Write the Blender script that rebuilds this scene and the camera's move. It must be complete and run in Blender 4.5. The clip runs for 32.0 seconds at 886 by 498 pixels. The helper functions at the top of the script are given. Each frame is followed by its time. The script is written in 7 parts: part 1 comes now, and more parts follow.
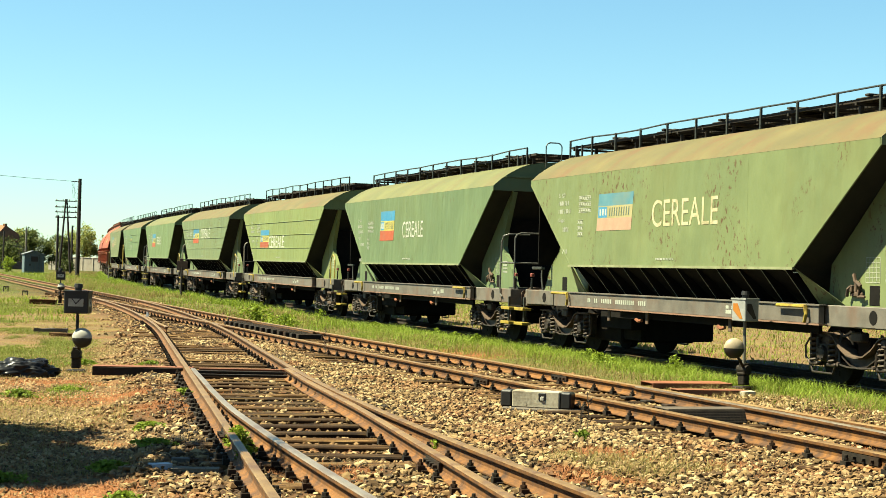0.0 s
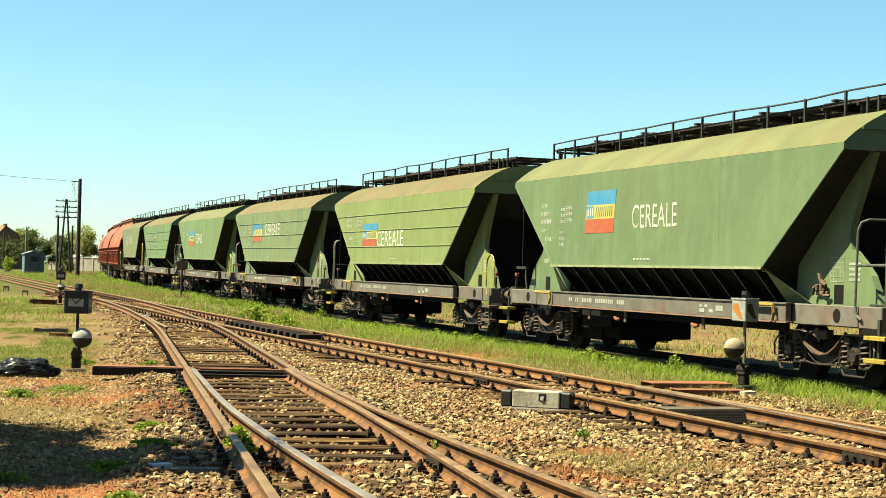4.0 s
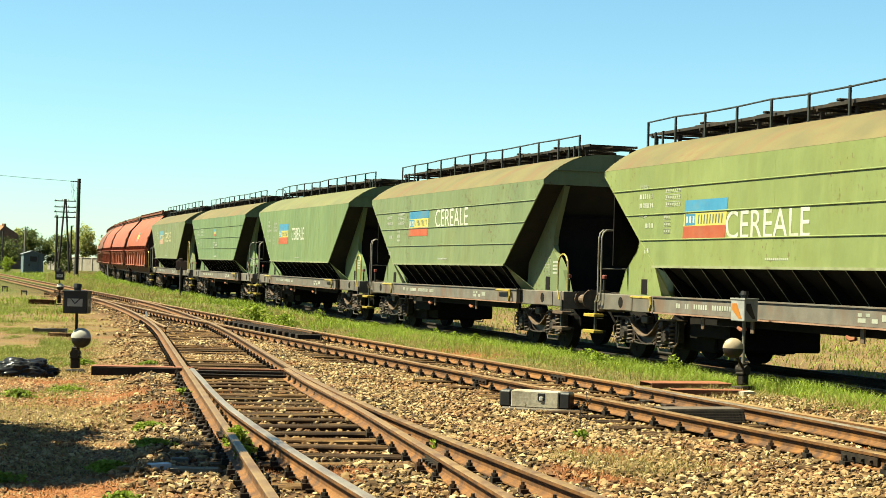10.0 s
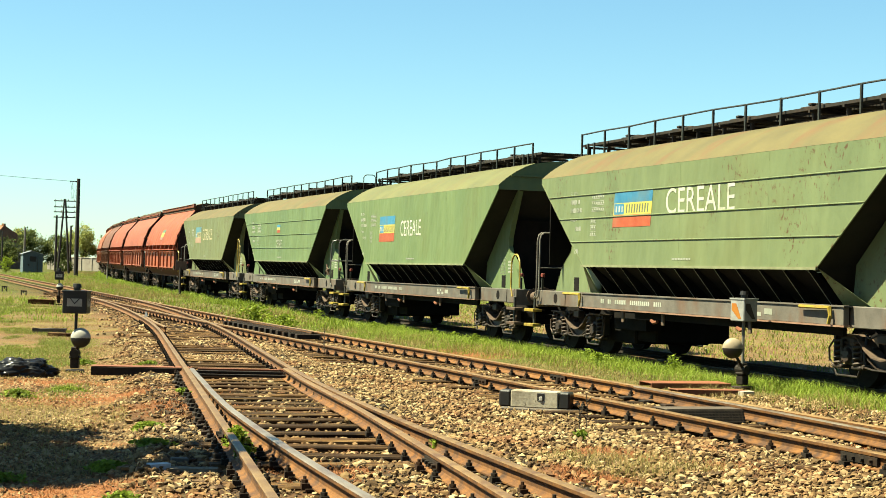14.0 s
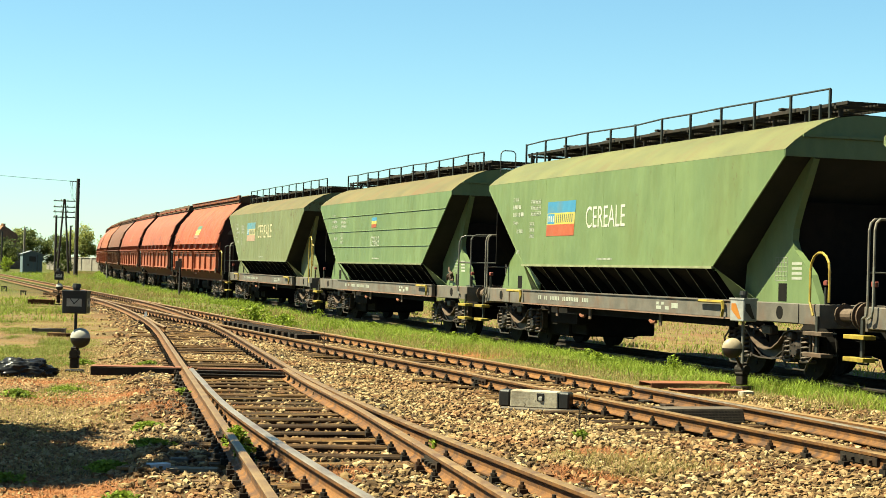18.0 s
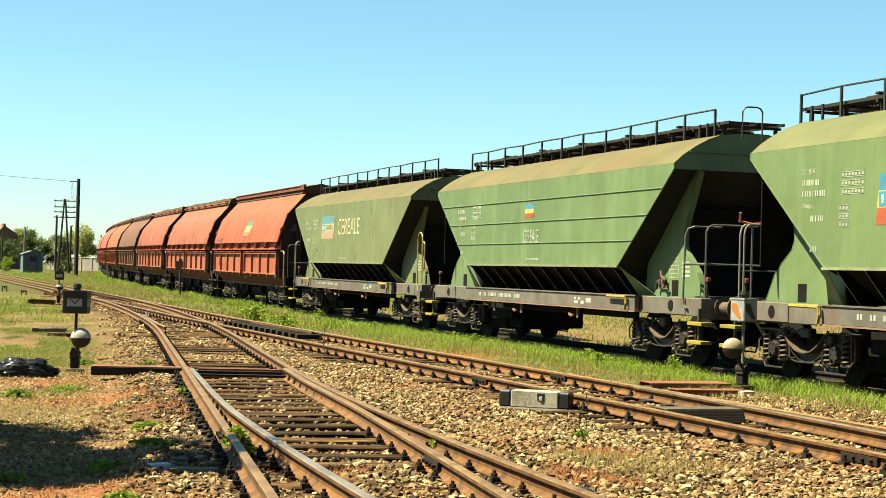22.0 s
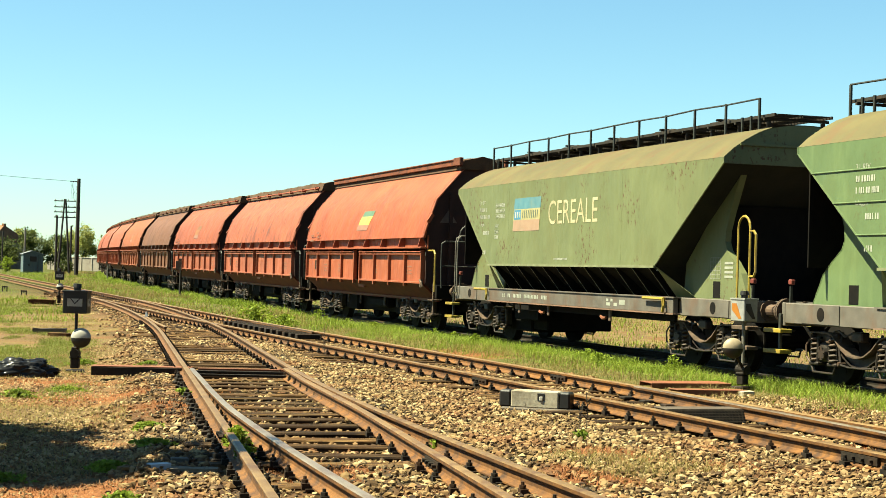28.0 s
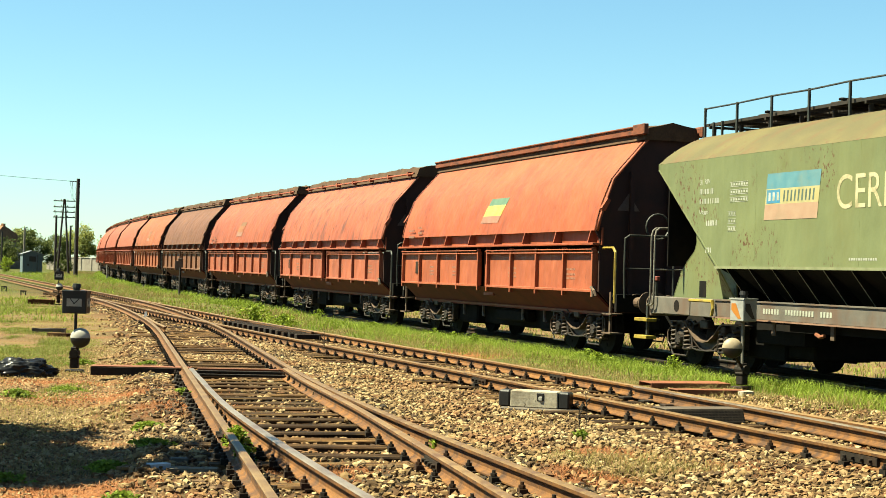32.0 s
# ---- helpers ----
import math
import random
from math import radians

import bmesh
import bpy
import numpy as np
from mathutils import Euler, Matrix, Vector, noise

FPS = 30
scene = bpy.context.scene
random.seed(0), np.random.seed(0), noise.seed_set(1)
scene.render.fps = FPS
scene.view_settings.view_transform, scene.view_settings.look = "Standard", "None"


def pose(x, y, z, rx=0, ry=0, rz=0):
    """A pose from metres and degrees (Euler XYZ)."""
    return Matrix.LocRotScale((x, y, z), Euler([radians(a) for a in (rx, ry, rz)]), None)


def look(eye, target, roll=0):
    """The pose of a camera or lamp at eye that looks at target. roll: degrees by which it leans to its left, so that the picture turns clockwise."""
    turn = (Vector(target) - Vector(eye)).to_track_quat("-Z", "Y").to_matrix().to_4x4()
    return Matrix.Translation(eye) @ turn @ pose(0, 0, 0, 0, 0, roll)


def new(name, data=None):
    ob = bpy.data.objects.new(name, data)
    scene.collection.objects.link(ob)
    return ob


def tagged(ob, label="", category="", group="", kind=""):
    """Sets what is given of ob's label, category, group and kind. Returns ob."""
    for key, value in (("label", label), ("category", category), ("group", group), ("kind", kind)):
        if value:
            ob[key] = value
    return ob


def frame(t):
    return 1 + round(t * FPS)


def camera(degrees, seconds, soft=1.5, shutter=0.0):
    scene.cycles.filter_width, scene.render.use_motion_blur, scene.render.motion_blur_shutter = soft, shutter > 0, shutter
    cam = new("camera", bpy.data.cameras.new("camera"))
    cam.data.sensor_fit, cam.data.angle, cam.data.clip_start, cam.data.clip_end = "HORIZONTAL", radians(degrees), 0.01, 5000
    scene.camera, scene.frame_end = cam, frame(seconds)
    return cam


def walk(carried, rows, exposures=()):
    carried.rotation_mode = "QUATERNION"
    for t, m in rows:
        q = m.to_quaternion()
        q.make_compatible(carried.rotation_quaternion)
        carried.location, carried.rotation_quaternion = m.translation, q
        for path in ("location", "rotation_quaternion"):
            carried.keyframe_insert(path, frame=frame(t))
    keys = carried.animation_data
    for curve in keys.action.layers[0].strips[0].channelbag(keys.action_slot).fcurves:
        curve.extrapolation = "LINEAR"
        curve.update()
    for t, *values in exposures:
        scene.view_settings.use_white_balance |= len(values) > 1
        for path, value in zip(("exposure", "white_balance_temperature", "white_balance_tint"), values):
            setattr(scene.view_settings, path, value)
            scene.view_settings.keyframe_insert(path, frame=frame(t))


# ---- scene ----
# camera: on a tripod beside the yard, with a long lens and a slight drift of the head
EYE = Vector((0.0, 0.0, 1.411))
cam = camera(29.87, 32.0, 0.7)


def aim(drift):
    """The camera's pose; drift: how far the view has crept, in thousandths of a radian."""
    return look(EYE, EYE + Vector((math.tan(drift / 1000), 1.0, math.tan(0.01454))), 1.612)


walk(cam, [(t, aim(v)) for t, v in (
    (0.0, 0.0), (3.5, 0.0), (5.5, -0.45), (6.3, -0.40), (8.5, 0.0), (9.7, 0.52), (13.5, 0.62), (14.6, 1.0),
    (20.0, 1.0), (21.8, 0.75), (23.0, 1.0), (25.0, 0.65), (29.0, 0.65), (30.2, 1.0), (32.0, 1.0))],
    exposures=((0.0, 2.45, 6500, -4), (32.0, 2.45, 6500, -4)))

# ---- light: clear morning, the sun high on the camera's left
SUN_AZ, SUN_EL = radians(184.0), radians(58.0)   # direction to the sun, counted from +x towards +y
to_sun = Vector((math.cos(SUN_AZ) * math.cos(SUN_EL), math.sin(SUN_AZ) * math.cos(SUN_EL), math.sin(SUN_EL)))
world = bpy.data.worlds.new("sky")
scene.world = world
world.use_nodes = True
wn = world.node_tree.nodes
sky = wn.new("ShaderNodeTexSky")
sky.sky_type, sky.sun_disc = "NISHITA", False
sky.sun_elevation, sky.sun_rotation = SUN_EL, radians(90) - SUN_AZ
sky.air_density, sky.dust_density, sky.ozone_density = 1.0, 0.1, 2.2
clear = wn.new("ShaderNodeMix")          # a dry, very clear air: a little less red in the sky
clear.data_type, clear.blend_type = "RGBA", "MULTIPLY"
clear.inputs[0].default_value, clear.inputs[7].default_value = 1.0, (0.80, 0.99, 1.03, 1)
world.node_tree.links.new(sky.outputs[0], clear.inputs[6])
world.node_tree.links.new(clear.outputs[2], wn["Background"].inputs[0])
wn["Background"].inputs[1].default_value = 0.0298
sun_data = bpy.data.lights.new("sun", "SUN")
sun_data.energy, sun_data.angle, sun_data.color = 5.0, radians(0.53), (1.0, 0.90, 0.68)
sun = new("sun", sun_data)
sun.matrix_world = look(to_sun * 60, (0, 0, 0))


# ---- materials
def node_mat(name):
    m = bpy.data.materials.new(name)
    m.use_nodes = True
    return m, m.node_tree.nodes, m.node_tree.links


def deep(c):
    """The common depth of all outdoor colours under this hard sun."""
    return tuple(v * 0.34 for v in c)


def surface(name, c1, c2, scale=4.0, rough=0.7, metal=0.0, bump=0.2, grain=60.0, stain=None, stain_amt=0.0,
            streak=(1, 1, 1), stain_scale=1.5, spread=0.12, spec=0.3, coords="Object", spots=None, spot_amt=0.0, spot_scale=9.0, spot_cut=0.60, spot_zone=0.8, wash=None, wash_amt=0.0, dent=0.0):
    """Two tones mixed by a broad and a fine noise, optional stains (long streaks where streak is uneven), fine bump."""
    m, n, l = node_mat(name)
    c1, c2 = deep(c1), deep(c2)
    stain, spots = stain and deep(stain), spots and deep(spots)
    p = n["Principled BSDF"]
    tc = n.new("ShaderNodeTexCoord")
    oi = n.new("ShaderNodeObjectInfo")
    add = n.new("ShaderNodeVectorMath")
    add.operation = "MULTIPLY_ADD"
    add.inputs[1].default_value = (1, 1, 1)
    sc = n.new("ShaderNodeVectorMath")
    sc.operation = "SCALE"
    sc.inputs[0].default_value = (31.0, 17.0, 11.0)
    l.new(oi.outputs["Random"], sc.inputs["Scale"])
    l.new(tc.outputs[coords], add.inputs[0])
    l.new(sc.outputs[0], add.inputs[2])
    big, fine = n.new("ShaderNodeTexNoise"), n.new("ShaderNodeTexNoise")
    big.inputs["Scale"].default_value, big.inputs["Detail"].default_value = scale, 5.0
    fine.inputs["Scale"].default_value, fine.inputs["Detail"].default_value = grain, 3.0
    for t in (big, fine):
        l.new(add.outputs[0], t.inputs["Vector"])
    mixf = n.new("ShaderNodeMath")
    mixf.operation = "MULTIPLY_ADD"
    l.new(fine.outputs[0], mixf.inputs[0])
    mixf.inputs[1].default_value = 0.45
    l.new(big.outputs[0], mixf.inputs[2])
    ramp = n.new("ShaderNodeMapRange")
    ramp.inputs[1].default_value, ramp.inputs[2].default_value = 0.5, 0.95
    l.new(mixf.outputs[0], ramp.inputs[0])
    mix = n.new("ShaderNodeMix")
    mix.data_type = "RGBA"
    l.new(ramp.outputs[0], mix.inputs[0])
    mix.inputs[6].default_value, mix.inputs[7].default_value = (*c1, 1), (*c2, 1)
    col = mix.outputs[2]
    if stain:
        mp = n.new("ShaderNodeMapping")
        mp.inputs["Scale"].default_value = streak
        l.new(add.outputs[0], mp.inputs[0])
        st = n.new("ShaderNodeTexNoise")
        st.inputs["Scale"].default_value, st.inputs["Detail"].default_value = stain_scale, 8.0
        st.inputs["Roughness"].default_value = 0.65
        l.new(mp.outputs[0], st.inputs["Vector"])
        sr = n.new("ShaderNodeMapRange")
        sr.inputs[1].default_value, sr.inputs[2].default_value = 0.5, 0.66
        sr.inputs[4].default_value = stain_amt
        l.new(st.outputs[0], sr.inputs[0])
        mx = n.new("ShaderNodeMix")
        mx.data_type = "RGBA"
        l.new(sr.outputs[0], mx.inputs[0])
        l.new(col, mx.inputs[6])
        mx.inputs[7].default_value = (*stain, 1)
        col = mx.outputs[2]
    if wash:
        mp = n.new("ShaderNodeMapping")
        mp.inputs["Scale"].default_value = (1.7, 1.7, 0.30)
        mp.inputs["Location"].default_value = (7.7, 3.1, 5.3)
        l.new(add.outputs[0], mp.inputs[0])
        ws = n.new("ShaderNodeTexNoise")
        ws.inputs["Scale"].default_value, ws.inputs["Detail"].default_value, ws.inputs["Roughness"].default_value = 1.6, 7.0, 0.6
        l.new(mp.outputs[0], ws.inputs["Vector"])
        wr = n.new("ShaderNodeMapRange")
        wr.inputs[1].default_value, wr.inputs[2].default_value, wr.inputs[4].default_value = 0.49, 0.62, wash_amt
        l.new(ws.outputs[0], wr.inputs[0])
        mx = n.new("ShaderNodeMix")
        mx.data_type = "RGBA"
        l.new(wr.outputs[0], mx.inputs[0])
        l.new(col, mx.inputs[6])
        mx.inputs[7].default_value = (*deep(wash), 1)
        col = mx.outputs[2]
    if spots:
        sp = n.new("ShaderNodeTexNoise")
        sp.inputs["Scale"].default_value, sp.inputs["Detail"].default_value, sp.inputs["Roughness"].default_value = spot_scale, 6.0, 0.7
        zone = n.new("ShaderNodeTexNoise")
        zone.inputs["Scale"].default_value, zone.inputs["Detail"].default_value = spot_zone, 2.0
        mul = n.new("ShaderNodeMath")
        mul.operation = "MULTIPLY"
        s1, s2 = n.new("ShaderNodeMapRange"), n.new("ShaderNodeMapRange")
        s1.inputs[1].default_value, s1.inputs[2].default_value, s1.inputs[4].default_value = spot_cut, spot_cut + 0.03, spot_amt
        s2.inputs[1].default_value, s2.inputs[2].default_value = 0.51, 0.60
        flake = n.new("ShaderNodeMapping")
        flake.inputs["Scale"].default_value = (1.0, 1.0, 0.65)
        l.new(add.outputs[0], flake.inputs[0])
        for src, dst in ((sp, s1), (zone, s2)):
            l.new(flake.outputs[0] if src is sp else add.outputs[0], src.inputs["Vector"])
            l.new(src.outputs[0], dst.inputs[0])
        l.new(s1.outputs[0], mul.inputs[0])
        l.new(s2.outputs[0], mul.inputs[1])
        mx = n.new("ShaderNodeMix")
        mx.data_type = "RGBA"
        l.new(mul.outputs[0], mx.inputs[0])
        l.new(col, mx.inputs[6])
        mx.inputs[7].default_value = (*spots, 1)
        col = mx.outputs[2]
    hv = n.new("ShaderNodeHueSaturation")
    vr = n.new("ShaderNodeMapRange")
    vr.inputs[3].default_value, vr.inputs[4].default_value = 1 - spread, 1 + spread
    l.new(oi.outputs["Random"], vr.inputs[0])
    l.new(vr.outputs[0], hv.inputs["Value"])
    l.new(col, hv.inputs["Color"])
    l.new(hv.outputs[0], p.inputs["Base Color"])
    p.inputs["Roughness"].default_value, p.inputs["Metallic"].default_value = rough, metal
    p.inputs["Specular IOR Level"].default_value = spec
    if bump:
        b = n.new("ShaderNodeBump")
        b.inputs["Strength"].default_value, b.inputs["Distance"].default_value = bump, 0.01
        l.new(mixf.outputs[0], b.inputs["Height"])
        l.new(b.outputs[0], p.inputs["Normal"])
        if dent:            # pressed and dented sheet: slow waves under the grain
            dm = n.new("ShaderNodeMapping")
            dm.inputs["Scale"].default_value = (1.0, 1.0, 0.6)
            l.new(add.outputs[0], dm.inputs[0])
            dn = n.new("ShaderNodeTexNoise")
            dn.inputs["Scale"].default_value, dn.inputs["Detail"].default_value = 1.6, 2.5
            l.new(dm.outputs[0], dn.inputs["Vector"])
            db = n.new("ShaderNodeBump")
            db.inputs["Strength"].default_value, db.inputs["Distance"].default_value = 1.0, dent
            l.new(dn.outputs[0], db.inputs["Height"])
            l.new(db.outputs[0], b.inputs["Normal"])
    return m


def leaf_mat(name, c1, c2, scale=0.6, trans=0.35):
    """Leaves and grass: tone varies by clump and by piece; some light passes through."""
    m, n, l = node_mat(name)
    c1, c2 = deep(c1), deep(c2)
    p = n["Principled BSDF"]
    geo, tc = n.new("ShaderNodeNewGeometry"), n.new("ShaderNodeTexCoord")
    nz = n.new("ShaderNodeTexNoise")
    nz.inputs["Scale"].default_value = scale
    l.new(tc.outputs["Object"], nz.inputs["Vector"])
    a = n.new("ShaderNodeMath")
    a.operation = "MULTIPLY_ADD"
    l.new(geo.outputs["Random Per Island"], a.inputs[0])
    a.inputs[1].default_value = 0.75
    l.new(nz.outputs[0], a.inputs[2])
    r = n.new("ShaderNodeMapRange")
    r.inputs[1].default_value, r.inputs[2].default_value = 0.4, 1.4
    l.new(a.outputs[0], r.inputs[0])
    mix = n.new("ShaderNodeMix")
    mix.data_type = "RGBA"
    mix.inputs[6].default_value, mix.inputs[7].default_value = (*c1, 1), (*c2, 1)
    l.new(r.outputs[0], mix.inputs[0])
    l.new(mix.outputs[2], p.inputs["Base Color"])
    p.inputs["Roughness"].default_value = 0.7
    p.inputs["Specular IOR Level"].default_value = 0.2
    tr = n.new("ShaderNodeBsdfTranslucent")
    l.new(mix.outputs[2], tr.inputs[0])
    ms = n.new("ShaderNodeMixShader")
    ms.inputs[0].default_value = trans
    l.new(p.outputs[0], ms.inputs[1])
    l.new(tr.outputs[0], ms.inputs[2])
    l.new(ms.outputs[0], n["Material Output"].inputs[0])
    return m


def stone_mat(name, c1, c2, c3):
    """Crushed stone: each stone its own tone, from pale grey-buff to rust-stained."""
    m, n, l = node_mat(name)
    c1, c2, c3 = deep(c1), deep(c2), deep(c3)
    p = n["Principled BSDF"]
    geo, tc = n.new("ShaderNodeNewGeometry"), n.new("ShaderNodeTexCoord")
    r = n.new("ShaderNodeValToRGB")
    e = r.color_ramp.elements
    e[0].color, e[1].color = (*c1, 1), (*c2, 1)
    x = e.new(0.6)
    x.color = (*c3, 1)
    l.new(geo.outputs["Random Per Island"], r.inputs[0])
    nz = n.new("ShaderNodeTexNoise")
    nz.inputs["Scale"].default_value, nz.inputs["Detail"].default_value = 0.9, 4.0
    l.new(tc.outputs["Object"], nz.inputs["Vector"])
    mr = n.new("ShaderNodeMapRange")
    mr.inputs[1].default_value, mr.inputs[2].default_value = 0.48, 0.68
    mr.inputs[4].default_value = 0.55
    l.new(nz.outputs[0], mr.inputs[0])
    mx = n.new("ShaderNodeMix")
    mx.data_type = "RGBA"
    mx.inputs[7].default_value = (0.125, 0.045, 0.014, 1)
    l.new(mr.outputs[0], mx.inputs[0])
    l.new(r.outputs[0], mx.inputs[6])
    l.new(mx.outputs[2], p.inputs["Base Color"])
    p.inputs["Roughness"].default_value = 0.85
    p.inputs["Specular IOR Level"].default_value = 0.2
    return m


M = {}
M["rust_rail"] = surface("rusty rail steel", (0.115, 0.040, 0.006), (0.36, 0.142, 0.019), 7, 0.8, 0.0, 0.5, 70, (0.045, 0.020, 0.009), 0.8, stain_scale=5)
M["rail_top"] = surface("worn rail head", (0.36, 0.27, 0.18), (0.60, 0.48, 0.34), 5, 0.36, 0.4, 0.15, 80, (0.24, 0.12, 0.05), 0.75, (1, 1, 1), 2.0, spec=0.5)
M["dull_top"] = surface("dull rusty rail head", (0.25, 0.135, 0.045), (0.44, 0.27, 0.10), 5, 0.5, 0.1, 0.2, 80, (0.16, 0.07, 0.025), 0.75, stain_scale=3)
M["iron"] = surface("dark oily iron", (0.022, 0.018, 0.014), (0.06, 0.045, 0.032), 14, 0.7, 0.1, 0.3, 120, (0.12, 0.05, 0.02), 0.6, spec=0.12)
M["rust_plate"] = surface("rust-red sheet steel", (0.30, 0.09, 0.035), (0.42, 0.15, 0.06), 5, 0.7, 0.1, 0.2, 80, (0.14, 0.05, 0.025), 0.5)
M["sleeper"] = surface("weathered creosoted timber", (0.022, 0.012, 0.006), (0.12, 0.058, 0.020), 3, 0.85, 0, 0.6, 40, (0.42, 0.25, 0.10), 0.85, (1.0, 14, 8), 1.5, 0.6, spec=0.08)
M["stone"] = stone_mat("crushed ballast stone", (0.10, 0.053, 0.020), (0.76, 0.56, 0.29), (0.42, 0.26, 0.105))
M["stone_dark"] = stone_mat("oil-darkened ballast stone", (0.035, 0.024, 0.014), (0.24, 0.165, 0.085), (0.11, 0.07, 0.035))
M["grass"] = leaf_mat("green grass", (0.18, 0.26, 0.022), (0.56, 0.71, 0.075), 1.6)
M["turf"] = leaf_mat("short dusty turf", (0.17, 0.21, 0.030), (0.46, 0.50, 0.085), 1.2)
M["dry_grass"] = leaf_mat("dry straw grass", (0.36, 0.27, 0.08), (0.60, 0.48, 0.17), 0.6)
M["weed"] = leaf_mat("fresh green weed leaves", (0.24, 0.34, 0.02), (0.60, 0.74, 0.07), 5.0)
M["moss"] = leaf_mat("rust-red low ground weed", (0.55, 0.17, 0.05), (0.86, 0.42, 0.18), 2.0)
M["leaf"] = leaf_mat("tree leaves", (0.34, 0.38, 0.09), (0.80, 0.80, 0.22), 0.6, 0.45)
M["bark"] = surface("tree bark", (0.06, 0.045, 0.03), (0.12, 0.09, 0.06), 8, 0.9, 0, 0.6, 40)
M["pole_wood"] = surface("tarred pole timber", (0.035, 0.028, 0.024), (0.075, 0.06, 0.05), 6, 0.8, 0, 0.4, 40, streak=(8, 8, 0.4))
M["concrete"] = surface("lime-washed concrete", (0.46, 0.39, 0.28), (0.88, 0.77, 0.56), 7, 0.85, 0, 0.6, 40, (0.22, 0.16, 0.10), 0.95, stain_scale=3.5, spots=(0.10, 0.075, 0.05), spot_amt=0.85, spot_scale=16.0, spot_cut=0.55, spot_zone=3.0)
M["concrete_grey"] = surface("bare grey concrete", (0.15, 0.12, 0.095), (0.28, 0.23, 0.18), 7, 0.9, 0, 0.5, 60)
M["black_paint"] = surface("black paint", (0.012, 0.011, 0.010), (0.03, 0.026, 0.022), 8, 0.5, 0, 0.15, 80, (0.08, 0.04, 0.02), 0.3)
M["white_paint"] = surface("chalky white paint", (0.62, 0.58, 0.48), (0.80, 0.77, 0.68), 8, 0.6, 0, 0.1, 80, (0.35, 0.25, 0.14), 0.4)
M["letter"] = surface("white stencil paint", (0.66, 0.65, 0.54), (0.84, 0.83, 0.70), 6, 0.6, 0, 0, 60, (0.34, 0.36, 0.20), 0.7, stain_scale=4)
M["letter_cream"] = surface("yellowed worn stencil paint", (0.66, 0.57, 0.32), (0.86, 0.77, 0.48), 6, 0.6, 0, 0, 60, (0.32, 0.28, 0.13), 0.8, stain_scale=4)
M["letter_worn"] = surface("faded white stencil paint", (0.52, 0.53, 0.42), (0.72, 0.72, 0.60), 6, 0.6, 0, 0, 60, (0.22, 0.26, 0.16), 0.7)
M["cream"] = surface("cream enamel", (0.48, 0.38, 0.24), (0.66, 0.54, 0.36), 8, 0.55, 0, 0.1, 80, (0.35, 0.25, 0.14), 0.4)
M["yellow"] = surface("yellow safety paint", (0.50, 0.33, 0.03), (0.62, 0.46, 0.07), 8, 0.5, 0, 0.1, 80, (0.20, 0.11, 0.04), 0.6, stain_scale=6)
M["orange"] = surface("orange signal paint", (0.62, 0.20, 0.02), (0.70, 0.30, 0.04), 8, 0.5, 0, 0.05, 80)
M["flag_blue"] = surface("sky-blue paint", (0.06, 0.28, 0.50), (0.10, 0.38, 0.62), 5, 0.55, 0, 0, 60, (0.20, 0.28, 0.26), 0.5)
M["flag_yellow"] = surface("yellow emblem paint", (0.70, 0.56, 0.08), (0.82, 0.70, 0.18), 5, 0.55, 0, 0, 60, (0.45, 0.40, 0.16), 0.5)
M["flag_red"] = surface("red emblem paint", (0.52, 0.09, 0.03), (0.60, 0.15, 0.06), 5, 0.55, 0, 0, 60, (0.42, 0.22, 0.12), 0.5)
M["flag_pale"] = surface("faded pink emblem paint", (0.55, 0.33, 0.22), (0.62, 0.42, 0.28), 5, 0.6, 0, 0, 60, (0.35, 0.30, 0.18), 0.5)
M["flag_cyan"] = surface("faded sky-blue emblem paint", (0.12, 0.33, 0.42), (0.20, 0.42, 0.48), 5, 0.6, 0, 0, 60, (0.30, 0.36, 0.26), 0.5)
M["flag_cream"] = surface("faded yellow emblem paint", (0.60, 0.50, 0.20), (0.68, 0.60, 0.32), 5, 0.6, 0, 0, 60, (0.40, 0.38, 0.2), 0.5)
M["grey_steel"] = surface("grey painted underframe", (0.155, 0.135, 0.108), (0.27, 0.235, 0.19), 4, 0.65, 0.0, 0.2, 70, (0.22, 0.12, 0.07), 0.7, (1, 1, 0.5), 2.0, 0.08)
M["sill_rust"] = surface("rusting lower flange", (0.34, 0.17, 0.10), (0.50, 0.30, 0.20), 3, 0.7, 0, 0.2, 70, (0.20, 0.16, 0.12), 0.6, (0.4, 1, 1), 2.0)
M["rail_grey"] = surface("dull grey handrail tube", (0.10, 0.10, 0.085), (0.22, 0.21, 0.18), 10, 0.45, 0.1, 0.1, 60, (0.12, 0.07, 0.04), 0.4)
M["old_wood"] = surface("sun-bleached plank", (0.22, 0.16, 0.10), (0.40, 0.31, 0.20), 4, 0.9, 0, 0.5, 40, (0.12, 0.08, 0.05), 0.7, (1, 12, 8), 1.5)
M["lantern_grey"] = surface("chalky grey lantern enamel", (0.36, 0.36, 0.34), (0.56, 0.55, 0.50), 8, 0.6, 0, 0.1, 80, (0.20, 0.13, 0.08), 0.5)
M["board_brown"] = surface("dark brown painted board", (0.05, 0.025, 0.018), (0.10, 0.05, 0.035), 6, 0.7, 0, 0.1, 60)
# Grime colour deepened so the shade under the wagons is painted in.
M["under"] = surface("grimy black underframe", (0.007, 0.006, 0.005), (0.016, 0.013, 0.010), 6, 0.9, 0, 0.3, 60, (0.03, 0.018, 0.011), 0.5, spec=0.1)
M["bogie"] = surface("brown grimy bogie casting", (0.065, 0.045, 0.032), (0.14, 0.10, 0.075), 9, 0.75, 0.1, 0.4, 80, (0.22, 0.11, 0.055), 0.6, stain_scale=4)
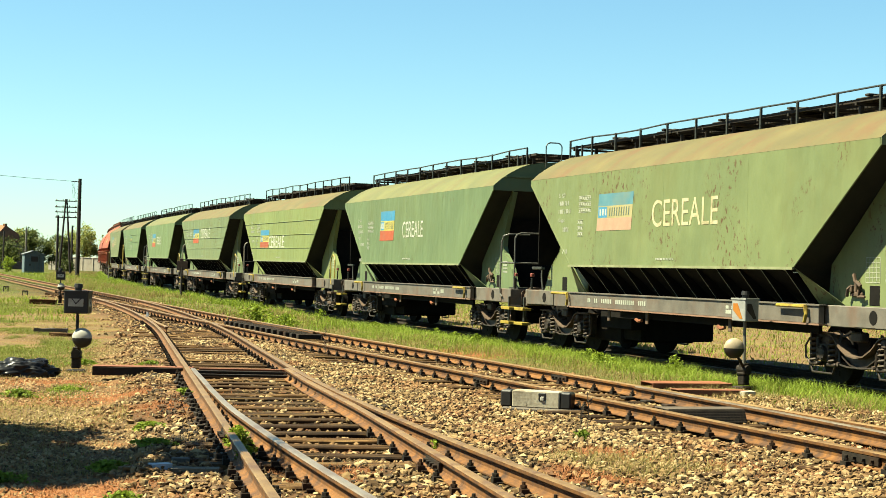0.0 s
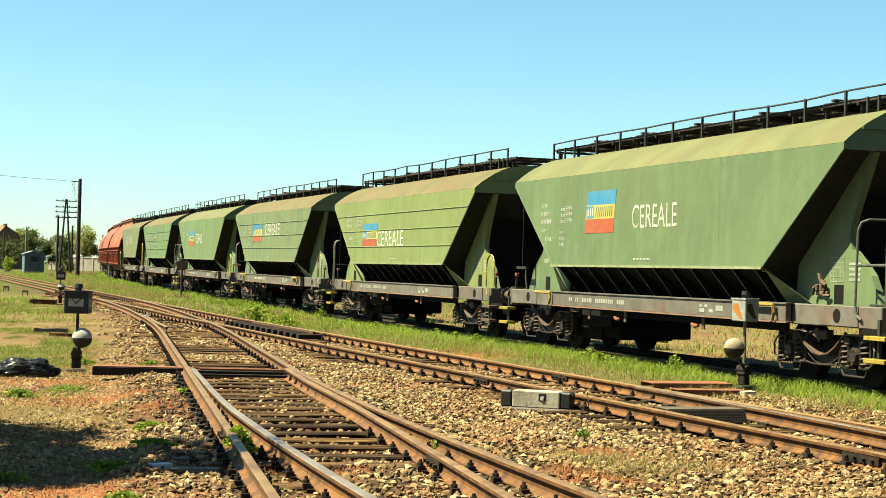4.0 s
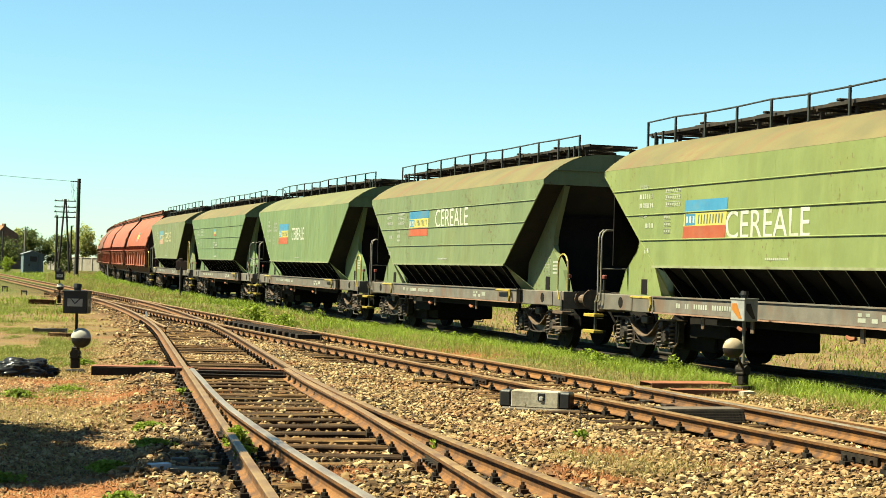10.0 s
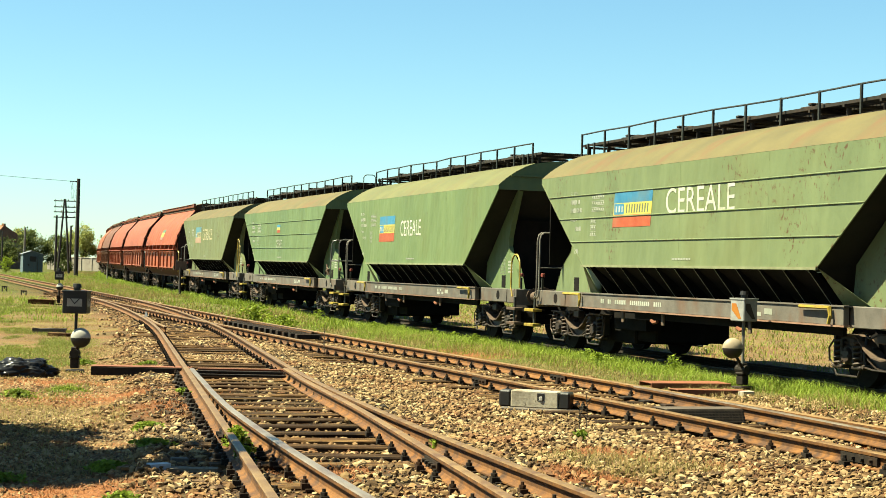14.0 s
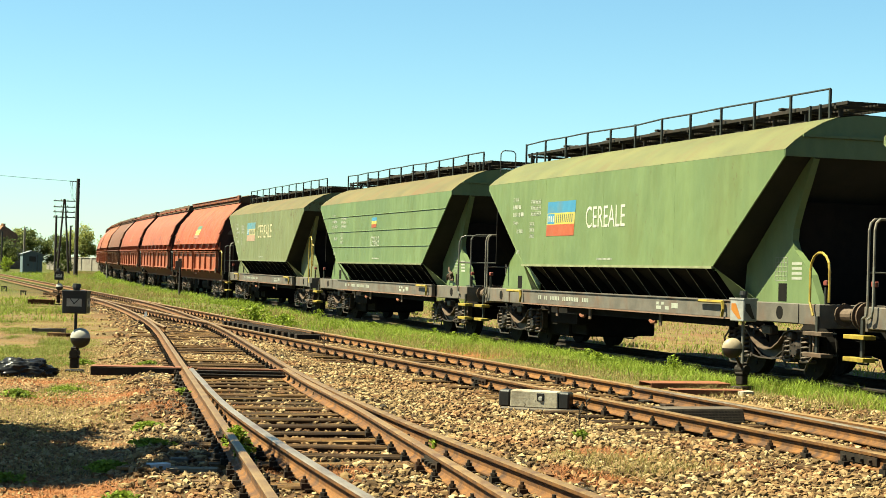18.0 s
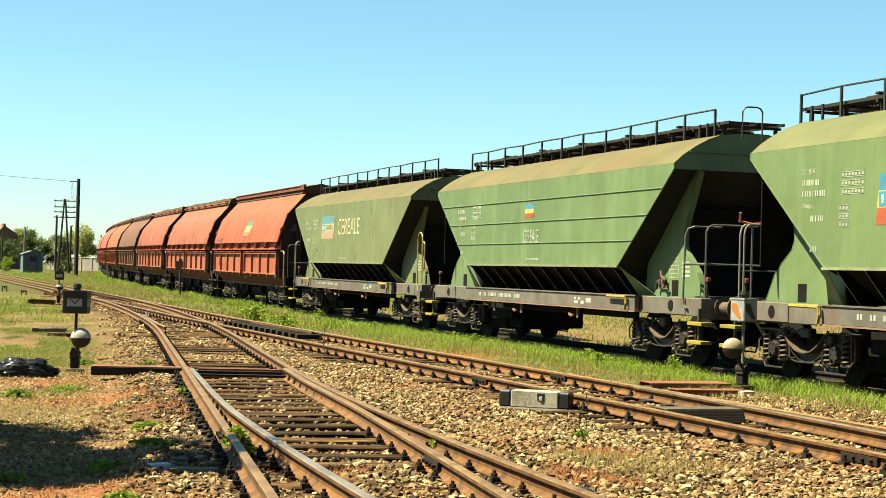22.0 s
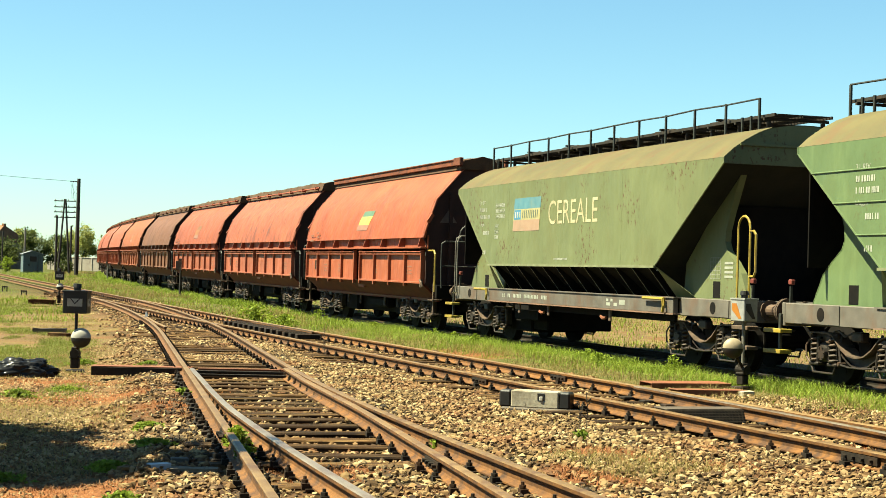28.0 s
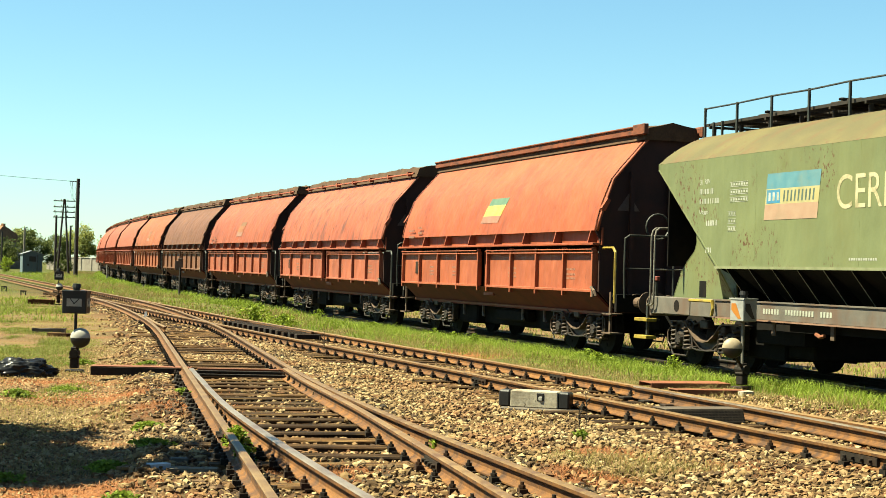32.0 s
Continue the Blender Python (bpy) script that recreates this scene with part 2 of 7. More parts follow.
M["bogie_pale"] = surface("dusty pale bogie steel", (0.12, 0.078, 0.050), (0.25, 0.165, 0.11), 9, 0.7, 0.1, 0.3, 80, (0.20, 0.10, 0.05), 0.6)
M["bogie_dark"] = surface("black greasy bogie casting", (0.030, 0.023, 0.018), (0.085, 0.062, 0.046), 11, 0.55, 0.2, 0.4, 80, (0.16, 0.085, 0.045), 0.45, stain_scale=5)
M["tread"] = surface("wheel steel", (0.012, 0.010, 0.009), (0.026, 0.021, 0.017), 9, 0.8, 0.0, 0.2, 80, spec=0.1)
M["walkway"] = surface("rusty black grating", (0.02, 0.016, 0.012), (0.06, 0.045, 0.03), 12, 0.8, 0.2, 0.4, 60, (0.12, 0.06, 0.03), 0.4)
M["tube"] = surface("dark painted tube", (0.03, 0.032, 0.026), (0.075, 0.075, 0.06), 10, 0.55, 0.1, 0.1, 60)
M["pale_tube"] = surface("pale painted handrail tube", (0.24, 0.22, 0.18), (0.40, 0.37, 0.31), 10, 0.5, 0.1, 0.1, 60, (0.22, 0.13, 0.07), 0.5)
M["wire"] = surface("thin aluminium wire", (0.10, 0.15, 0.17), (0.16, 0.20, 0.22), 4, 0.5, 0.5, 0, 40)
M["shed_blue"] = surface("weathered blue-grey sheet siding", (0.16, 0.235, 0.27), (0.22, 0.30, 0.33), 3, 0.7, 0, 0.2, 50, (0.25, 0.26, 0.24), 0.5, (6, 6, 0.4), 1)
M["shed_dark"] = surface("dark opening", (0.015, 0.018, 0.02), (0.03, 0.035, 0.04), 5, 0.3, 0, 0, 40)
M["roof_tile"] = surface("old clay roof tile", (0.32, 0.14, 0.055), (0.48, 0.22, 0.09), 2, 0.85, 0, 0.4, 25, (0.15, 0.09, 0.05), 0.5)
M["plaster"] = surface("dirty pale plaster", (0.36, 0.31, 0.25), (0.50, 0.45, 0.38), 2, 0.9, 0, 0.3, 30, (0.2, 0.16, 0.12), 0.5)
M["plaster_pale"] = surface("sun-bleached plaster", (0.70, 0.60, 0.48), (0.95, 0.86, 0.72), 0.8, 0.9, 0, 0.3, 30, (0.45, 0.36, 0.27), 0.6)
M["shed_roof"] = surface("dull grey roofing sheet", (0.20, 0.22, 0.24), (0.30, 0.32, 0.34), 3, 0.75, 0, 0.2, 50)
M["leaf_dark"] = leaf_mat("dark tree leaves", (0.08, 0.12, 0.03), (0.26, 0.30, 0.07), 0.6)
M["bag"] = surface("glossy black plastic sheet", (0.010, 0.010, 0.011), (0.022, 0.022, 0.024), 6, 0.33, 0, 0.1, 20, spec=0.18)
M["litter"] = surface("white plastic litter", (0.50, 0.53, 0.60), (0.80, 0.84, 0.92), 6, 0.5, 0, 0.1, 30)


def hopper_paint(name, c, rust, pale=0.35, cut=0.60):
    """Weathered wagon paint: clouded tone, olive grime, pale dusty washes running down, flakes of rust."""
    r, g, b = c[0] * 1.30, c[1] * 1.38, c[2] * 1.38
    return surface(name, (r * 0.86, g * 0.88, b * 0.90), (r * 1.10, g * 1.08, b * 1.05), 0.5, 0.55, 0, 0.05, 30, (r * 0.98, g * 0.84, b * 0.70), 0.55, (0.9, 0.9, 0.5), 0.7, 0.0,
                   spots=(0.15, 0.060, 0.020), spot_amt=rust, spot_scale=13.0, spot_cut=cut, spot_zone=0.75, wash=(r * 1.18 + 0.02, g * 1.14 + 0.025, b * 1.1 + 0.015), wash_amt=pale, dent=0.05)


GREENS = (
    hopper_paint("olive green wagon paint, rust-flaked", (0.200, 0.225, 0.092), 0.9, 0.30, 0.572),
    hopper_paint("grey-green wagon paint", (0.160, 0.206, 0.092), 0.45, 0.40, 0.595),
    hopper_paint("yellowish green wagon paint", (0.232, 0.260, 0.084), 0.6, 0.40, 0.59),
    hopper_paint("faded olive wagon paint", (0.190, 0.220, 0.098), 0.9, 0.40, 0.565),
    hopper_paint("light leaf green wagon paint", (0.172, 0.222, 0.086), 0.35, 0.40, 0.60),
    hopper_paint("faded sea-green wagon paint", (0.160, 0.214, 0.086), 0.25, 0.60, 0.59),
    hopper_paint("pale sage wagon paint", (0.192, 0.202, 0.086), 1.0, 0.30, 0.56),
)
M["roof_dust"] = surface("grain-dusted, rusting green roof paint", (0.135, 0.112, 0.036), (0.215, 0.170, 0.052), 1.2, 0.8, 0, 0.15, 45, (0.20, 0.10, 0.033), 0.8, (1.6, 0.7, 0.7), 0.9, 0.05, spots=(0.17, 0.075, 0.025), spot_amt=0.6, spot_scale=6.0, spot_zone=0.5)
M["roof_green"] = surface("dusty green roof paint", (0.145, 0.15, 0.048), (0.225, 0.22, 0.066), 1.2, 0.75, 0, 0.15, 45, (0.19, 0.14, 0.045), 0.7, (1.6, 0.7, 0.7), 0.9, 0.05, spots=(0.17, 0.085, 0.03), spot_amt=0.4, spot_scale=6.0, spot_zone=0.5)


def red_paint(name, c, amt, st=(0.11, 0.05, 0.028), pale=0.3):
    r, g, b = (v * 1.25 for v in c)
    return surface(name, (r * 0.78, g * 0.72, b * 0.72), (r * 1.12, g * 1.1, b * 1.1), 0.9, 0.62, 0, 0.08, 35, st, amt, (2.4, 2.4, 0.35), 1.4, 0.0,
                   spots=(0.06, 0.028, 0.016), spot_amt=min(1, amt * 1.2), spot_scale=6.0, wash=(r * 1.05 + 0.02, g * 1.12 + 0.012, b * 1.1 + 0.008), wash_amt=pale, dent=0.10)


REDS = (
    red_paint("bright oxide-red wagon paint", (0.43, 0.096, 0.030), 0.35, pale=0.30),
    red_paint("pinkish oxide-red paint with dark runs", (0.44, 0.112, 0.046), 0.85),
    red_paint("dull oxide-red wagon paint", (0.39, 0.095, 0.034), 0.5),
    red_paint("brown weathered wagon paint", (0.20, 0.078, 0.030), 0.5),
    red_paint("rusty orange wagon paint", (0.40, 0.112, 0.030), 0.6),
    red_paint("faded red wagon paint", (0.42, 0.108, 0.040), 0.5),
)
# the lower doors: the same paint, bleached and dusty
DOORS = {m.name: red_paint(m.name + ", bleached", c, a, pale=0.45) for m, c, a in zip(REDS, ((0.46, 0.118, 0.046), (0.46, 0.130, 0.062), (0.42, 0.115, 0.050), (0.24, 0.098, 0.044), (0.43, 0.128, 0.046), (0.45, 0.125, 0.056)), (0.2, 0.35, 0.3, 0.4, 0.4, 0.3))}
M["beam_rust"] = surface("rusting red roof beam", (0.20, 0.055, 0.020), (0.36, 0.095, 0.032), 3, 0.75, 0, 0.3, 45, (0.07, 0.028, 0.014), 0.9, (1.0, 3, 3), 2.5)
M["dirt_top"] = surface("caked brown dirt and rust", (0.08, 0.036, 0.015), (0.20, 0.10, 0.040), 3, 0.9, 0, 0.6, 40, (0.04, 0.02, 0.01), 0.7)


# ---- mesh helpers
def part(name, bm, material, parent=None, label="", smooth=False):
    """Links a bmesh as one mesh object under a thing or a part."""
    me = bpy.data.meshes.new(name)
    bm.to_mesh(me)
    bm.free()
    for m in material if isinstance(material, (list, tuple)) else (material,):
        me.materials.append(m)
    if smooth:
        for f in me.polygons:
            f.use_smooth = True
    ob = new(name, me)
    ob.parent = parent
    return tagged(ob, label)


def share(ob, m, parent=None, name=""):
    """Another object on the same mesh, at the pose m."""
    o = new(name or ob.name.split(".")[0], ob.data)
    o.parent = parent if parent is not None else ob.parent
    o.matrix_basis = m
    if "label" in ob:
        o["label"] = ob["label"]
    return o


def box(bm, x0, x1, y0, y1, z0, z1, bevel=0.0, mat=0):
    v = bmesh.ops.create_cube(bm, size=1.0, matrix=Matrix.Translation(((x0 + x1) / 2, (y0 + y1) / 2, (z0 + z1) / 2)) @ Matrix.Diagonal((abs(x1 - x0), abs(y1 - y0), abs(z1 - z0), 1)))["verts"]
    faces = list({f for q in v for f in q.link_faces})
    for f in faces:
        f.material_index = mat
    if bevel:
        bmesh.ops.bevel(bm, geom=list({e for q in v for e in q.link_edges}), offset=bevel, segments=1, affect="EDGES", profile=0.5)
    return v


def boxes(*rows, bevel=0.0):
    bm = bmesh.new()
    for r in rows:
        box(bm, *r, bevel=bevel)
    return bm


def tube(bm, a, b, r, seg=8, r2=None):
    a, b = Vector(a), Vector(b)
    d = b - a
    m = Matrix.Translation((a + b) / 2) @ d.to_track_quat("Z", "Y").to_matrix().to_4x4()
    return bmesh.ops.create_cone(bm, cap_ends=True, segments=seg, radius1=r, radius2=r if r2 is None else r2, depth=d.length, matrix=m)["verts"]


def pipe(bm, pts, r, seg=6):
    """A bent tube swept through points in one piece."""
    pts = [Vector(p) for p in pts]
    d = (pts[1] - pts[0]).normalized()
    side = d.orthogonal().normalized()
    rings = []
    for i, p in enumerate(pts):
        a = (p - pts[i - 1]).normalized() if i else d
        b = (pts[i + 1] - p).normalized() if i + 1 < len(pts) else a
        t = (a + b).normalized() if (a + b).length > 1e-3 else a
        side = (side - t * side.dot(t)).normalized()
        up = t.cross(side)
        k = r / max(0.5, t.dot(a))
        rings.append([bm.verts.new(p + (side * math.cos(q) + up * math.sin(q)) * k) for q in [2 * math.pi * m / seg for m in range(seg)]])
    for u, v in zip(rings, rings[1:]):
        for m in range(seg):
            bm.faces.new((u[m], u[(m + 1) % seg], v[(m + 1) % seg], v[m]))
    if (pts[0] - pts[-1]).length > 1e-4:
        bm.faces.new(rings[0][::-1])
        bm.faces.new(rings[-1])
    return bm


def arc(c, r, a0, a1, n, u=(1, 0, 0), v=(0, 0, 1)):
    c, u, v = Vector(c), Vector(u), Vector(v)
    return [c + u * (r * math.cos(radians(a0 + (a1 - a0) * i / n))) + v * (r * math.sin(radians(a0 + (a1 - a0) * i / n))) for i in range(n + 1)]


def prism(bm, outline, y0, y1, axis="y", mat=0):
    """A flat plate: an outline in (x, z) pushed out from y0 to y1 (or an outline in (y, z) along x)."""
    def at(p, q):
        return (p[0], q, p[1]) if axis == "y" else ((q, p[0], p[1]) if axis == "x" else (p[0], p[1], q))
    a = [bm.verts.new(at(p, y0)) for p in outline]
    b = [bm.verts.new(at(p, y1)) for p in outline]
    fs = [bm.faces.new(a), bm.faces.new(b[::-1])]
    n = len(a)
    for i in range(n):
        fs.append(bm.faces.new((a[i], b[i], b[(i + 1) % n], a[(i + 1) % n])))
    for f in fs:
        f.material_index = mat
    bmesh.ops.recalc_face_normals(bm, faces=fs)
    return bm


def raw(name, verts, faces, material, parent=None, attrs=None):
    me = bpy.data.meshes.new(name)
    me.vertices.add(len(verts))
    me.vertices.foreach_set("co", np.asarray(verts, np.float32).ravel())
    faces = np.asarray(faces, np.int32)
    k = faces.shape[1]
    me.loops.add(faces.size)
    me.loops.foreach_set("vertex_index", faces.ravel())
    me.polygons.add(len(faces))
    me.polygons.foreach_set("loop_start", np.arange(0, faces.size, k, dtype=np.int32))
    me.materials.append(material)
    for nm, vals in (attrs or {}).items():
        me.attributes.new(nm, "FLOAT", "POINT").data.foreach_set("value", np.asarray(vals, np.float32))
    me.polygons.foreach_set("use_smooth", np.zeros(len(faces), bool))
    me.update()
    me.validate()
    ob = new(name, me)
    ob.parent = parent
    return ob


# ---- the plan: rails of the yard and the line of the train
GRADE, GRADE_Y = 0.0041, 47.0


def lift(y):
    """The gentle climb of yard and line away from the camera."""
    return GRADE * np.clip(np.asarray(y, float) - GRADE_Y, 0, 253)


TD = Vector((-0.3215, 0.9469, 0))        # direction of the straight second track, away from the camera
TN = Vector((0.9469, 0.3215, 0))         # across it, towards the train
T2_0 = Vector((1.77, 19.88, 0)) + TN * 0.7525


def t2_at(s, off=0.0):
    p = T2_0 + TD * s + TN * off
    return Vector((p.x, p.y, float(lift(p.y))))


A_SLOPE = -0.196


def t1_center(y):
    """x of the first track's centre line at y: straight, then curving into the second track."""
    base = -1.345 + A_SLOPE * (y - 16.0)
    if y > 34.4:
        base -= 0.001993 * min(y - 34.4, 36.0) ** 2
    if y > 70.4:
        base -= 0.1435 * (y - 70.4)
    return base


def b_shift(y):
    """How far the branch has swung off the first track at y."""
    return 0.0 if y > 24 else 0.0034 * (24 - y) ** 2


KNOTS = ((-40, 0.00007), (0, 0.00025), (30, -0.00024), (60, -0.00111), (90, -0.00096), (120, -0.00113), (160, -0.00082), (300, -0.00068))
_s = np.arange(-140, 300.01, 0.25)
_k = np.interp(_s, [k[0] for k in KNOTS], [k[1] for k in KNOTS]) * (_s > -60)
_th = np.cumsum(_k) * 0.25
_th += 1.8804 - np.interp(0, _s, _th)
_px, _py = np.cumsum(np.cos(_th)) * 0.25, np.cumsum(np.sin(_th)) * 0.25
_px += 5.342 - np.interp(0, _s, _px)
_py += 28.746 - np.interp(0, _s, _py)


def line_at(s):
    """A point of the train's centre line, on the rail tops."""
    return Vector((float(np.interp(s, _s, _px)), float(np.interp(s, _s, _py)), -0.057 + GRADE * max(0.0, min(s, 270) - 20)))


def run(t):
    """How far the train has rolled at t seconds."""
    return 3.7433 * t - 0.041193 * t * t / 2 + 0.00058 * t ** 3 / 6


def car_pose(s, half):
    a, b = line_at(s - half), line_at(s + half)
    u = (b - a).normalized()
    side = Vector((-u.y, u.x, 0)).normalized()
    up = u.cross(side)
    m = Matrix((u, side, up)).transposed().to_4x4()
    m.translation = (a + b) / 2
    return m


# ---- ground: one sheet to the horizon
def vnoise(x, y, f, seed=0.0):
    """Smooth value noise on arrays, 0 to 1."""
    x, y = np.asarray(x) * f + seed * 17.3, np.asarray(y) * f + seed * 9.1
    xi, yi = np.floor(x), np.floor(y)
    fx, fy = x - xi, y - yi
    fx, fy = fx * fx * (3 - 2 * fx), fy * fy * (3 - 2 * fy)

    def h(a, b):
        v = np.sin(a * 127.1 + b * 311.7 + seed * 74.7) * 43758.5453
        return v - np.floor(v)
    return (h(xi, yi) * (1 - fx) + h(xi + 1, yi) * fx) * (1 - fy) + (h(xi, yi + 1) * (1 - fx) + h(xi + 1, yi + 1) * fx) * fy


t1_vec = np.vectorize(t1_center)
b_vec = np.vectorize(b_shift)


def off_t2(x, y):
    return (x - T2_0.x) * TN.x + (y - T2_0.y) * TN.y


def off_t1(x, y):
    """Signed distance to the first track and its branch: 0 between their centre lines."""
    c = t1_vec(y)
    r = c + b_vec(y)
    return np.where(x < c, x - c, np.where(x > r, x - r, 0)) * 0.98


def off_line(x, y):
    """Signed distance to the train's line, positive on the camera's side."""
    cx = np.interp(y, _py, _px)
    return (cx - x) * 0.95


def smooth(v, a, b):
    u = np.clip((np.asarray(v, float) - a) / (b - a), 0, 1)
    return u * u * (3 - 2 * u)


def ballast_mask(x, y):
    """1 on the ballast beds, 0 on soil and grass, with ragged edges."""
    n = (vnoise(x, y, 0.9, 1) - 0.5) * 0.9 + (vnoise(x, y, 3.1, 2) - 0.5) * 0.5
    d1, d2 = np.abs(off_t1(x, y)) + n, np.abs(off_t2(x, y) + 0.2) + n
    left = off_t1(x, y) < 0
    a = 1 - smooth(d1, np.where(left, 1.15, 1.6), np.where(left, 1.8, 2.5))
    b = 1 - smooth(d2, 1.4, 2.0)
    between = (off_t1(x, y) > 0) & (off_t2(x, y) < 0)
    c = np.where(between, smooth(y, 36, 28), 0)
    # loose stones spread along the far side of the second track near the lever
    e = (1 - smooth(np.abs(off_t2(x, y) - 1.7 + n), 0.6, 1.4)) * smooth(y, 25, 21)
    return np.maximum.reduce([a * smooth(y, 130, 60), b * smooth(y, 130, 60), c, e])


def ground_z(x, y):
    z = -0.265 + lift(y) + (vnoise(x, y, 0.25, 3) - 0.5) * 0.06 + (vnoise(x, y, 1.3, 4) - 0.5) * 0.03
    z = z + 0.06 * ballast_mask(x, y) + ((vnoise(x, y, 0.55, 41) - 0.5) * 0.08 - 0.004 + 0.035 * smooth(y, 25, 29)) * (np.abs(off_t1(x, y)) < 1.3) * smooth(y, 40, 30)
    a = np.abs(off_t1(x, y))
    z = z + 0.055 * smooth(a, 0.86, 1.02) * smooth(a, 1.9, 1.4) * smooth(y, 40, 30)
    o = off_line(x, y)
    z = z + 0.10 * np.exp(-((o - 2.6) / 1.1) ** 2) * smooth(y, 110, 60) - 0.03 * np.exp(-(o / 1.6) ** 2)
    return z


def spread(fine, a, b, lo, hi, ratio):
    """Coordinates: even steps between a and b, growing steps out to lo and hi."""
    mid = list(np.arange(a, b + 1e-6, fine))
    s, v = fine, b
    while v < hi:
        s *= ratio
        v += s
        mid.append(min(v, hi))
    s, v = fine, a
    while v > lo:
        s *= ratio
        v -= s
        mid.insert(0, max(v, lo))
    return np.array(mid)


gx = spread(0.22, -14, 12, -2600, 2600, 1.12)
gy = spread(0.25, 8, 60, -700, 3800, 1.08)
GX, GY = np.meshgrid(gx, gy)
GZ = ground_z(GX.ravel(), GY.ravel())
nx, ny = len(gx), len(gy)
idx = np.arange(nx * ny).reshape(ny, nx)
quads = np.stack([idx[:-1, :-1], idx[:-1, 1:], idx[1:, 1:], idx[1:, :-1]], -1).reshape(-1, 4)


def ground_mat():
    """Bare tan earth with reddish grit, straw and green patches; crushed stone where the bed is."""
    m, n, l = node_mat("yard ground")
    p = n["Principled BSDF"]
    tc = n.new("ShaderNodeTexCoord")

    def noise_tex(scale, detail=5.0):
        t = n.new("ShaderNodeTexNoise")
        t.inputs["Scale"].default_value, t.inputs["Detail"].default_value = scale, detail
        l.new(tc.outputs["Object"], t.inputs["Vector"])
        return t.outputs[0]

    def ramp(src, a, b, hi=1.0):
        r = n.new("ShaderNodeMapRange")
        r.inputs[1].default_value, r.inputs[2].default_value, r.inputs[4].default_value = a, b, hi
        l.new(src, r.inputs[0])
        return r.outputs[0]

    def mix(fac, a, b):
        x = n.new("ShaderNodeMix")
        x.data_type = "RGBA"
        l.new(fac, x.inputs[0])
        for sock, v in ((6, a), (7, b)):
            if isinstance(v, tuple):
                x.inputs[sock].default_value = (*[c * 0.84 for c in v], 1)
            else:
                l.new(v, x.inputs[sock])
        return x.outputs[2]

    fine = noise_tex(38.0, 4)
    earth = mix(ramp(fine, 0.35, 0.7), (0.068, 0.040, 0.018), (0.152, 0.100, 0.050))
    earth = mix(ramp(noise_tex(0.55), 0.5, 0.63, 0.45), earth, (0.130, 0.052, 0.018))
    earth = mix(ramp(noise_tex(0.9), 0.5, 0.62, 0.8), earth, (0.132, 0.100, 0.034))
    at = n.new("ShaderNodeAttribute")
    at.attribute_name = "green"
    gsel = n.new("ShaderNodeMath")
    gsel.operation = "MULTIPLY_ADD"
    l.new(noise_tex(1.7), gsel.inputs[0])
    gsel.inputs[1].default_value = 1.1
    l.new(at.outputs["Fac"], gsel.inputs[2])
    soil = mix(ramp(gsel.outputs[0], 0.9, 1.25), earth, mix(ramp(fine, 0.4, 0.65), (0.036, 0.042, 0.008), (0.072, 0.078, 0.017)))
    vo = n.new("ShaderNodeTexVoronoi")
    vo.inputs["Scale"].default_value = 24.0
    l.new(tc.outputs["Object"], vo.inputs["Vector"])
    bed = mix(ramp(vo.outputs["Color"], 0.1, 0.9), (0.016, 0.010, 0.005), (0.072, 0.047, 0.023))
    bed = mix(ramp(noise_tex(0.8), 0.48, 0.66, 0.6), bed, (0.112, 0.048, 0.020))
    ab = n.new("ShaderNodeAttribute")
    ab.attribute_name = "bed"
    ar = n.new("ShaderNodeAttribute")
    ar.attribute_name = "red"
    bed = mix(ramp(ar.outputs["Fac"], 0.2, 0.7, 0.6), bed, (0.15, 0.055, 0.02))
    soil = mix(ramp(ar.outputs["Fac"], 0.1, 0.5, 0.9), soil, mix(ramp(fine, 0.35, 0.7), (0.10, 0.034, 0.012), (0.22, 0.085, 0.03)))
    # Train's shade painted dark into the oily bed under its line.
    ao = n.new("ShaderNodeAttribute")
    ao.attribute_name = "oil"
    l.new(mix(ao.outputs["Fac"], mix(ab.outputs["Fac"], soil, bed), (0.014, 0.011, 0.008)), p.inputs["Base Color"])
    p.inputs["Roughness"].default_value = 0.95
    p.inputs["Specular IOR Level"].default_value = 0.1
    b = n.new("ShaderNodeBump")
    b.inputs["Strength"].default_value, b.inputs["Distance"].default_value = 0.8, 0.03
    l.new(vo.outputs["Distance"], b.inputs["Height"])
    l.new(b.outputs[0], p.inputs["Normal"])
    return m


def red_patch(x, y):
    """Patches of rust-red grit and creeping weed: by the lever, at the rail, on the stones of the six-foot."""
    v = 0 * x
    for cx, cy, rx, ry in ((-4.2, 20.9, 1.3, 1.3), (-5.4, 23.3, 0.9, 0.7), (-2.9, 18.3, 0.8, 1.2), (-2.7, 12.0, 0.9, 0.5), (1.5, 14.9, 0.7, 0.9), (3.9, 16.2, 0.9, 0.7), (2.7, 14.2, 0.6, 0.7), (1.2, 13.0, 0.5, 0.8), (-0.9, 13.0, 0.5, 0.8), (0.9, 33.5, 1.2, 1.4)):
        v = np.maximum(v, np.exp(-((x - cx) / rx) ** 2 - ((y - cy) / ry) ** 2))
    return np.clip(v * (0.4 + 0.9 * vnoise(x, y, 1.6, 51)), 0, 1)


def turf(x, y):
    """Patches of turf on the bare earth left of the first track."""
    n = vnoise(x, y * 0.28, 0.7, 14) * 0.55 + vnoise(x, y * 0.4, 2.3, 15) * 0.45
    return smooth(off_t1(x, y), -1.7, -2.6) * smooth(n + 0.03 * smooth(y, 20, 32), 0.50, 0.61) * (0.04 + 0.96 * smooth(y, 19.5, 22.5))


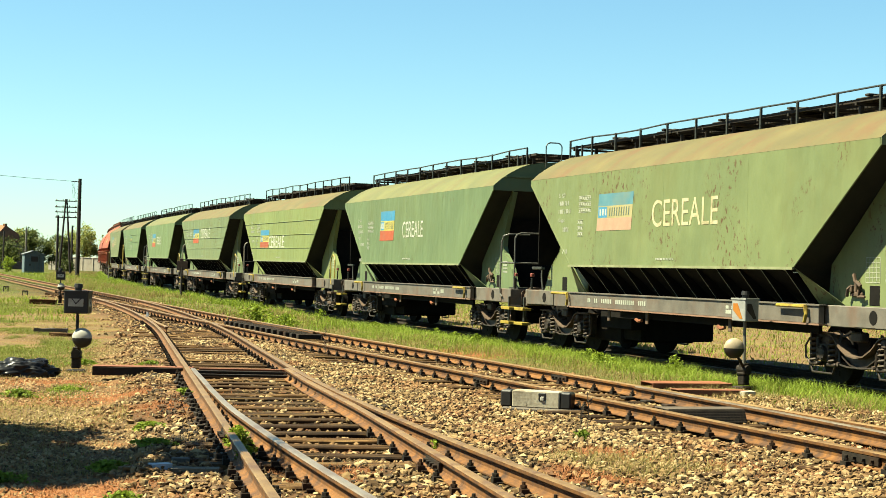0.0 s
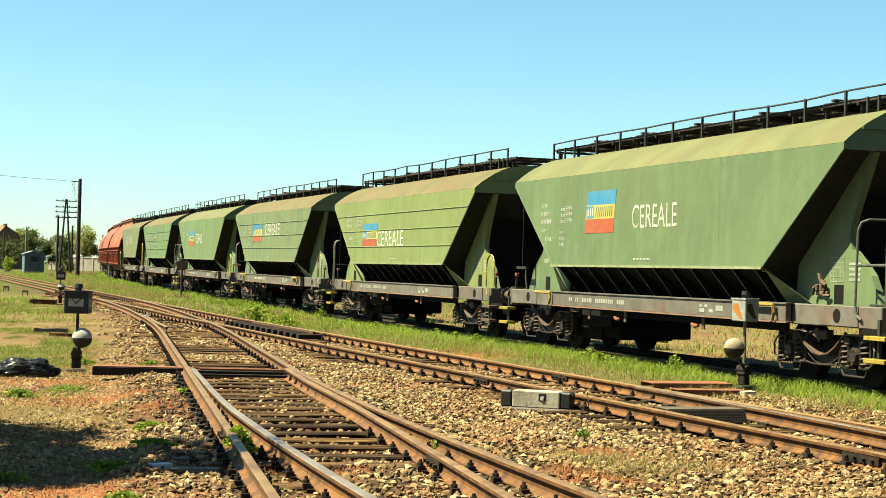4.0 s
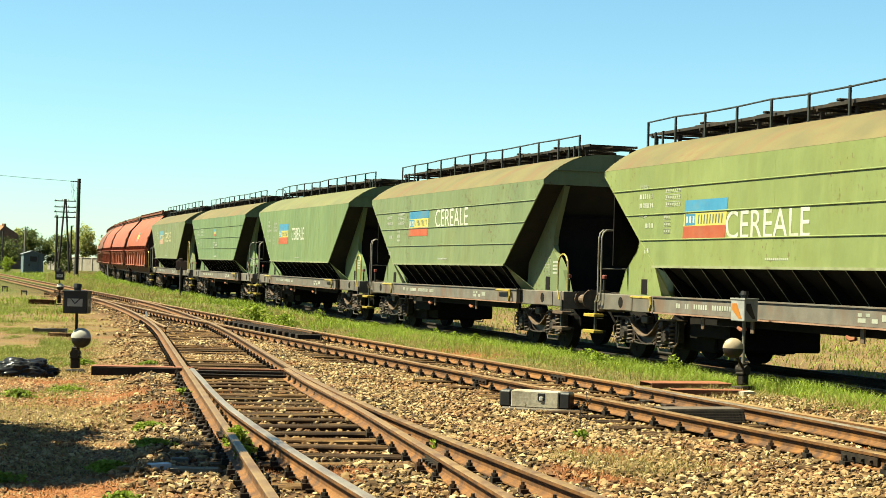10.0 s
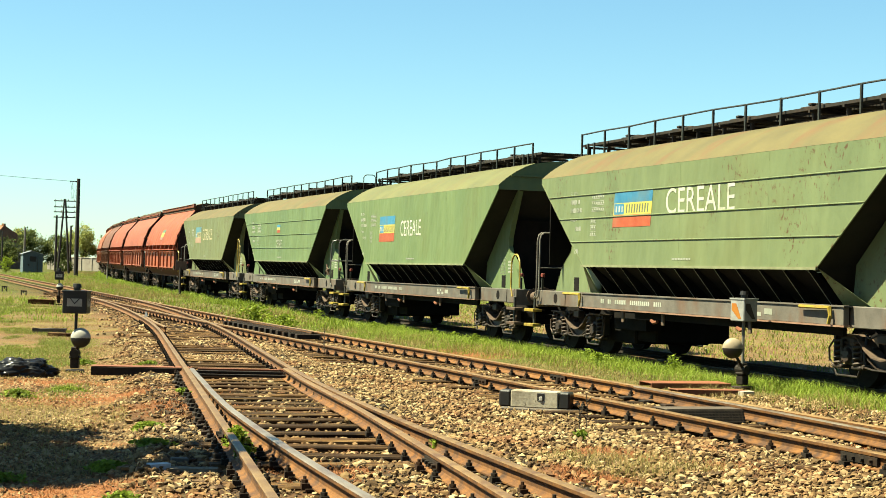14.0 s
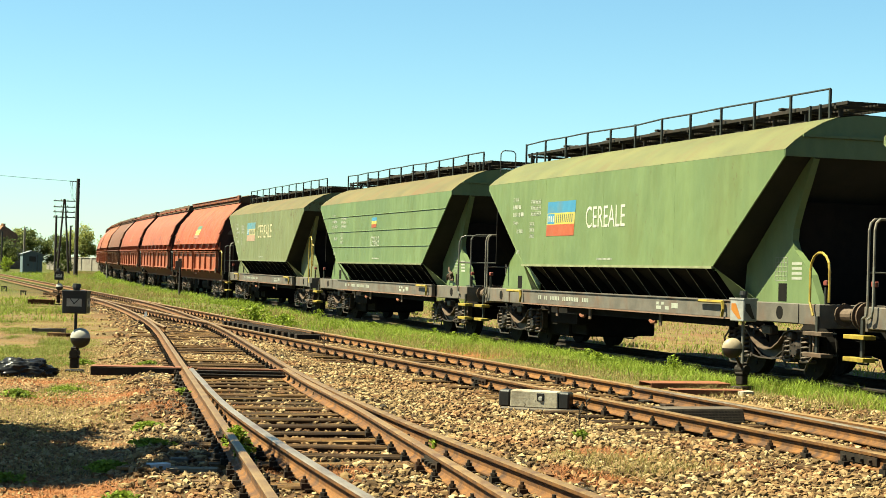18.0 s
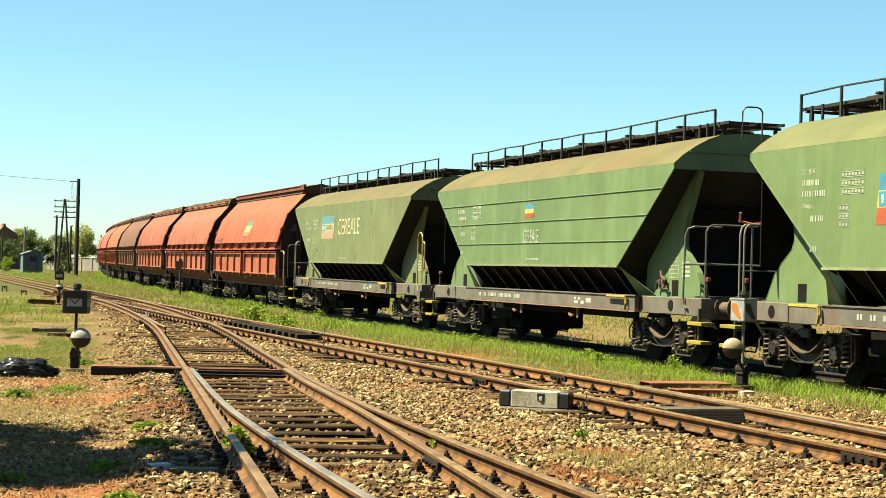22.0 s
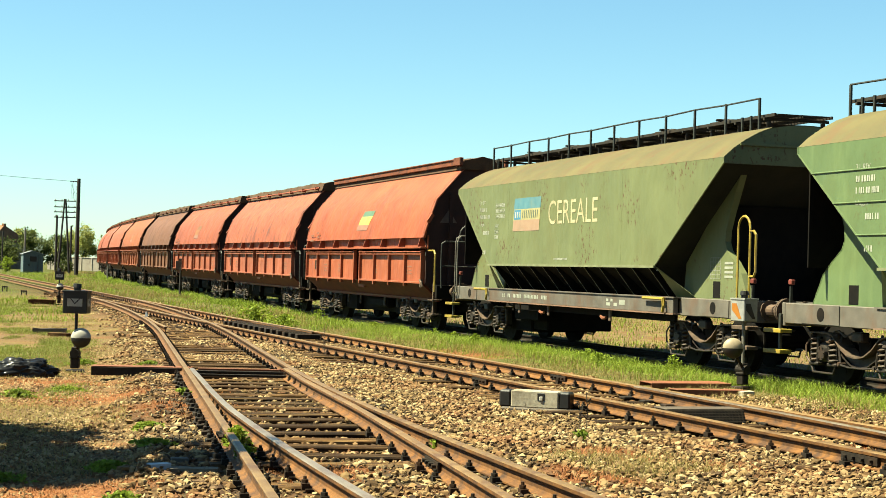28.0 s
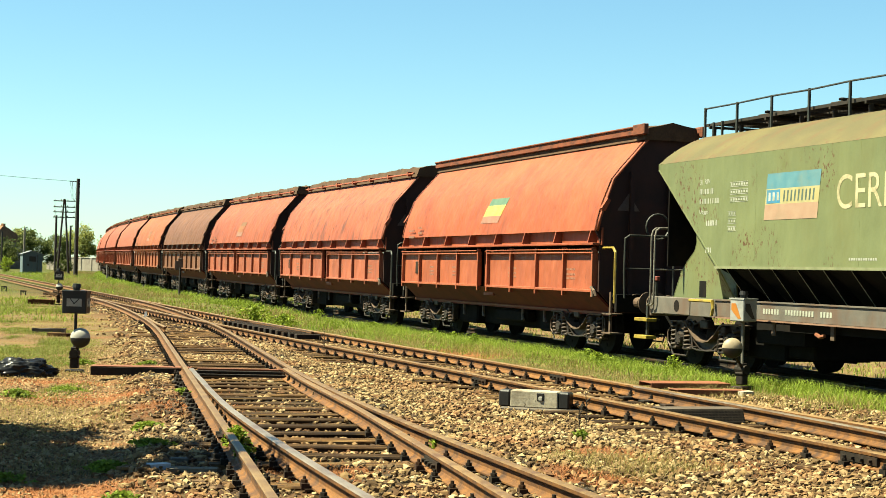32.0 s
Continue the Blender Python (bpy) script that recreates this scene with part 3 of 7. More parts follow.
def green_mask(x, y):
    """Where grass grows: along the train's line, in patches on the left, everywhere far off."""
    o = off_line(x, y)
    strip = (1 - smooth(np.abs(o - 3.0), 1.1, 2.2)) * (off_t2(x, y) > 1.0)
    left = turf(x, y)
    wedge = (o > 0) & (off_t2(x, y) > 1.0)
    far = smooth(y, 45, 90)
    return np.clip(np.maximum.reduce([strip * 0.6, left * 0.5, np.where(wedge, 0.6 * smooth(y, 26, 38), 0), far * 0.7]), 0, 1)


# The last mask blackens the ground where the train's shade lies.
ground = raw("ground", np.stack([GX.ravel(), GY.ravel(), GZ], 1), quads, ground_mat(),
             attrs={"bed": ballast_mask(GX.ravel(), GY.ravel()), "green": green_mask(GX.ravel(), GY.ravel()),
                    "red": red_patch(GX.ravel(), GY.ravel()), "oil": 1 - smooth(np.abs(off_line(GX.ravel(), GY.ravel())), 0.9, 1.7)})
for f in ground.data.polygons:
    f.use_smooth = True
tagged(ground, "dry yard ground of tan earth, grit and patchy grass", "ground", kind="structure")


# ---- tracks
RAIL = ((0.065, -0.15), (0.065, -0.138), (0.02, -0.122), (0.009, -0.105), (0.009, -0.05), (0.034, -0.037), (0.036, -0.012), (0.028, -0.001), (0, 0))
RAIL = tuple(RAIL) + tuple((-x, z) for x, z in RAIL[-2::-1])


def sweep_rail(name, pts, parent, top="dull_top", label="", web="rust_rail"):
    """A rail profile along a line of points on its running surface."""
    pts = [Vector(p) for p in pts]
    k, verts, faces = len(RAIL), [], []
    for i, p in enumerate(pts):
        d = (pts[min(i + 1, len(pts) - 1)] - pts[max(i - 1, 0)]).normalized()
        s = Vector((d.y, -d.x, 0)).normalized()
        verts += [(p.x + s.x * x, p.y + s.y * x, p.z + z) for x, z in RAIL]
    bm = bmesh.new()
    vs = [bm.verts.new(v) for v in verts]
    for i in range(len(pts) - 1):
        for j in range(k):
            a, b = i * k + j, i * k + (j + 1) % k
            f = bm.faces.new((vs[a], vs[b], vs[b + k], vs[a + k]))
            f.material_index = 1 if j in (6, 7, 8, 9) else 0
    bm.faces.new(vs[:k])
    bm.faces.new(vs[-k:])
    bmesh.ops.recalc_face_normals(bm, faces=bm.faces)
    return part(name, bm, (M[web], M[top]), parent, label)


def thing(name, label, category, group="", kind="", at=None):
    ob = new(name)
    if at is not None:
        ob.matrix_basis = at
    return tagged(ob, label, category, group, kind)


def frange(a, b, step):
    n = max(2, int(round((b - a) / step)) + 1)
    return [a + (b - a) * i / (n - 1) for i in range(n)]


track_2 = thing("track_2", "straight railway track with rusty rails on crushed stone", "railway track", kind="structure")
sweep_rail("rail", [t2_at(s, -0.7525) for s in frange(-14, 170, 2.0)], track_2)
sweep_rail("rail", [t2_at(s, 0.7525) for s in frange(-14, 170, 2.0)], track_2)
# switch blade that leaves the far rail towards the camera, and the short check rails of the frog
sweep_rail("switch_rail", [t2_at(s, 0.7525 - 0.085 - 0.0045 * max(0, 1.6 - s) ** 2 - 0.012 * max(0, 1.6 - s)) for s in frange(-14, 1.6, 0.6)], track_2, "rail_top", "bright-worn switch blade lying open")
for o0, a0, a1 in ((0.68, 18.5, 25.0),):
    sweep_rail("guard_rail", [t2_at(s, o0 - (0.06 if s in (a0, a1) else 0)) - Vector((0, 0, 0.01)) for s in frange(a0, a1, 0.9)], track_2, "iron", "short dark guard rail")
for i, s in enumerate(frange(18.0, 26.2, 0.62)):
    o = part("guard_timber", boxes((0.10, 0.66, -0.11, 0.11, -0.15, -0.045), bevel=0.01), M["iron"], track_2) if i == 0 else share(gt0, Matrix(), track_2)
    gt0 = o if i == 0 else gt0
    o.matrix_basis = Matrix.Translation(t2_at(s)) @ Matrix.Rotation(math.atan2(TN.y, TN.x), 4, "Z")

track_1 = thing("track_1", "worn track curving into the next one, its rails polished", "railway track", kind="structure")


def t1_pt(y, side, branch=0.0):
    d = (t1_center(y + 0.5) + (b_shift(y + 0.5)) * branch) - (t1_center(y - 0.5) + b_shift(y - 0.5) * branch)
    n = math.hypot(1, d)
    x = t1_center(y) + b_shift(y) * branch
    return Vector((x + side * 0.7525 / n, y - side * 0.7525 * d / n, float(lift(y))))


sweep_rail("rail", [t1_pt(y, -1) for y in frange(7.0, 69.0, 0.9)], track_1, "dull_top")
sweep_rail("rail", [t1_pt(y, 1, 1.0) for y in frange(7.0, 69.0, 0.9)], track_1, "dull_top")
sweep_rail("switch_rail", [t1_pt(y, -1, 1.0) + Vector((0.075, 0, -0.004)) * min(1, max(0, (y - 17) / 4)) for y in frange(7.0, 23.2, 0.8)], track_1, "rail_top", "bright-worn switch blade against its stock rail")
sweep_rail("switch_rail", [t1_pt(y, 1) + Vector((-0.085, 0, -0.004)) * min(1, max(0, (y - 17) / 4)) for y in frange(7.0, 23.6, 0.8)], track_1, "dull_top", "worn switch blade against its stock rail")
sweep_rail("wing_rail", [t1_pt(y, -1) + Vector((0.11 + 0.10 * smooth(y, 42, 38.6), 0, -0.004)) for y in frange(38.6, 47.0, 0.7)], track_1, "dull_top", "short guard rail with flared end")

track_3 = thing("track_3", "overgrown track on which the grain train rolls", "railway track", kind="structure")
for side in (-0.7525, 0.7525):
    pts = []
    for s in frange(-70, 270, 5.0):
        m = car_pose(s, 0.5)
        pts.append(m @ Vector((0, side, 0)))
    sweep_rail("rail", pts, track_3, "iron", web="iron")

# sleepers, rail by rail fastened
rng = random.Random(4)


def wood_block(L, w=0.25, h=0.15):
    bm = bmesh.new()
    box(bm, -L / 2, L / 2, -w / 2, w / 2, -h, 0, bevel=0.012)
    return bm


first = {}


def sleeper(parent, pos, ang, L):
    key = round(L, 1)
    m = Matrix.Translation(pos) @ Matrix.Rotation(ang + rng.uniform(-0.02, 0.02), 4, "Z") @ Matrix.Rotation(rng.uniform(-0.012, 0.012), 4, "Y")
    if key not in first:
        first[key] = part("sleeper", wood_block(key), M["sleeper"], parent)
        first[key].matrix_basis = m
    else:
        share(first[key], m, parent)


def chair_bm():
    """A rail fastening: base plate, clip and two bolts with nuts."""
    bm = boxes((-0.11, 0.11, -0.075, 0.075, -0.016, 0.0))
    for s in (-1, 1):
        box(bm, s * 0.105 - 0.03, s * 0.105 + 0.03, -0.045, 0.045, -0.01, 0.035)
        tube(bm, (s * 0.11, 0, 0.0), (s * 0.11, 0, 0.085), 0.014, 6)
        tube(bm, (s * 0.11, 0, 0.04), (s * 0.11, 0, 0.062), 0.027, 6)
    return bm


chair0 = []


def fasten(parent, pos, ang):
    m = Matrix.Translation(pos) @ Matrix.Rotation(ang, 4, "Z")
    if not chair0:
        chair0.append(part("rail_chair", chair_bm(), M["iron"], parent))
        chair0[0].matrix_basis = m
    else:
        share(chair0[0], m, parent)


a2 = math.atan2(TN.y, TN.x)
for i, s in enumerate(frange(-12, 62, 0.62)):
    p = t2_at(s)
    sleeper(track_2, p + Vector((0, 0, -0.168)) + TN * rng.uniform(-0.05, 0.05), a2, 2.6)
    for o in (-0.7525, 0.7525):
        fasten(track_2, p + TN * o + Vector((0, 0, -0.148)), a2)
for i, y in enumerate(frange(8.3, 45.0, 0.66)):
    b = b_shift(y)
    c = Vector((t1_center(y) + (0.22 if y < 26 else 0.0) + b * 0.5, y, -0.156 + rng.uniform(-0.012, 0.002)))
    ang = math.atan2(0.19, 1)
    long = 2.5 + b
    sleeper(track_1, c + Vector((rng.uniform(-0.06, 0.06), 0, 0)), ang, 2.6 if y > 26 else round(long * 2) / 2)
    for side, br in ((-1, 0), (1, 1)) + (((-1, 1), (1, 0)) if b > 0.22 else ()):
        q = t1_pt(y + side * 0.14, side, br)
        fasten(track_1, Vector((q.x, q.y, -0.148)), ang)
# slide plates of the switch: bigger dark castings on both sides of the stock rails
bm = boxes((-0.19, 0.14, -0.085, 0.085, -0.02, 0.012), (-0.17, -0.09, -0.06, 0.06, 0.0, 0.055), (-0.155, -0.12, -0.025, 0.025, 0.05, 0.095), bevel=0.008)
slide0 = part("slide_plate", bm, M["iron"], track_1)
slide0.matrix_basis = Matrix.Translation((t1_pt(23.0, -1).x, 23.0, -0.148)) @ Matrix.Rotation(0.19, 4, "Z")
for y in frange(13.7, 22.4, 0.6):
    share(slide0, Matrix.Translation(t1_pt(y, -1) + Vector((rng.uniform(-0.03, 0.01), rng.uniform(-0.08, 0.08), -0.152))) @ Matrix.Rotation(0.19 + rng.uniform(-0.2, 0.2), 4, "Z") @ Matrix.Rotation(rng.uniform(-0.1, 0.1), 4, "Y"))
for y in frange(13.7, 23.0, 0.6):
    share(slide0, Matrix.Translation(t1_pt(y + 0.3, 1, 1) + Vector((0, 0, -0.148))) @ Matrix.Rotation(0.19 + math.pi, 4, "Z"))
for s in frange(-7.5, 1.6, 0.62):
    share(slide0, Matrix.Translation(t2_at(s, 0.60) + Vector((0, 0, -0.148))) @ Matrix.Rotation(a2 + math.pi, 4, "Z"), track_2)

# joint bars on the rails
bar0 = None
for p, ang, par in ((t2_at(4.35, 0.7525), a2, track_2), (t2_at(-5.9, -0.7525), a2, track_2), (t1_pt(14.9, -1), 0.19, track_1), (t1_pt(12.9, 1), 0.19, track_1), (t2_at(3.6, -0.7525), a2, track_2)):
    m = Matrix.Translation(p) @ Matrix.Rotation(ang, 4, "Z")
    if bar0 is None:
        bm = bmesh.new()
        for s in (-1, 1):
            box(bm, s * 0.03 - 0.012, s * 0.03 + 0.012, -0.28, 0.28, -0.115, -0.045)
            for yy in (-0.2, -0.07, 0.07, 0.2):
                tube(bm, (s * 0.035, yy, -0.08), (s * 0.075, yy, -0.08), 0.018, 6)
        bar0 = part("joint_bar", bm, M["iron"], par)
        bar0.matrix_basis = m
    else:
        share(bar0, m, par)


# ---- loose surface: stones and grass as single masses
def scatter_stones(name, material, x0, x1, y0, y1, count, keep, smin, smax, seed, zoff=0.0, chips=False):
    g = np.random.default_rng(seed)
    y = y0 + (y1 - y0) * g.random(count) ** 1.2
    x = x0 + (x1 - x0) * g.random(count)
    ok = keep(x, y) > g.random(count)
    x, y = x[ok], y[ok]
    n = len(x)
    z = ground_z(x, y) + zoff
    t = (1 + 5 ** 0.5) / 2
    ico = np.array([(-1, t, 0), (1, t, 0), (-1, -t, 0), (1, -t, 0), (0, -1, t), (0, 1, t), (0, -1, -t), (0, 1, -t), (t, 0, -1), (t, 0, 1), (-t, 0, -1), (-t, 0, 1)]) / 1.9
    tri = np.array([(0, 11, 5), (0, 5, 1), (0, 1, 7), (0, 7, 10), (0, 10, 11), (1, 5, 9), (5, 11, 4), (11, 10, 2), (10, 7, 6), (7, 1, 8),
                    (3, 9, 4), (3, 4, 2), (3, 2, 6), (3, 6, 8), (3, 8, 9), (4, 9, 5), (2, 4, 11), (6, 2, 10), (8, 6, 7), (9, 8, 1)])
    tri = tri[ico[tri].mean(1)[:, 2] > -0.62]        # the faces that lie in the bed are left out
    if chips:
        ico = np.array([(1, 0, 0), (0, 1, 0), (-1, 0, 0), (0, -1, 0), (0.2, 0.1, 0.9), (0, 0, -0.9)])
        tri = np.array([(0, 1, 4), (1, 2, 4), (2, 3, 4), (3, 0, 4), (1, 0, 5), (2, 1, 5), (3, 2, 5), (0, 3, 5)])
    k = len(ico)
    size = (smin + (smax - smin) * g.random(n) ** 2)
    sc = size[:, None] * (0.65 + 0.7 * g.random((n, 3))) * np.array([1, 1, 0.75])
    v = ico[None] * (0.5 + 0.85 * g.random((n, k, 1))) * sc[:, None, :]
    a, b = g.random(n) * 6.283, (g.random(n) - 0.5) * 1.2
    ca, sa, cb, sb = np.cos(a)[:, None], np.sin(a)[:, None], np.cos(b)[:, None], np.sin(b)[:, None]
    X, Y, Z = v[..., 0], v[..., 1], v[..., 2]
    Y, Z = Y * cb - Z * sb, Y * sb + Z * cb
    X, Y = X * ca - Y * sa, X * sa + Y * ca
    v = np.stack([X + x[:, None], Y + y[:, None], Z + (z + size * 0.25)[:, None]], -1).reshape(-1, 3)
    f = (tri[None] + (np.arange(n) * k)[:, None, None]).reshape(-1, 3)
    return raw(name, v, f, material)


def dark_zone(x, y):
    """Oil-dark bed between and beside the rails of the switch."""
    return ballast_mask(x, y) * np.clip((np.abs(off_t1(x, y)) < 1.35) * (0.18 + 0.6 * (np.abs(np.abs(off_t1(x, y)) - 0.95) < 0.3)), 0, 1)


tagged(scatter_stones("ballast_stones", M["stone"], -7, 8.5, 9, 36, 150000, lambda x, y: ballast_mask(x, y) * np.where(np.abs(off_t1(x, y)) < 0.95, 0.22 + 0.78 * smooth(y, 24.5, 28) + 0.35 * smooth(y, 17.5, 15), 1.0) * np.clip(1 - red_patch(x, y) * np.where(off_t1(x, y) < 0, 1.5, 0.8), 0, 1), 0.012, 0.038, 1, 0.006),
       "loose crushed ballast stones, buff and rust-stained", "gravel", kind="stuff")
tagged(scatter_stones("ballast_stones_dark", M["stone_dark"], -6, 2.5, 9, 30, 36000, dark_zone, 0.014, 0.042, 2, 0.0),
       "oily dark ballast stones around the switch", "gravel", kind="stuff")
tagged(scatter_stones("ballast_stones_far", M["stone"], -26, 4, 33, 75, 26000, ballast_mask, 0.035, 0.065, 3),
       "loose crushed ballast stones along the far tracks", "gravel", kind="stuff")
tagged(scatter_stones("loose_pebbles", M["stone"], -7.5, -1, 9, 34, 150000, lambda x, y: (1 - ballast_mask(x, y)) * (off_t1(x, y) < 0) * (0.12 + 0.88 * smooth(vnoise(x, y, 0.7, 8) + 0.25 * smooth(off_t1(x, y), -3.4, -1.6), 0.1, 0.6)) * np.clip(1 - 0.8 * red_patch(x, y), 0, 1), 0.007, 0.030, 4, -0.003, True),
       "small pebbles strewn on bare earth", "gravel", kind="stuff")


def scatter_blades(name, material, x0, x1, y0, y1, count, keep, h0, h1, wide, seed, power=1.0, lean=0.45, band=None, field=False):
    """Grass: bent blades of two pieces each."""
    g = np.random.default_rng(seed)
    y = y0 + (y1 - y0) * g.random(count) ** power
    x = x0 + (x1 - x0) * g.random(count)
    if band:            # a band beside the train's line instead of a rectangle
        x = np.interp(y, _py, _px) - (band[0] + (band[1] - band[0]) * g.random(count)) / 0.95
    if field:           # the field between the first track and the yard's edge
        x = -0.275 * y + (t1_vec(y) - 1.6 + 0.275 * y) * g.random(count)
    k = keep(x, y)
    ok = k > g.random(count)
    x, y, k = x[ok], y[ok], k[ok]
    n = len(x)
    z = ground_z(x, y) - 0.01
    h = (h0 + (h1 - h0) * g.random(n) ** 1.5) * (0.55 + 0.6 * k)
    a, ln = g.random(n) * 6.283, g.random(n) * lean
    w = wide * (0.6 + 0.8 * g.random(n))
    dx, dy = np.cos(a), np.sin(a)
    bx, by = -dy * w, dx * w
    o = np.stack([x, y, z], 1)
    side = np.stack([bx, by, 0 * x], 1)
    mid = o + np.stack([dx * ln * h * 0.35, dy * ln * h * 0.35, h * 0.6], 1)
    tip = o + np.stack([dx * ln * h, dy * ln * h, h], 1)
    v = np.stack([o - side, o + side, mid + side * 0.7, mid - side * 0.7, tip], 1).reshape(-1, 3)
    i = np.arange(n) * 5
    f = np.concatenate([np.stack([i, i + 1, i + 2], 1), np.stack([i, i + 2, i + 3], 1), np.stack([i + 3, i + 2, i + 4], 1)])
    return raw(name, v, f, material)


def k_strip(x, y):
    """Rank grass between the second track and the train, ragged towards the stones."""
    o, p = off_line(x, y), off_t2(x, y)
    n = vnoise(x, y, 0.5, 11) * 0.6 + vnoise(x, y, 1.6, 12) * 0.4
    inner = smooth(p + (n - 0.5) * 1.6, 1.7, 2.6)
    inner = inner * np.where((x > 2.7) & (x < 4.7) & (y > 20.5) & (y < 25.2), 0.03, 1.0)
    return inner * smooth(o, 0.75, 0.95) * (0.35 + 0.65 * np.maximum(smooth(n, 0.3, 0.6), smooth(o, 2.3, 1.3)))


def k_far(x, y):
    p = off_t2(x, y)
    n = vnoise(x, y, 0.3, 13)
    right = smooth(p, 1.3, 2.2) * smooth(off_line(x, y), 0.8, 1.6)
    left = smooth(off_t1(x, y), -1.7, -2.6) * smooth(p, -1.2, -2.2) * smooth(n, 0.15, 0.5)
    return np.maximum(right, left)


def k_behind(x, y):
    return smooth(off_line(x, y), -1.6, -2.6) * (0.3 + 0.7 * vnoise(x, y, 0.5, 16))


tagged(scatter_blades("tall_grass", M["grass"], -9, 9, 17, 48, 170000, lambda x, y: k_strip(x, y) * (0.06 + 0.94 * smooth(vnoise(x, y, 0.6, 21) * 0.5 + vnoise(x, y, 4.6, 22) * 0.5 + 0.16 * smooth(off_line(x, y), 2.6, 1.2), 0.36, 0.56)) * (0.3 + 0.7 * smooth(off_t2(x, y), 1.9, 3.3)), 0.03, 0.19, 0.0045, 11, 1.0, 1.3, (0.8, 6.0)), "rank green grass growing between the tracks", "grass", kind="stuff")
tagged(scatter_blades("straw", M["dry_grass"], -9, 9, 17, 48, 80000, lambda x, y: k_strip(x, y) * smooth(vnoise(x, y, 0.6, 21) * 0.5 + vnoise(x, y, 2.9, 22) * 0.5, 0.72, 0.42), 0.02, 0.12, 0.0040, 12, 1.0, 1.4, (0.8, 6.0)), "dry straw-coloured grass between the tracks", "grass", kind="stuff")
def k_verge(x, y):
    """A rank fringe right along the near rail of the train's line."""
    o = off_line(x, y)
    n = vnoise(x, y, 0.8, 31) * 0.6 + vnoise(x, y, 2.6, 32) * 0.4
    return smooth(o, 0.80, 0.95) * smooth(o, 1.9, 1.1) * smooth(n, 0.2, 0.55) * (off_t2(x, y) > 1.3)


tagged(scatter_blades("verge_grass", M["grass"], -12, 10.5, 15, 60, 150000, lambda x, y: k_verge(x, y) * smooth(vnoise(x, y, 5.0, 35) * 0.6 + vnoise(x, y, 1.7, 36) * 0.4, 0.28, 0.55), 0.06, 0.27, 0.0050, 18, 1.2, 1.3, (0.8, 2.0)), "tall fringe of grass along the train's rails", "grass", kind="stuff")
tagged(scatter_blades("verge_straw", M["dry_grass"], -12, 10.5, 15, 60, 30000, lambda x, y: k_strip(x, y) * smooth(vnoise(x, y, 1.3, 61) * 0.6 + vnoise(x, y, 3.7, 62) * 0.4, 0.35, 0.65), 0.04, 0.18, 0.0042, 19, 1.2, 1.2, (0.85, 3.2)), "dry straw among the grass along the train's rails", "grass", kind="stuff")
tagged(scatter_blades("far_straw", M["dry_grass"], -75, -8, 48, 190, 30000, lambda x, y: k_far(x, y) * smooth(vnoise(x, y, 0.5, 63) * 0.6 + vnoise(x, y, 1.7, 64) * 0.4, 0.4, 0.65), 0.10, 0.30, 0.010, 39, 1.3, 1.1, (0.9, 6.0)), "dry straw among the grass along the far tracks", "grass", kind="stuff")
tagged(scatter_blades("far_verge_grass", M["grass"], -75, -8, 55, 190, 60000, k_verge, 0.14, 0.36, 0.010, 38, 1.3, 1.2, (0.8, 2.0)), "tall fringe of grass along the train's far rails", "grass", kind="stuff")
tagged(scatter_blades("far_grass", M["grass"], -60, -2, 44, 170, 300000, lambda x, y: k_far(x, y) * (0.3 + 0.7 * smooth(vnoise(x, y, 0.4, 23) * 0.6 + vnoise(x, y, 1.4, 24) * 0.4, 0.3, 0.6)), 0.05, 0.22, 0.009, 13, 1.3, 1.2), "green grass along the far tracks", "grass", kind="stuff")
tagged(scatter_blades("short_grass", M["turf"], -13, -1.5, 13, 62, 190000, turf, 0.015, 0.07, 0.0045, 14, 1.0, 1.5, None, True), "patches of short green grass on the earth", "grass", kind="stuff")
tagged(scatter_blades("edge_straw", M["dry_grass"], -9, 9, 17, 48, 70000, lambda x, y: smooth(off_t2(x, y), 1.3, 1.9) * smooth(off_t2(x, y), 3.8, 2.4) * smooth(vnoise(x, y, 1.2, 91) * 0.6 + vnoise(x, y, 4.1, 92) * 0.4, 0.3, 0.6), 0.02, 0.10, 0.0042, 91, 1.0, 1.7, (0.8, 6.0)), "dry stems at the edge of the ballast", "grass", kind="stuff")
tagged(scatter_blades("field_straw", M["dry_grass"], -13, -1.5, 13, 62, 60000, lambda x, y: 0.15 + 0.85 * smooth(vnoise(x, y * 0.35, 1.1, 81), 0.4, 0.65), 0.015, 0.06, 0.004, 81, 1.0, 1.9, None, True), "short dry grass on the field beside the yard", "grass", kind="stuff")
tagged(scatter_blades("short_straw", M["dry_grass"], -14, 3, 9.5, 60, 110000, lambda x, y: np.maximum(smooth(off_t1(x, y), -1.6, -2.4) * smooth(vnoise(x, y, 0.7, 17), 0.45, 0.7), 0.5 * ballast_mask(x, y) * smooth(vnoise(x, y, 0.8, 18), 0.66, 0.8) * (off_t1(x, y) > 0.9)), 0.02, 0.09, 0.004, 15, 1.3, 1.2), "short dry grass on the bare earth", "grass", kind="stuff")
tagged(scatter_blades("red_weed", M["moss"], -8, 5, 9.5, 30, 420000, lambda x, y: np.maximum(red_patch(x, y) * 0.8, 0.35 * smooth(vnoise(x, y, 0.45, 19) * 0.6 + vnoise(x, y, 1.7, 20) * 0.4, 0.5, 0.62) * (off_t1(x, y) < -1.3)), 0.012, 0.055, 0.005, 16, 1.2, 1.8), "low rust-red weeds creeping over the earth", "weeds", kind="stuff")
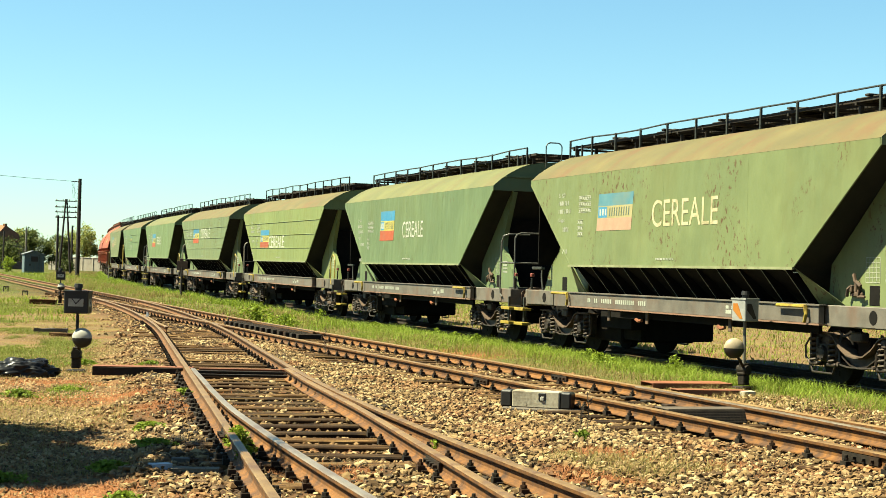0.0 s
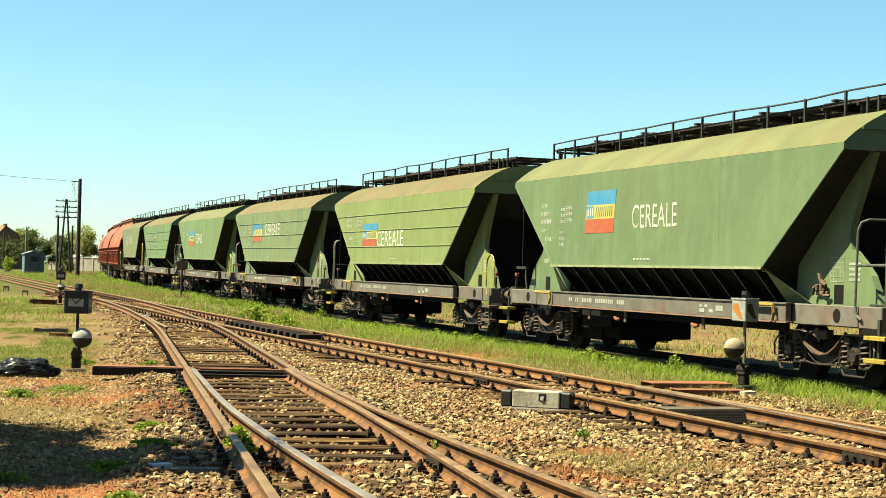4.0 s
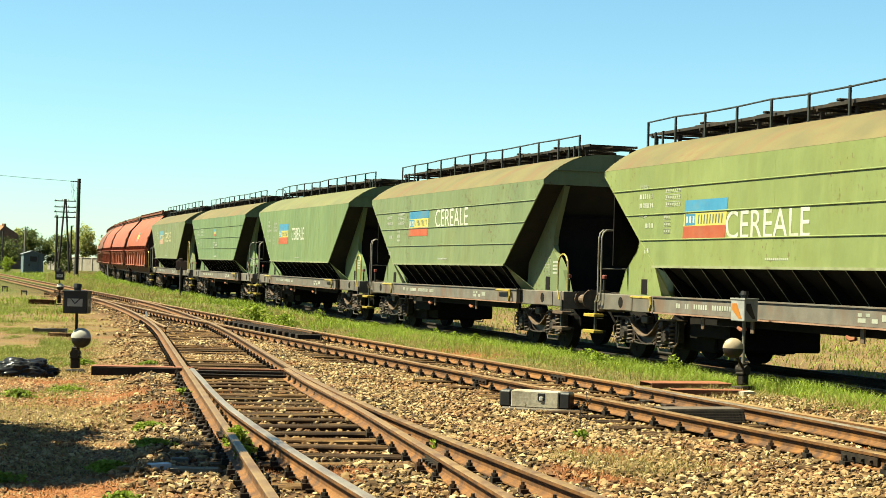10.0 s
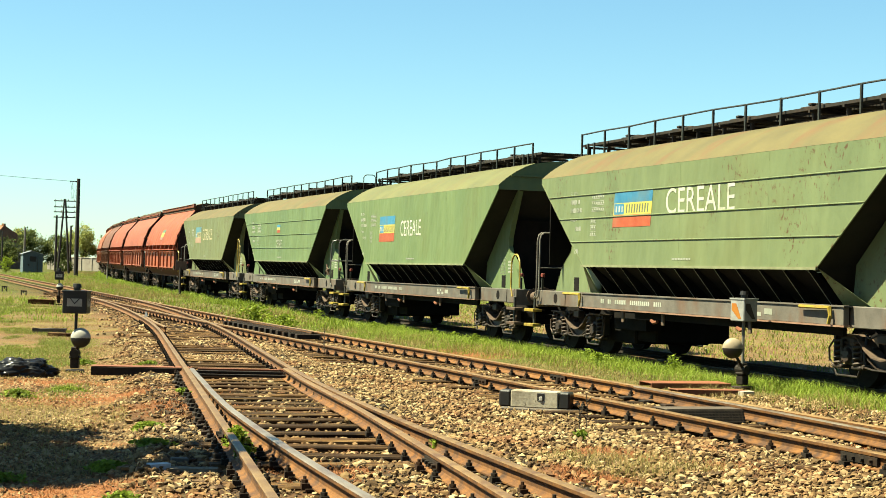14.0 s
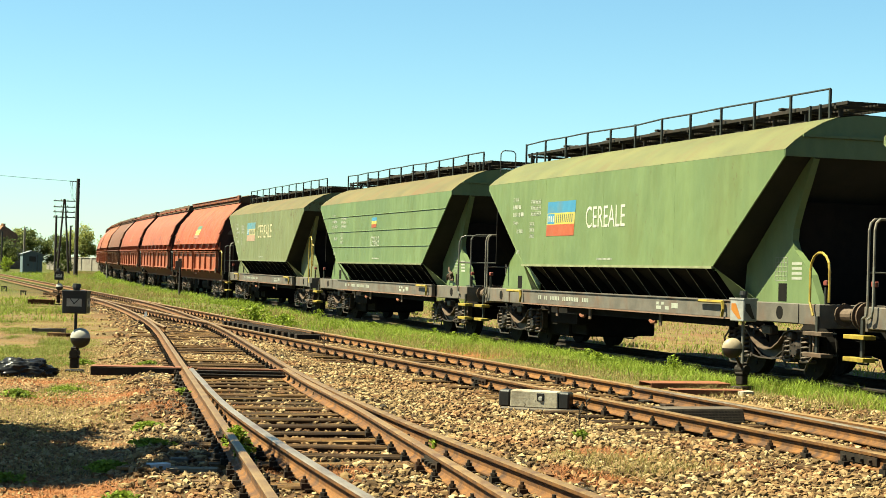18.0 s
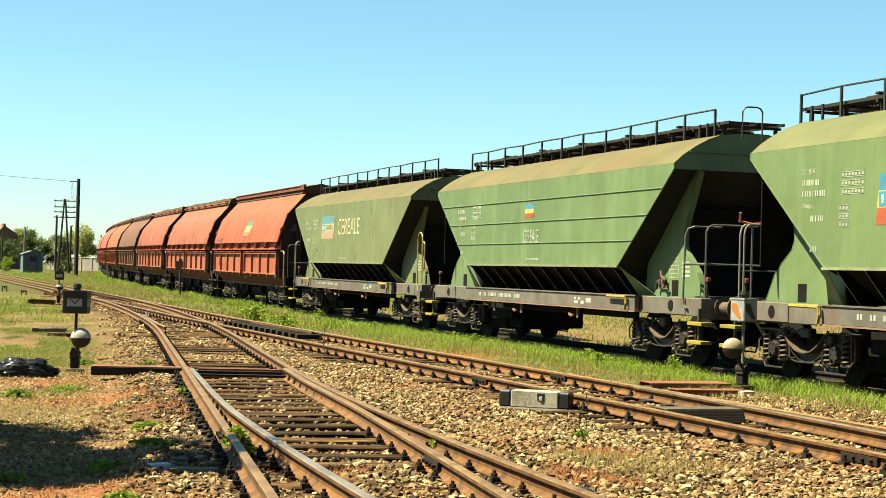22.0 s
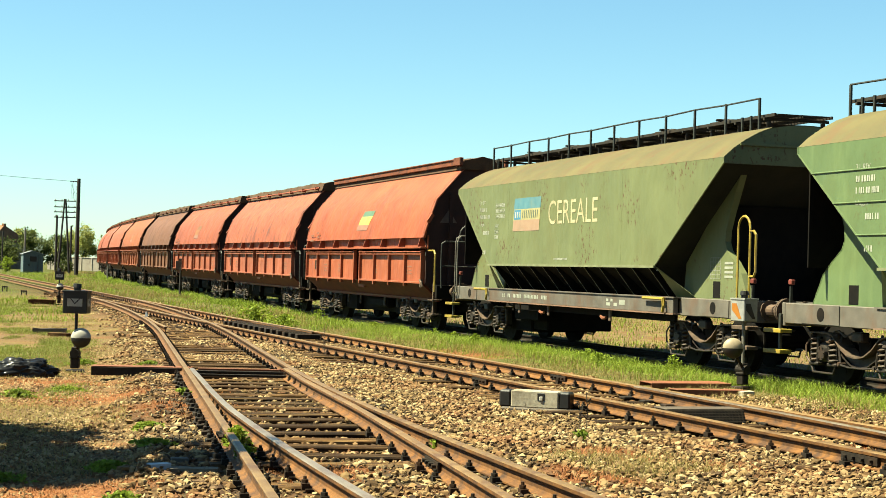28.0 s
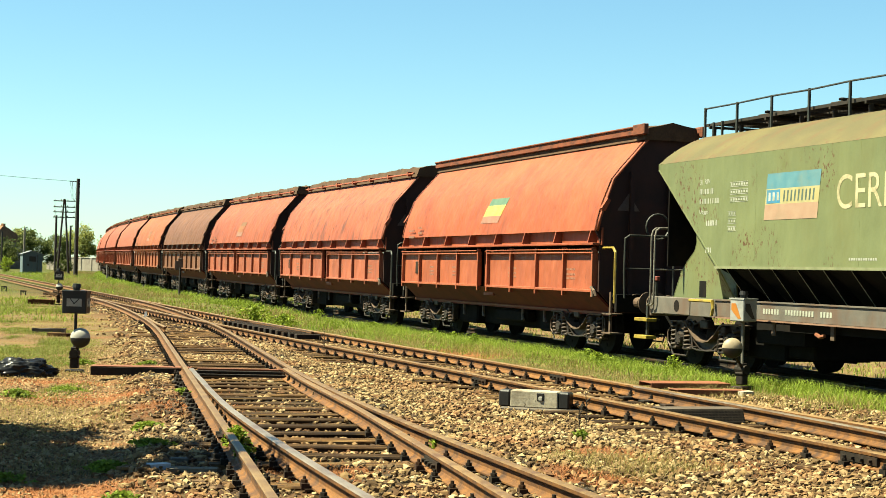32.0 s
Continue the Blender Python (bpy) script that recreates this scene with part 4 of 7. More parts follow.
tagged(scatter_blades("bed_straw", M["dry_grass"], 0.2, 3.4, 12.0, 17.0, 16000, lambda x, y: smooth(np.exp(-((x - 1.7) / 0.9) ** 2 - ((y - 13.9) / 1.1) ** 2) * (0.5 + vnoise(x, y, 2.2, 71)), 0.25, 0.7), 0.03, 0.11, 0.003, 71, 1.0, 1.8), "dry brown grass creeping over the stones", "grass", kind="stuff")
tagged(scatter_blades("meadow_straw", M["dry_grass"], -10, 30, 26, 90, 70000, k_behind, 0.05, 0.17, 0.010, 27, 1.2, 1.9), "dry straw in the meadow behind the train", "grass", kind="stuff")
tagged(scatter_blades("meadow", M["grass"], -10, 30, 26, 90, 60000, k_behind, 0.06, 0.20, 0.010, 17, 1.2, 1.6), "rough meadow behind the train", "grass", kind="stuff")


def weed_clump(name, x, y, r, h, n, seed, label, lf=1.0):
    """A leafy weed: stems with small leaves all round."""
    g = np.random.default_rng(seed)
    vs, fs = [], []
    z0 = float(ground_z(np.array([x]), np.array([y]))[0])
    for i in range(n):
        a = g.random() * 6.283
        q = r * (0.55 + 0.3 * math.sin(3 * a + seed) + 0.25 * math.sin(7 * a + 2 * seed)) * 1.2 * g.random() ** 0.7
        hh = h * max(0.3, 1 - 0.6 * (q / r) ** 2) * (0.15 + 0.85 * g.random())
        c = np.array([x + q * math.cos(a), y + q * math.sin(a), z0 + hh])
        u = g.normal(size=3)
        u[2] *= 0.5
        u /= np.linalg.norm(u)
        w = np.cross(u, g.normal(size=3))
        w /= np.linalg.norm(w)
        L, W = (0.014 + 0.022 * g.random()) * lf, (0.006 + 0.007 * g.random()) * lf
        k = len(vs)
        vs += [c - u * L, c + w * W, c + u * L, c - w * W]
        fs.append((k, k + 1, k + 2, k + 3))
    return tagged(raw(name, vs, fs, M["grass" if h < 0.12 else "weed"]), label, "weed", kind="stuff")


weed_clump("weed_clump", -1.72, 14.3, 0.15, 0.26, 1000, 1, "bright green weed growing between stock rail and blade")
weed_clump("weed_clump", -1.55, 13.4, 0.12, 0.20, 420, 2, "small green weed between the rails")
weed_clump("weed_clump", -0.02, 14.6, 0.10, 0.16, 120, 3, "thin weed beside a rail")
weed_clump("weed_clump", -5.35, 48.0, 0.75, 0.55, 900, 4, "bushy bright weed at the foot of the grass strip", 2.2)
weed_clump("weed_clump", -4.3, 46.0, 0.5, 0.4, 500, 5, "bushy bright weed at the foot of the grass strip", 2.2)
weed_clump("weed_clump", 1.42, 16.3, 0.12, 0.10, 130, 6, "small weed among the stones")
weed_clump("weed_clump", -2.6, 13.2, 0.22, 0.10, 700, 7, "low green weed on shaded earth")
weed_clump("weed_clump", -2.75, 15.9, 0.20, 0.08, 600, 8, "low green weed on bare earth")
weed_clump("weed_clump", -2.15, 11.4, 0.18, 0.10, 500, 9, "low green weed near the rail")

rw = random.Random(77)
for i in range(9):
    yy = 26.0 + 28.0 * (i + rw.random()) / 9
    oo = rw.uniform(1.0, 2.0)
    xx = float(np.interp(yy, _py, _px)) - oo / 0.95
    if off_t2(xx, yy) > 1.6:
        weed_clump("weed_clump", xx, yy, rw.uniform(0.16, 0.34), rw.uniform(0.22, 0.42), rw.randint(220, 480), 100 + i, "leafy green weed in the grass beside the train", 1.2)
for i, (xx, yy) in enumerate(((-4.9, 22.0), (-5.2, 20.6), (-3.5, 23.2), (-4.6, 26.5), (-3.1, 20.2), (-2.5, 14.6), (-3.3, 12.6), (-5.9, 27.5))):
    weed_clump("weed_clump", xx, yy, rw.uniform(0.12, 0.3), rw.uniform(0.05, 0.11), rw.randint(260, 600), 140 + i, "low green weed on bare earth", 1.1)


# ---- things beside the tracks
def gz1(x, y):
    return float(ground_z(np.array([x]), np.array([y]))[0])


def ball_bm(r):
    bm = bmesh.new()
    bmesh.ops.create_uvsphere(bm, u_segments=22, v_segments=14, radius=r, matrix=Matrix.Diagonal((1, 0.62, 1, 1)))
    for f in bm.faces:
        f.material_index = 1 if f.calc_center_median().z < -0.1 * r else 0
    return bm


def switch_stand(x, y, turn, mark, label, lamp_z, ball_z, ball_dx, size=1.0, pale=False):
    """A hand lever for a switch: iron foot, swinging weight, post and lantern."""
    st = thing("switch_stand", label, "switch stand", "switch stands", at=Matrix.Translation((x, y, gz1(x, y))) @ Matrix.Rotation(turn, 4, "Z"))
    bm = boxes((-0.13, 0.13, -0.12, 0.12, 0, 0.05), (-0.065, 0.065, -0.07, 0.07, 0.07, 0.22), (-0.08, 0.08, -0.08, 0.08, 0.22, 0.26), (-0.055, 0.055, -0.06, 0.06, 0.26, 0.40), bevel=0.012)
    tube(bm, (0, -0.1, 0.30), (0, 0.1, 0.30), 0.07, 12)
    part("foot", bm, M["iron"], st)
    bm = bmesh.new()
    tube(bm, (0, 0, 0.38), (0, 0, lamp_z), 0.024, 10)
    part("post", bm, M["pale_tube"] if pale else M["black_paint"], st)
    bm = bmesh.new()
    tube(bm, (0, -0.02, 0.30), (ball_dx, -0.10, ball_z), 0.022, 8)
    part("lever_arm", bm, M["iron"], st)
    ob = part("weight", ball_bm(0.155 * size), (M["cream"] if pale else M["white_paint"], M["black_paint"]), st, "round counterweight painted white above and black below", True)
    ob.matrix_basis = pose(ball_dx, -0.12, ball_z, 0, 0, -math.degrees(turn))
    w, h = (0.145 if pale else 0.185) * size, 0.34 * size
    bm = boxes((-w, w, -w, w, lamp_z, lamp_z + h), bevel=0.012)
    box(bm, -w * 1.06, w * 1.06, -w * 1.06, w * 1.06, lamp_z + h - 0.012, lamp_z + h + 0.012)
    lamp = part("lantern", bm, M["lantern_grey"] if pale else M["black_paint"], st, "square signal lantern")
    bm = bmesh.new()
    tube(bm, (0, 0, lamp_z + h), (0, 0, lamp_z + h + 0.06), 0.055, 12)
    tube(bm, (0, 0, lamp_z + h + 0.06), (0, 0, lamp_z + h + 0.12), 0.072, 12, 0.06)
    part("chimney", bm, M["black_paint"], lamp)
    for k in range(4):
        a = k * math.pi / 2
        rot = Matrix.Rotation(a, 4, "Z")
        zc = lamp_z + h * 0.5
        if mark == "chevron":
            bm = bmesh.new()
            prism(bm, [(-0.115, zc - 0.06), (0.115, zc - 0.06), (0.115, zc + 0.06), (-0.115, zc + 0.06)], -w - 0.004, -w)
            o = part("lamp_glass", bm, M["white_paint"], lamp, "white pane with a dark arrow")
            o.matrix_basis = rot
            bm = bmesh.new()
            prism(bm, [(-0.07, zc + 0.06), (0.0, zc - 0.03), (0.085, zc + 0.06), (0.065, zc + 0.06), (0.0, zc - 0.005), (-0.055, zc + 0.06)], -w - 0.007, -w - 0.003)
            o = part("arrow_mark", bm, M["black_paint"], lamp)
            o.matrix_basis = rot
        else:
            bm = bmesh.new()
            prism(bm, [(-0.11, zc + 0.10), (-0.02, zc + 0.10), (0.09, zc - 0.13), (0.03, zc - 0.13), (-0.11, zc + 0.0)], -w - 0.004, -w)
            o = part("arrow_mark", bm, M["orange"] if k in (1, 3) else M["black_paint"], lamp, "orange arrow on the lantern" if k in (1, 3) else "")
            o.matrix_basis = rot
    return st


switch_stand(-5.63, 25.75, 0.04, "chevron", "black hand switch stand with round weight and arrow lantern", 0.92, 0.545, 0.10)
switch_stand(4.60, 25.15, 0.62, "stripe", "grey hand switch stand with orange-striped lantern beside the train", 1.03, 0.63, -0.34, 1.0, True)
switch_stand(-14.30, 62.3, 0.2, "chevron", "small black switch stand far along the track", 0.95, 0.68, 0.03, 0.9)

M["dusty_iron"] = surface("dusty grey-brown sheet iron", (0.14, 0.10, 0.07), (0.24, 0.18, 0.125), 8, 0.7, 0.1, 0.3, 80, (0.07, 0.045, 0.03), 0.6)
# rod covers and rods of the switches
cover = thing("rod_cover", "rust-red steel channel covering the switch rods", "rod cover")
bm = boxes((-0.72, 0.72, -0.15, 0.15, 0.10, 0.115), (-0.72, 0.72, -0.15, -0.137, 0.0, 0.10), (-0.72, 0.72, 0.137, 0.15, 0.0, 0.10), bevel=0.003)
part("channel", bm, M["rust_plate"], cover)
# The channel's shaded front is painted black on its own flange.
part("front_flange", boxes((-0.72, 0.72, -0.165, -0.152, -0.02, 0.098), bevel=0.003), M["iron"], cover, "front flange painted black for its shaded side")
cover.matrix_basis = Matrix.Translation((-4.33, 24.32, gz1(-4.33, 24.32))) @ Matrix.Rotation(0.10, 4, "Z")
for i, (x0, y0, x1, y1, z, r) in enumerate(((-3.5, 24.45, -2.15, 24.65, -0.10, 0.035), (-3.5, 23.85, -2.2, 24.05, -0.10, 0.028), (-3.4, 23.35, -2.3, 23.5, -0.115, 0.02))):
    bm = bmesh.new()
    box(bm, -0.72, 0.72, -r, r, -0.02, 0.02, bevel=0.006)
    o = tagged(part("switch_rod", bm, M["rust_plate"] if i == 0 else M["iron"]), "flat iron rod joining the switch blades", "switch rod")
    o.matrix_basis = Matrix.Translation(((x0 + x1) / 2, (y0 + y1) / 2, z)) @ Matrix.Rotation(math.atan2(y1 - y0, x1 - x0), 4, "Z")
for x, y, L, w, tilt, turn in ((3.62, 24.35, 1.28, 0.42, 1.0, 0.32), (3.72, 22.85, 1.02, 0.34, -1.0, 0.22)):
    bm = boxes((-L / 2, L / 2, -w / 2, w / 2, 0.0, 0.012), (-L / 2, L / 2, -w / 2, -w / 2 + 0.012, -0.06, 0.0), (-L / 2, L / 2, w / 2 - 0.012, w / 2, -0.06, 0.0), bevel=0.003)
    o = tagged(part("cover_plate", bm, M["rust_plate"]), "rust-red cover plate lying over switch rods", "cover plate")
    o.matrix_basis = Matrix.Translation((x, y, -0.095)) @ Matrix.Rotation(turn, 4, "Z") @ Matrix.Rotation(radians(tilt), 4, "X")

# dark tread plate between the rails
tp = thing("tread_plate", "dark ribbed steel rod cover lying between the rails", "steel plate")
part("top_sheet", boxes((-0.47, 0.47, 0.0, 0.34, -0.012, 0.0), (-0.47, 0.47, 0.32, 0.34, -0.16, -0.012), bevel=0.003), M["dusty_iron"], tp, "dusty top of the cover")
front = part("ribbed_front", boxes((-0.47, 0.47, -0.17, 0.0, -0.010, 0.0), bevel=0.002), M["iron"], tp, "black ribbed front plate")
bm = bmesh.new()
for i in range(23):
    for j in range(5):
        x, y = -0.45 + i * 0.041, -0.155 + j * 0.032
        box(bm, x - 0.012, x + 0.012, y - 0.004, y + 0.004, 0.0, 0.006)
tagged(part("tread_studs", bm, M["iron"], front), kind="stuff")
front.matrix_basis = Matrix.Rotation(radians(62), 4, "X")
tp.matrix_basis = Matrix.Translation((2.97, 18.42, -0.012)) @ Matrix.Rotation(0.32, 4, "Z")

# lime-washed concrete block with black ends against the rail
cb = thing("concrete_block", "white-washed concrete block with black ends beside the rail", "concrete block", at=Matrix.Translation((1.20, 20.10, -0.24)) @ Matrix.Rotation(-0.32, 4, "Z"))
bm = bmesh.new()
box(bm, -0.30, 0.29, -0.10, 0.13, 0.06, 0.265, bevel=0.012)
part("block", bm, M["concrete"], cb)
for a, b in ((-0.45, -0.305), (0.295, 0.43)):
    part("black_end", boxes((a, b, -0.098, 0.128, 0.06, 0.262), bevel=0.02), M["black_paint"], cb, "black-tarred end of the block")
part("footing", boxes((-0.42, 0.55, -0.14, 0.15, -0.06, 0.06), bevel=0.015), M["concrete_grey"], cb, "bare grey concrete footing")
# The notch is a black box that paints the shade of the hole.
part("notch", boxes((0.03, 0.12, -0.106, -0.09, 0.15, 0.245), bevel=0.006), M["black_paint"], cb, "dark broken notch")
part("chip", boxes((0.055, 0.10, -0.112, -0.1, 0.15, 0.20), bevel=0.006), M["white_paint"], cb, "white chip in the notch")

# black plastic bag
g = np.random.default_rng(8)
bm = bmesh.new()
bmesh.ops.create_icosphere(bm, subdivisions=5, radius=1.0)
for v in bm.verts:
    n1 = noise.noise(v.co * 1.9) * 0.30 + (0.2 - abs(noise.noise(v.co * 3.7)) * 0.8) * 0.35 + (0.15 - abs(noise.noise(v.co * 8.5))) * 0.22
    v.co *= 1 + n1
    v.co = Vector((v.co.x * 0.55, v.co.y * 0.30, max(v.co.z, -0.35) * 0.20))
ob = tagged(part("plastic_bag", bm, M["bag"], None, "", True), "crumpled glossy black plastic bag lying on the earth", "plastic bag")
ob.matrix_basis = pose(-6.12, 24.25, gz1(-6.12, 24.25) + 0.05, 0, 0, 8)


def lump(name, x, y, sx, sy, sz, mat, label, cat, turn=0, seed=1, taper=1.0):
    bm = bmesh.new()
    box(bm, -sx / 2, sx / 2, -sy / 2, sy / 2, 0, sz)
    bmesh.ops.subdivide_edges(bm, edges=bm.edges, cuts=3, use_grid_fill=True)
    for v in bm.verts:
        k = 1 + (taper - 1) * v.co.z / sz
        v.co.x, v.co.y = v.co.x * k, v.co.y * k
        v.co += noise.noise_vector(v.co * 5 + Vector((seed * 3.1, 0, 0))) * 0.18 * min(sx, sy, sz)
    o = tagged(part(name, bm, M[mat]), label, cat)
    o.matrix_basis = pose(x, y, gz1(x, y) - 0.02, 0, 0, turn)
    return o


lump("broken_sleeper", -9.1, 38.8, 0.75, 0.25, 0.14, "concrete_grey", "short broken piece of sleeper on the grass", "debris", 5, 1)
lump("broken_sleeper", -8.6, 37.6, 0.45, 0.25, 0.10, "sleeper", "short broken piece of sleeper on the grass", "debris", -12, 2)
lump("old_sleeper", -15.0, 62.6, 0.95, 0.4, 0.20, "sleeper", "dark old sleeper lying by the track", "timber", 3, 3)
lump("stone", 4.20, 22.6, 0.16, 0.13, 0.10, "concrete", "pale loose stone beside the cover plate", "stone", 20, 4)
lump("stone", -2.05, 13.3, 0.13, 0.10, 0.07, "concrete_grey", "pale stone on shaded earth", "stone", 20, 5)
lump("plastic_litter", -2.12, 12.75, 0.17, 0.10, 0.06, "litter", "crumpled white plastic litter by the rail", "litter", 30, 6)
lump("plastic_litter", -8.02, 45.4, 0.15, 0.08, 0.36, "litter", "white plastic rag caught beside the rail", "litter", 0, 7, 0.3)
lump("plank", -1.86, 12.75, 0.38, 0.13, 0.06, "old_wood", "short weathered plank lying beside the rail", "plank", 6, 8)

for x, y, hh, mat in ((-21.9, 83.5, 0.27, "black_paint"), (-19.2, 76.6, 0.23, "black_paint")):
    bm = boxes((-0.14, 0.14, -0.03, 0.03, hh - 0.06, hh), (-0.13, -0.09, -0.03, 0.03, 0, hh), (0.09, 0.13, -0.03, 0.03, 0, hh), (-0.02, 0.02, -0.03, 0.03, hh * 0.5, hh))
    o = tagged(part("low_marker", bm, M[mat]), "low dark marker frame in the grass", "marker")
    o.matrix_basis = pose(x, y, gz1(x, y))

# thin dry stalks among the stones
for x, y, hh in ((-2.13, 30.9, 0.55), (1.58, 17.6, 0.42), (1.50, 17.5, 0.30)):
    bm = bmesh.new()
    pipe(bm, [(0, 0, 0), (0.01, 0, hh * 0.5), (-0.01, 0.01, hh)], 0.005, 5)
    rr = random.Random(int(x * 100))
    for i in range(12):
        z = hh * (0.25 + 0.75 * rr.random())
        a = rr.random() * 6.28
        tube(bm, (0, 0, z), (0.05 * math.cos(a), 0.05 * math.sin(a), z + 0.04), 0.004, 4)
    o = tagged(part("dry_stalk", bm, M["bark"]), "thin dry weed stalk standing in the ballast", "weed")
    o.matrix_basis = pose(x, y, gz1(x, y))

# marker board on a post before the train, and a thin white-topped post
mk = thing("marker_board", "dark square board on a short post in the grass", "track sign", at=pose(-12.5, 79.7, gz1(-12.5, 79.7)))
bm = bmesh.new()
tube(bm, (0, 0, 0), (0, 0, 1.45), 0.06, 10, 0.05)
part("post", bm, M["pole_wood"], mk)
part("board", boxes((-0.24, 0.28, -0.03, 0.03, 1.32, 1.76), (-0.10, 0.07, -0.03, 0.03, 1.76, 1.88), bevel=0.01), M["board_brown"], mk)
mk = thing("marker_post", "thin pale marker post in the grass", "post", at=pose(-26.1, 130, gz1(-26.1, 130)))
bm = bmesh.new()
tube(bm, (0, 0, 0), (0, 0, 1.6), 0.06, 8)
part("shaft", bm, M["pale_tube"], mk)
part("top_plate", boxes((-0.09, 0.09, -0.03, 0.03, 1.55, 1.9)), M["black_paint"], mk)


# ---- poles and wires
def pole(name, x, y, top, r, mat, label, lean=0.0):
    z = gz1(x, y)
    p = thing(name, label, "utility pole", at=pose(x, y, z))
    bm = bmesh.new()
    tube(bm, (0, 0, -0.2), (lean, 0, top - z), r, 12, r * 0.75)
    part("shaft", bm, M[mat], p)
    return p, top - z


def arms(p, zs, half, y=0.0):
    for z in zs:
        part("crossarm", boxes((-half, half, y - 0.05, y + 0.05, z - 0.05, z + 0.05), bevel=0.01), M["pole_wood"], p)
        for i in range(4):
            x = -half + 0.12 + i * (2 * half - 0.24) / 3
            def ins():
                bm = bmesh.new()
                tube(bm, (0, 0, 0.05), (0, 0, 0.17), 0.05, 8, 0.035)
                return bm
            linked_ins(p, x, y, z, ins)


ins0 = []


def linked_ins(p, x, y, z, make):
    if not ins0:
        ins0.append(part("insulator", make(), M["plaster"], p))
        ins0[0].matrix_basis = pose(x, y, z)
    else:
        share(ins0[0], pose(x, y, z), p)


p1, h1 = pole("utility_pole", -33.75, 153.6, 9.2, 0.21, "pole_wood", "tall tarred wooden pole carrying one wire", 0.0)
bm = bmesh.new()
rr = random.Random(3)
for k in range(3):
    pts = [(-0.75 + 0.25 * k, 0, h1 - 0.25)]
    for i in range(5):
        pts.append((-0.65 + 0.2 * k + rr.uniform(-0.15, 0.15), 0.05, h1 - 0.5 - 0.35 * i))
    pipe(bm, pts, 0.012, 4)
part("loose_wires", bm, M["wire"], p1, "tangled loose wires hanging at the pole's head")
part("arm", boxes((-0.8, 0.0, -0.05, 0.05, h1 - 0.30, h1 - 0.22)), M["pole_wood"], p1)

ap = thing("telegraph_pole", "old double telegraph pole with four crossarms", "utility pole", at=pose(-37.55, 165, gz1(-37.55, 165)))
ht = 7.72 - gz1(-37.55, 165)
for a, b in ((-0.55, -0.05), (0.62, 0.05)):
    bm = bmesh.new()
    tube(bm, (a, 0, -0.2), (b, 0, ht), 0.12, 10, 0.08)
    part("leg", bm, M["pole_wood"], ap)
arms(ap, (ht - 0.20, ht - 0.80, ht - 1.30, ht - 1.82), 1.08)
pole("utility_pole", -41.8, 180, 6.5, 0.15, "pole_wood", "slim dark wooden pole behind the shed")
pole("utility_pole", -42.45, 190, 5.65, 0.14, "pole_wood", "slim dark wooden pole before the trees")
pole("utility_pole", -47.7, 190, 5.3, 0.15, "pale_tube", "pale concrete pole behind the shed")
pole("utility_pole", -52.9, 200, 5.0, 0.12, "pole_wood", "slim dark pole beside the house")


def wire(name, a, b, sag, label, r=0.02):
    a, b = Vector(a), Vector(b)
    pts = [a.lerp(b, i / 14) - Vector((0, 0, sag * 4 * (i / 14) * (1 - i / 14))) for i in range(15)]
    return tagged(part(name, pipe(bmesh.new(), pts, r, 4), M["wire"]), label, "wire")


wire("overhead_wire", (-34.2, 153.6, 8.95), (-66.0, 146.0, 12.2), 0.6, "single thin wire running off the tall pole")
wire("service_wire", (-34.3, 153.6, 8.9), (-36.6, 165.0, 7.55), 0.5, "thin slack wire between two poles", 0.014)
wire("service_wire", (-38.5, 165.0, 7.5), (-41.8, 180.0, 6.4), 0.5, "thin slack wire between two poles", 0.014)


# ---- buildings and trees far off
sh = thing("shed", "small blue-grey sheet-metal shed with a dark window", "shed", at=pose(-42.4, 172.0, gz1(-42.4, 172) - 0.06, 0, 0, 22))
part("wall", boxes((-1.0, 1.0, -0.9, 0.9, 0, 1.98)), M["shed_blue"], sh)
for i in range(13):
    x = -0.98 + i * 0.163
    if i == 0:
        rib0 = part("siding_rib", boxes((x, x + 0.03, -0.925, -0.90, 0, 1.95)), M["shed_blue"], sh)
    else:
        share(rib0, pose(i * 0.163, 0, 0), sh)
bm = bmesh.new()
prism(bm, [(-1.0, 1.98), (1.0, 1.98), (-0.1, 2.28)], -0.9, 0.9)
part("gable", bm, M["shed_blue"], sh)
bm = bmesh.new()
prism(bm, [(-1.10, 1.94), (-0.1, 2.28), (1.10, 1.94), (1.10, 2.00), (-0.1, 2.35), (-1.10, 2.00)], -1.05, 1.05)
part("roof", bm, M["shed_roof"], sh, "dull grey sheet roof")
w = part("window", boxes((-0.35, 0.35, -0.95, -0.92, 1.22, 1.75)), M["shed_dark"], sh, "small dark window")
part("frame", boxes((-0.39, -0.35, -0.96, -0.91, 1.18, 1.79), (0.35, 0.39, -0.96, -0.91, 1.18, 1.79), (-0.35, 0.35, -0.96, -0.91, 1.75, 1.79), (-0.35, 0.35, -0.96, -0.91, 1.18, 1.22)), M["shed_blue"], w)
part("vent_hole", boxes((-0.52, -0.36, -0.94, -0.91, 0.78, 0.96)), M["shed_dark"], sh)
part("door_edge", boxes((0.46, 0.50, -0.95, -0.91, 0.05, 1.9)), M["shed_dark"], sh)

wl = thing("garden_wall", "long low plastered wall with a pale coping", "wall", at=pose(-47.6, 216.5, 0.35, 0, 0, -24))
part("masonry", boxes((-4.6, 4.4, 0.0, 0.25, 0.0, 1.72)), M["plaster_pale"], wl)
part("coping", boxes((-4.65, 4.45, -0.05, 0.3, 1.72, 1.80), bevel=0.01), M["plaster_pale"], wl)
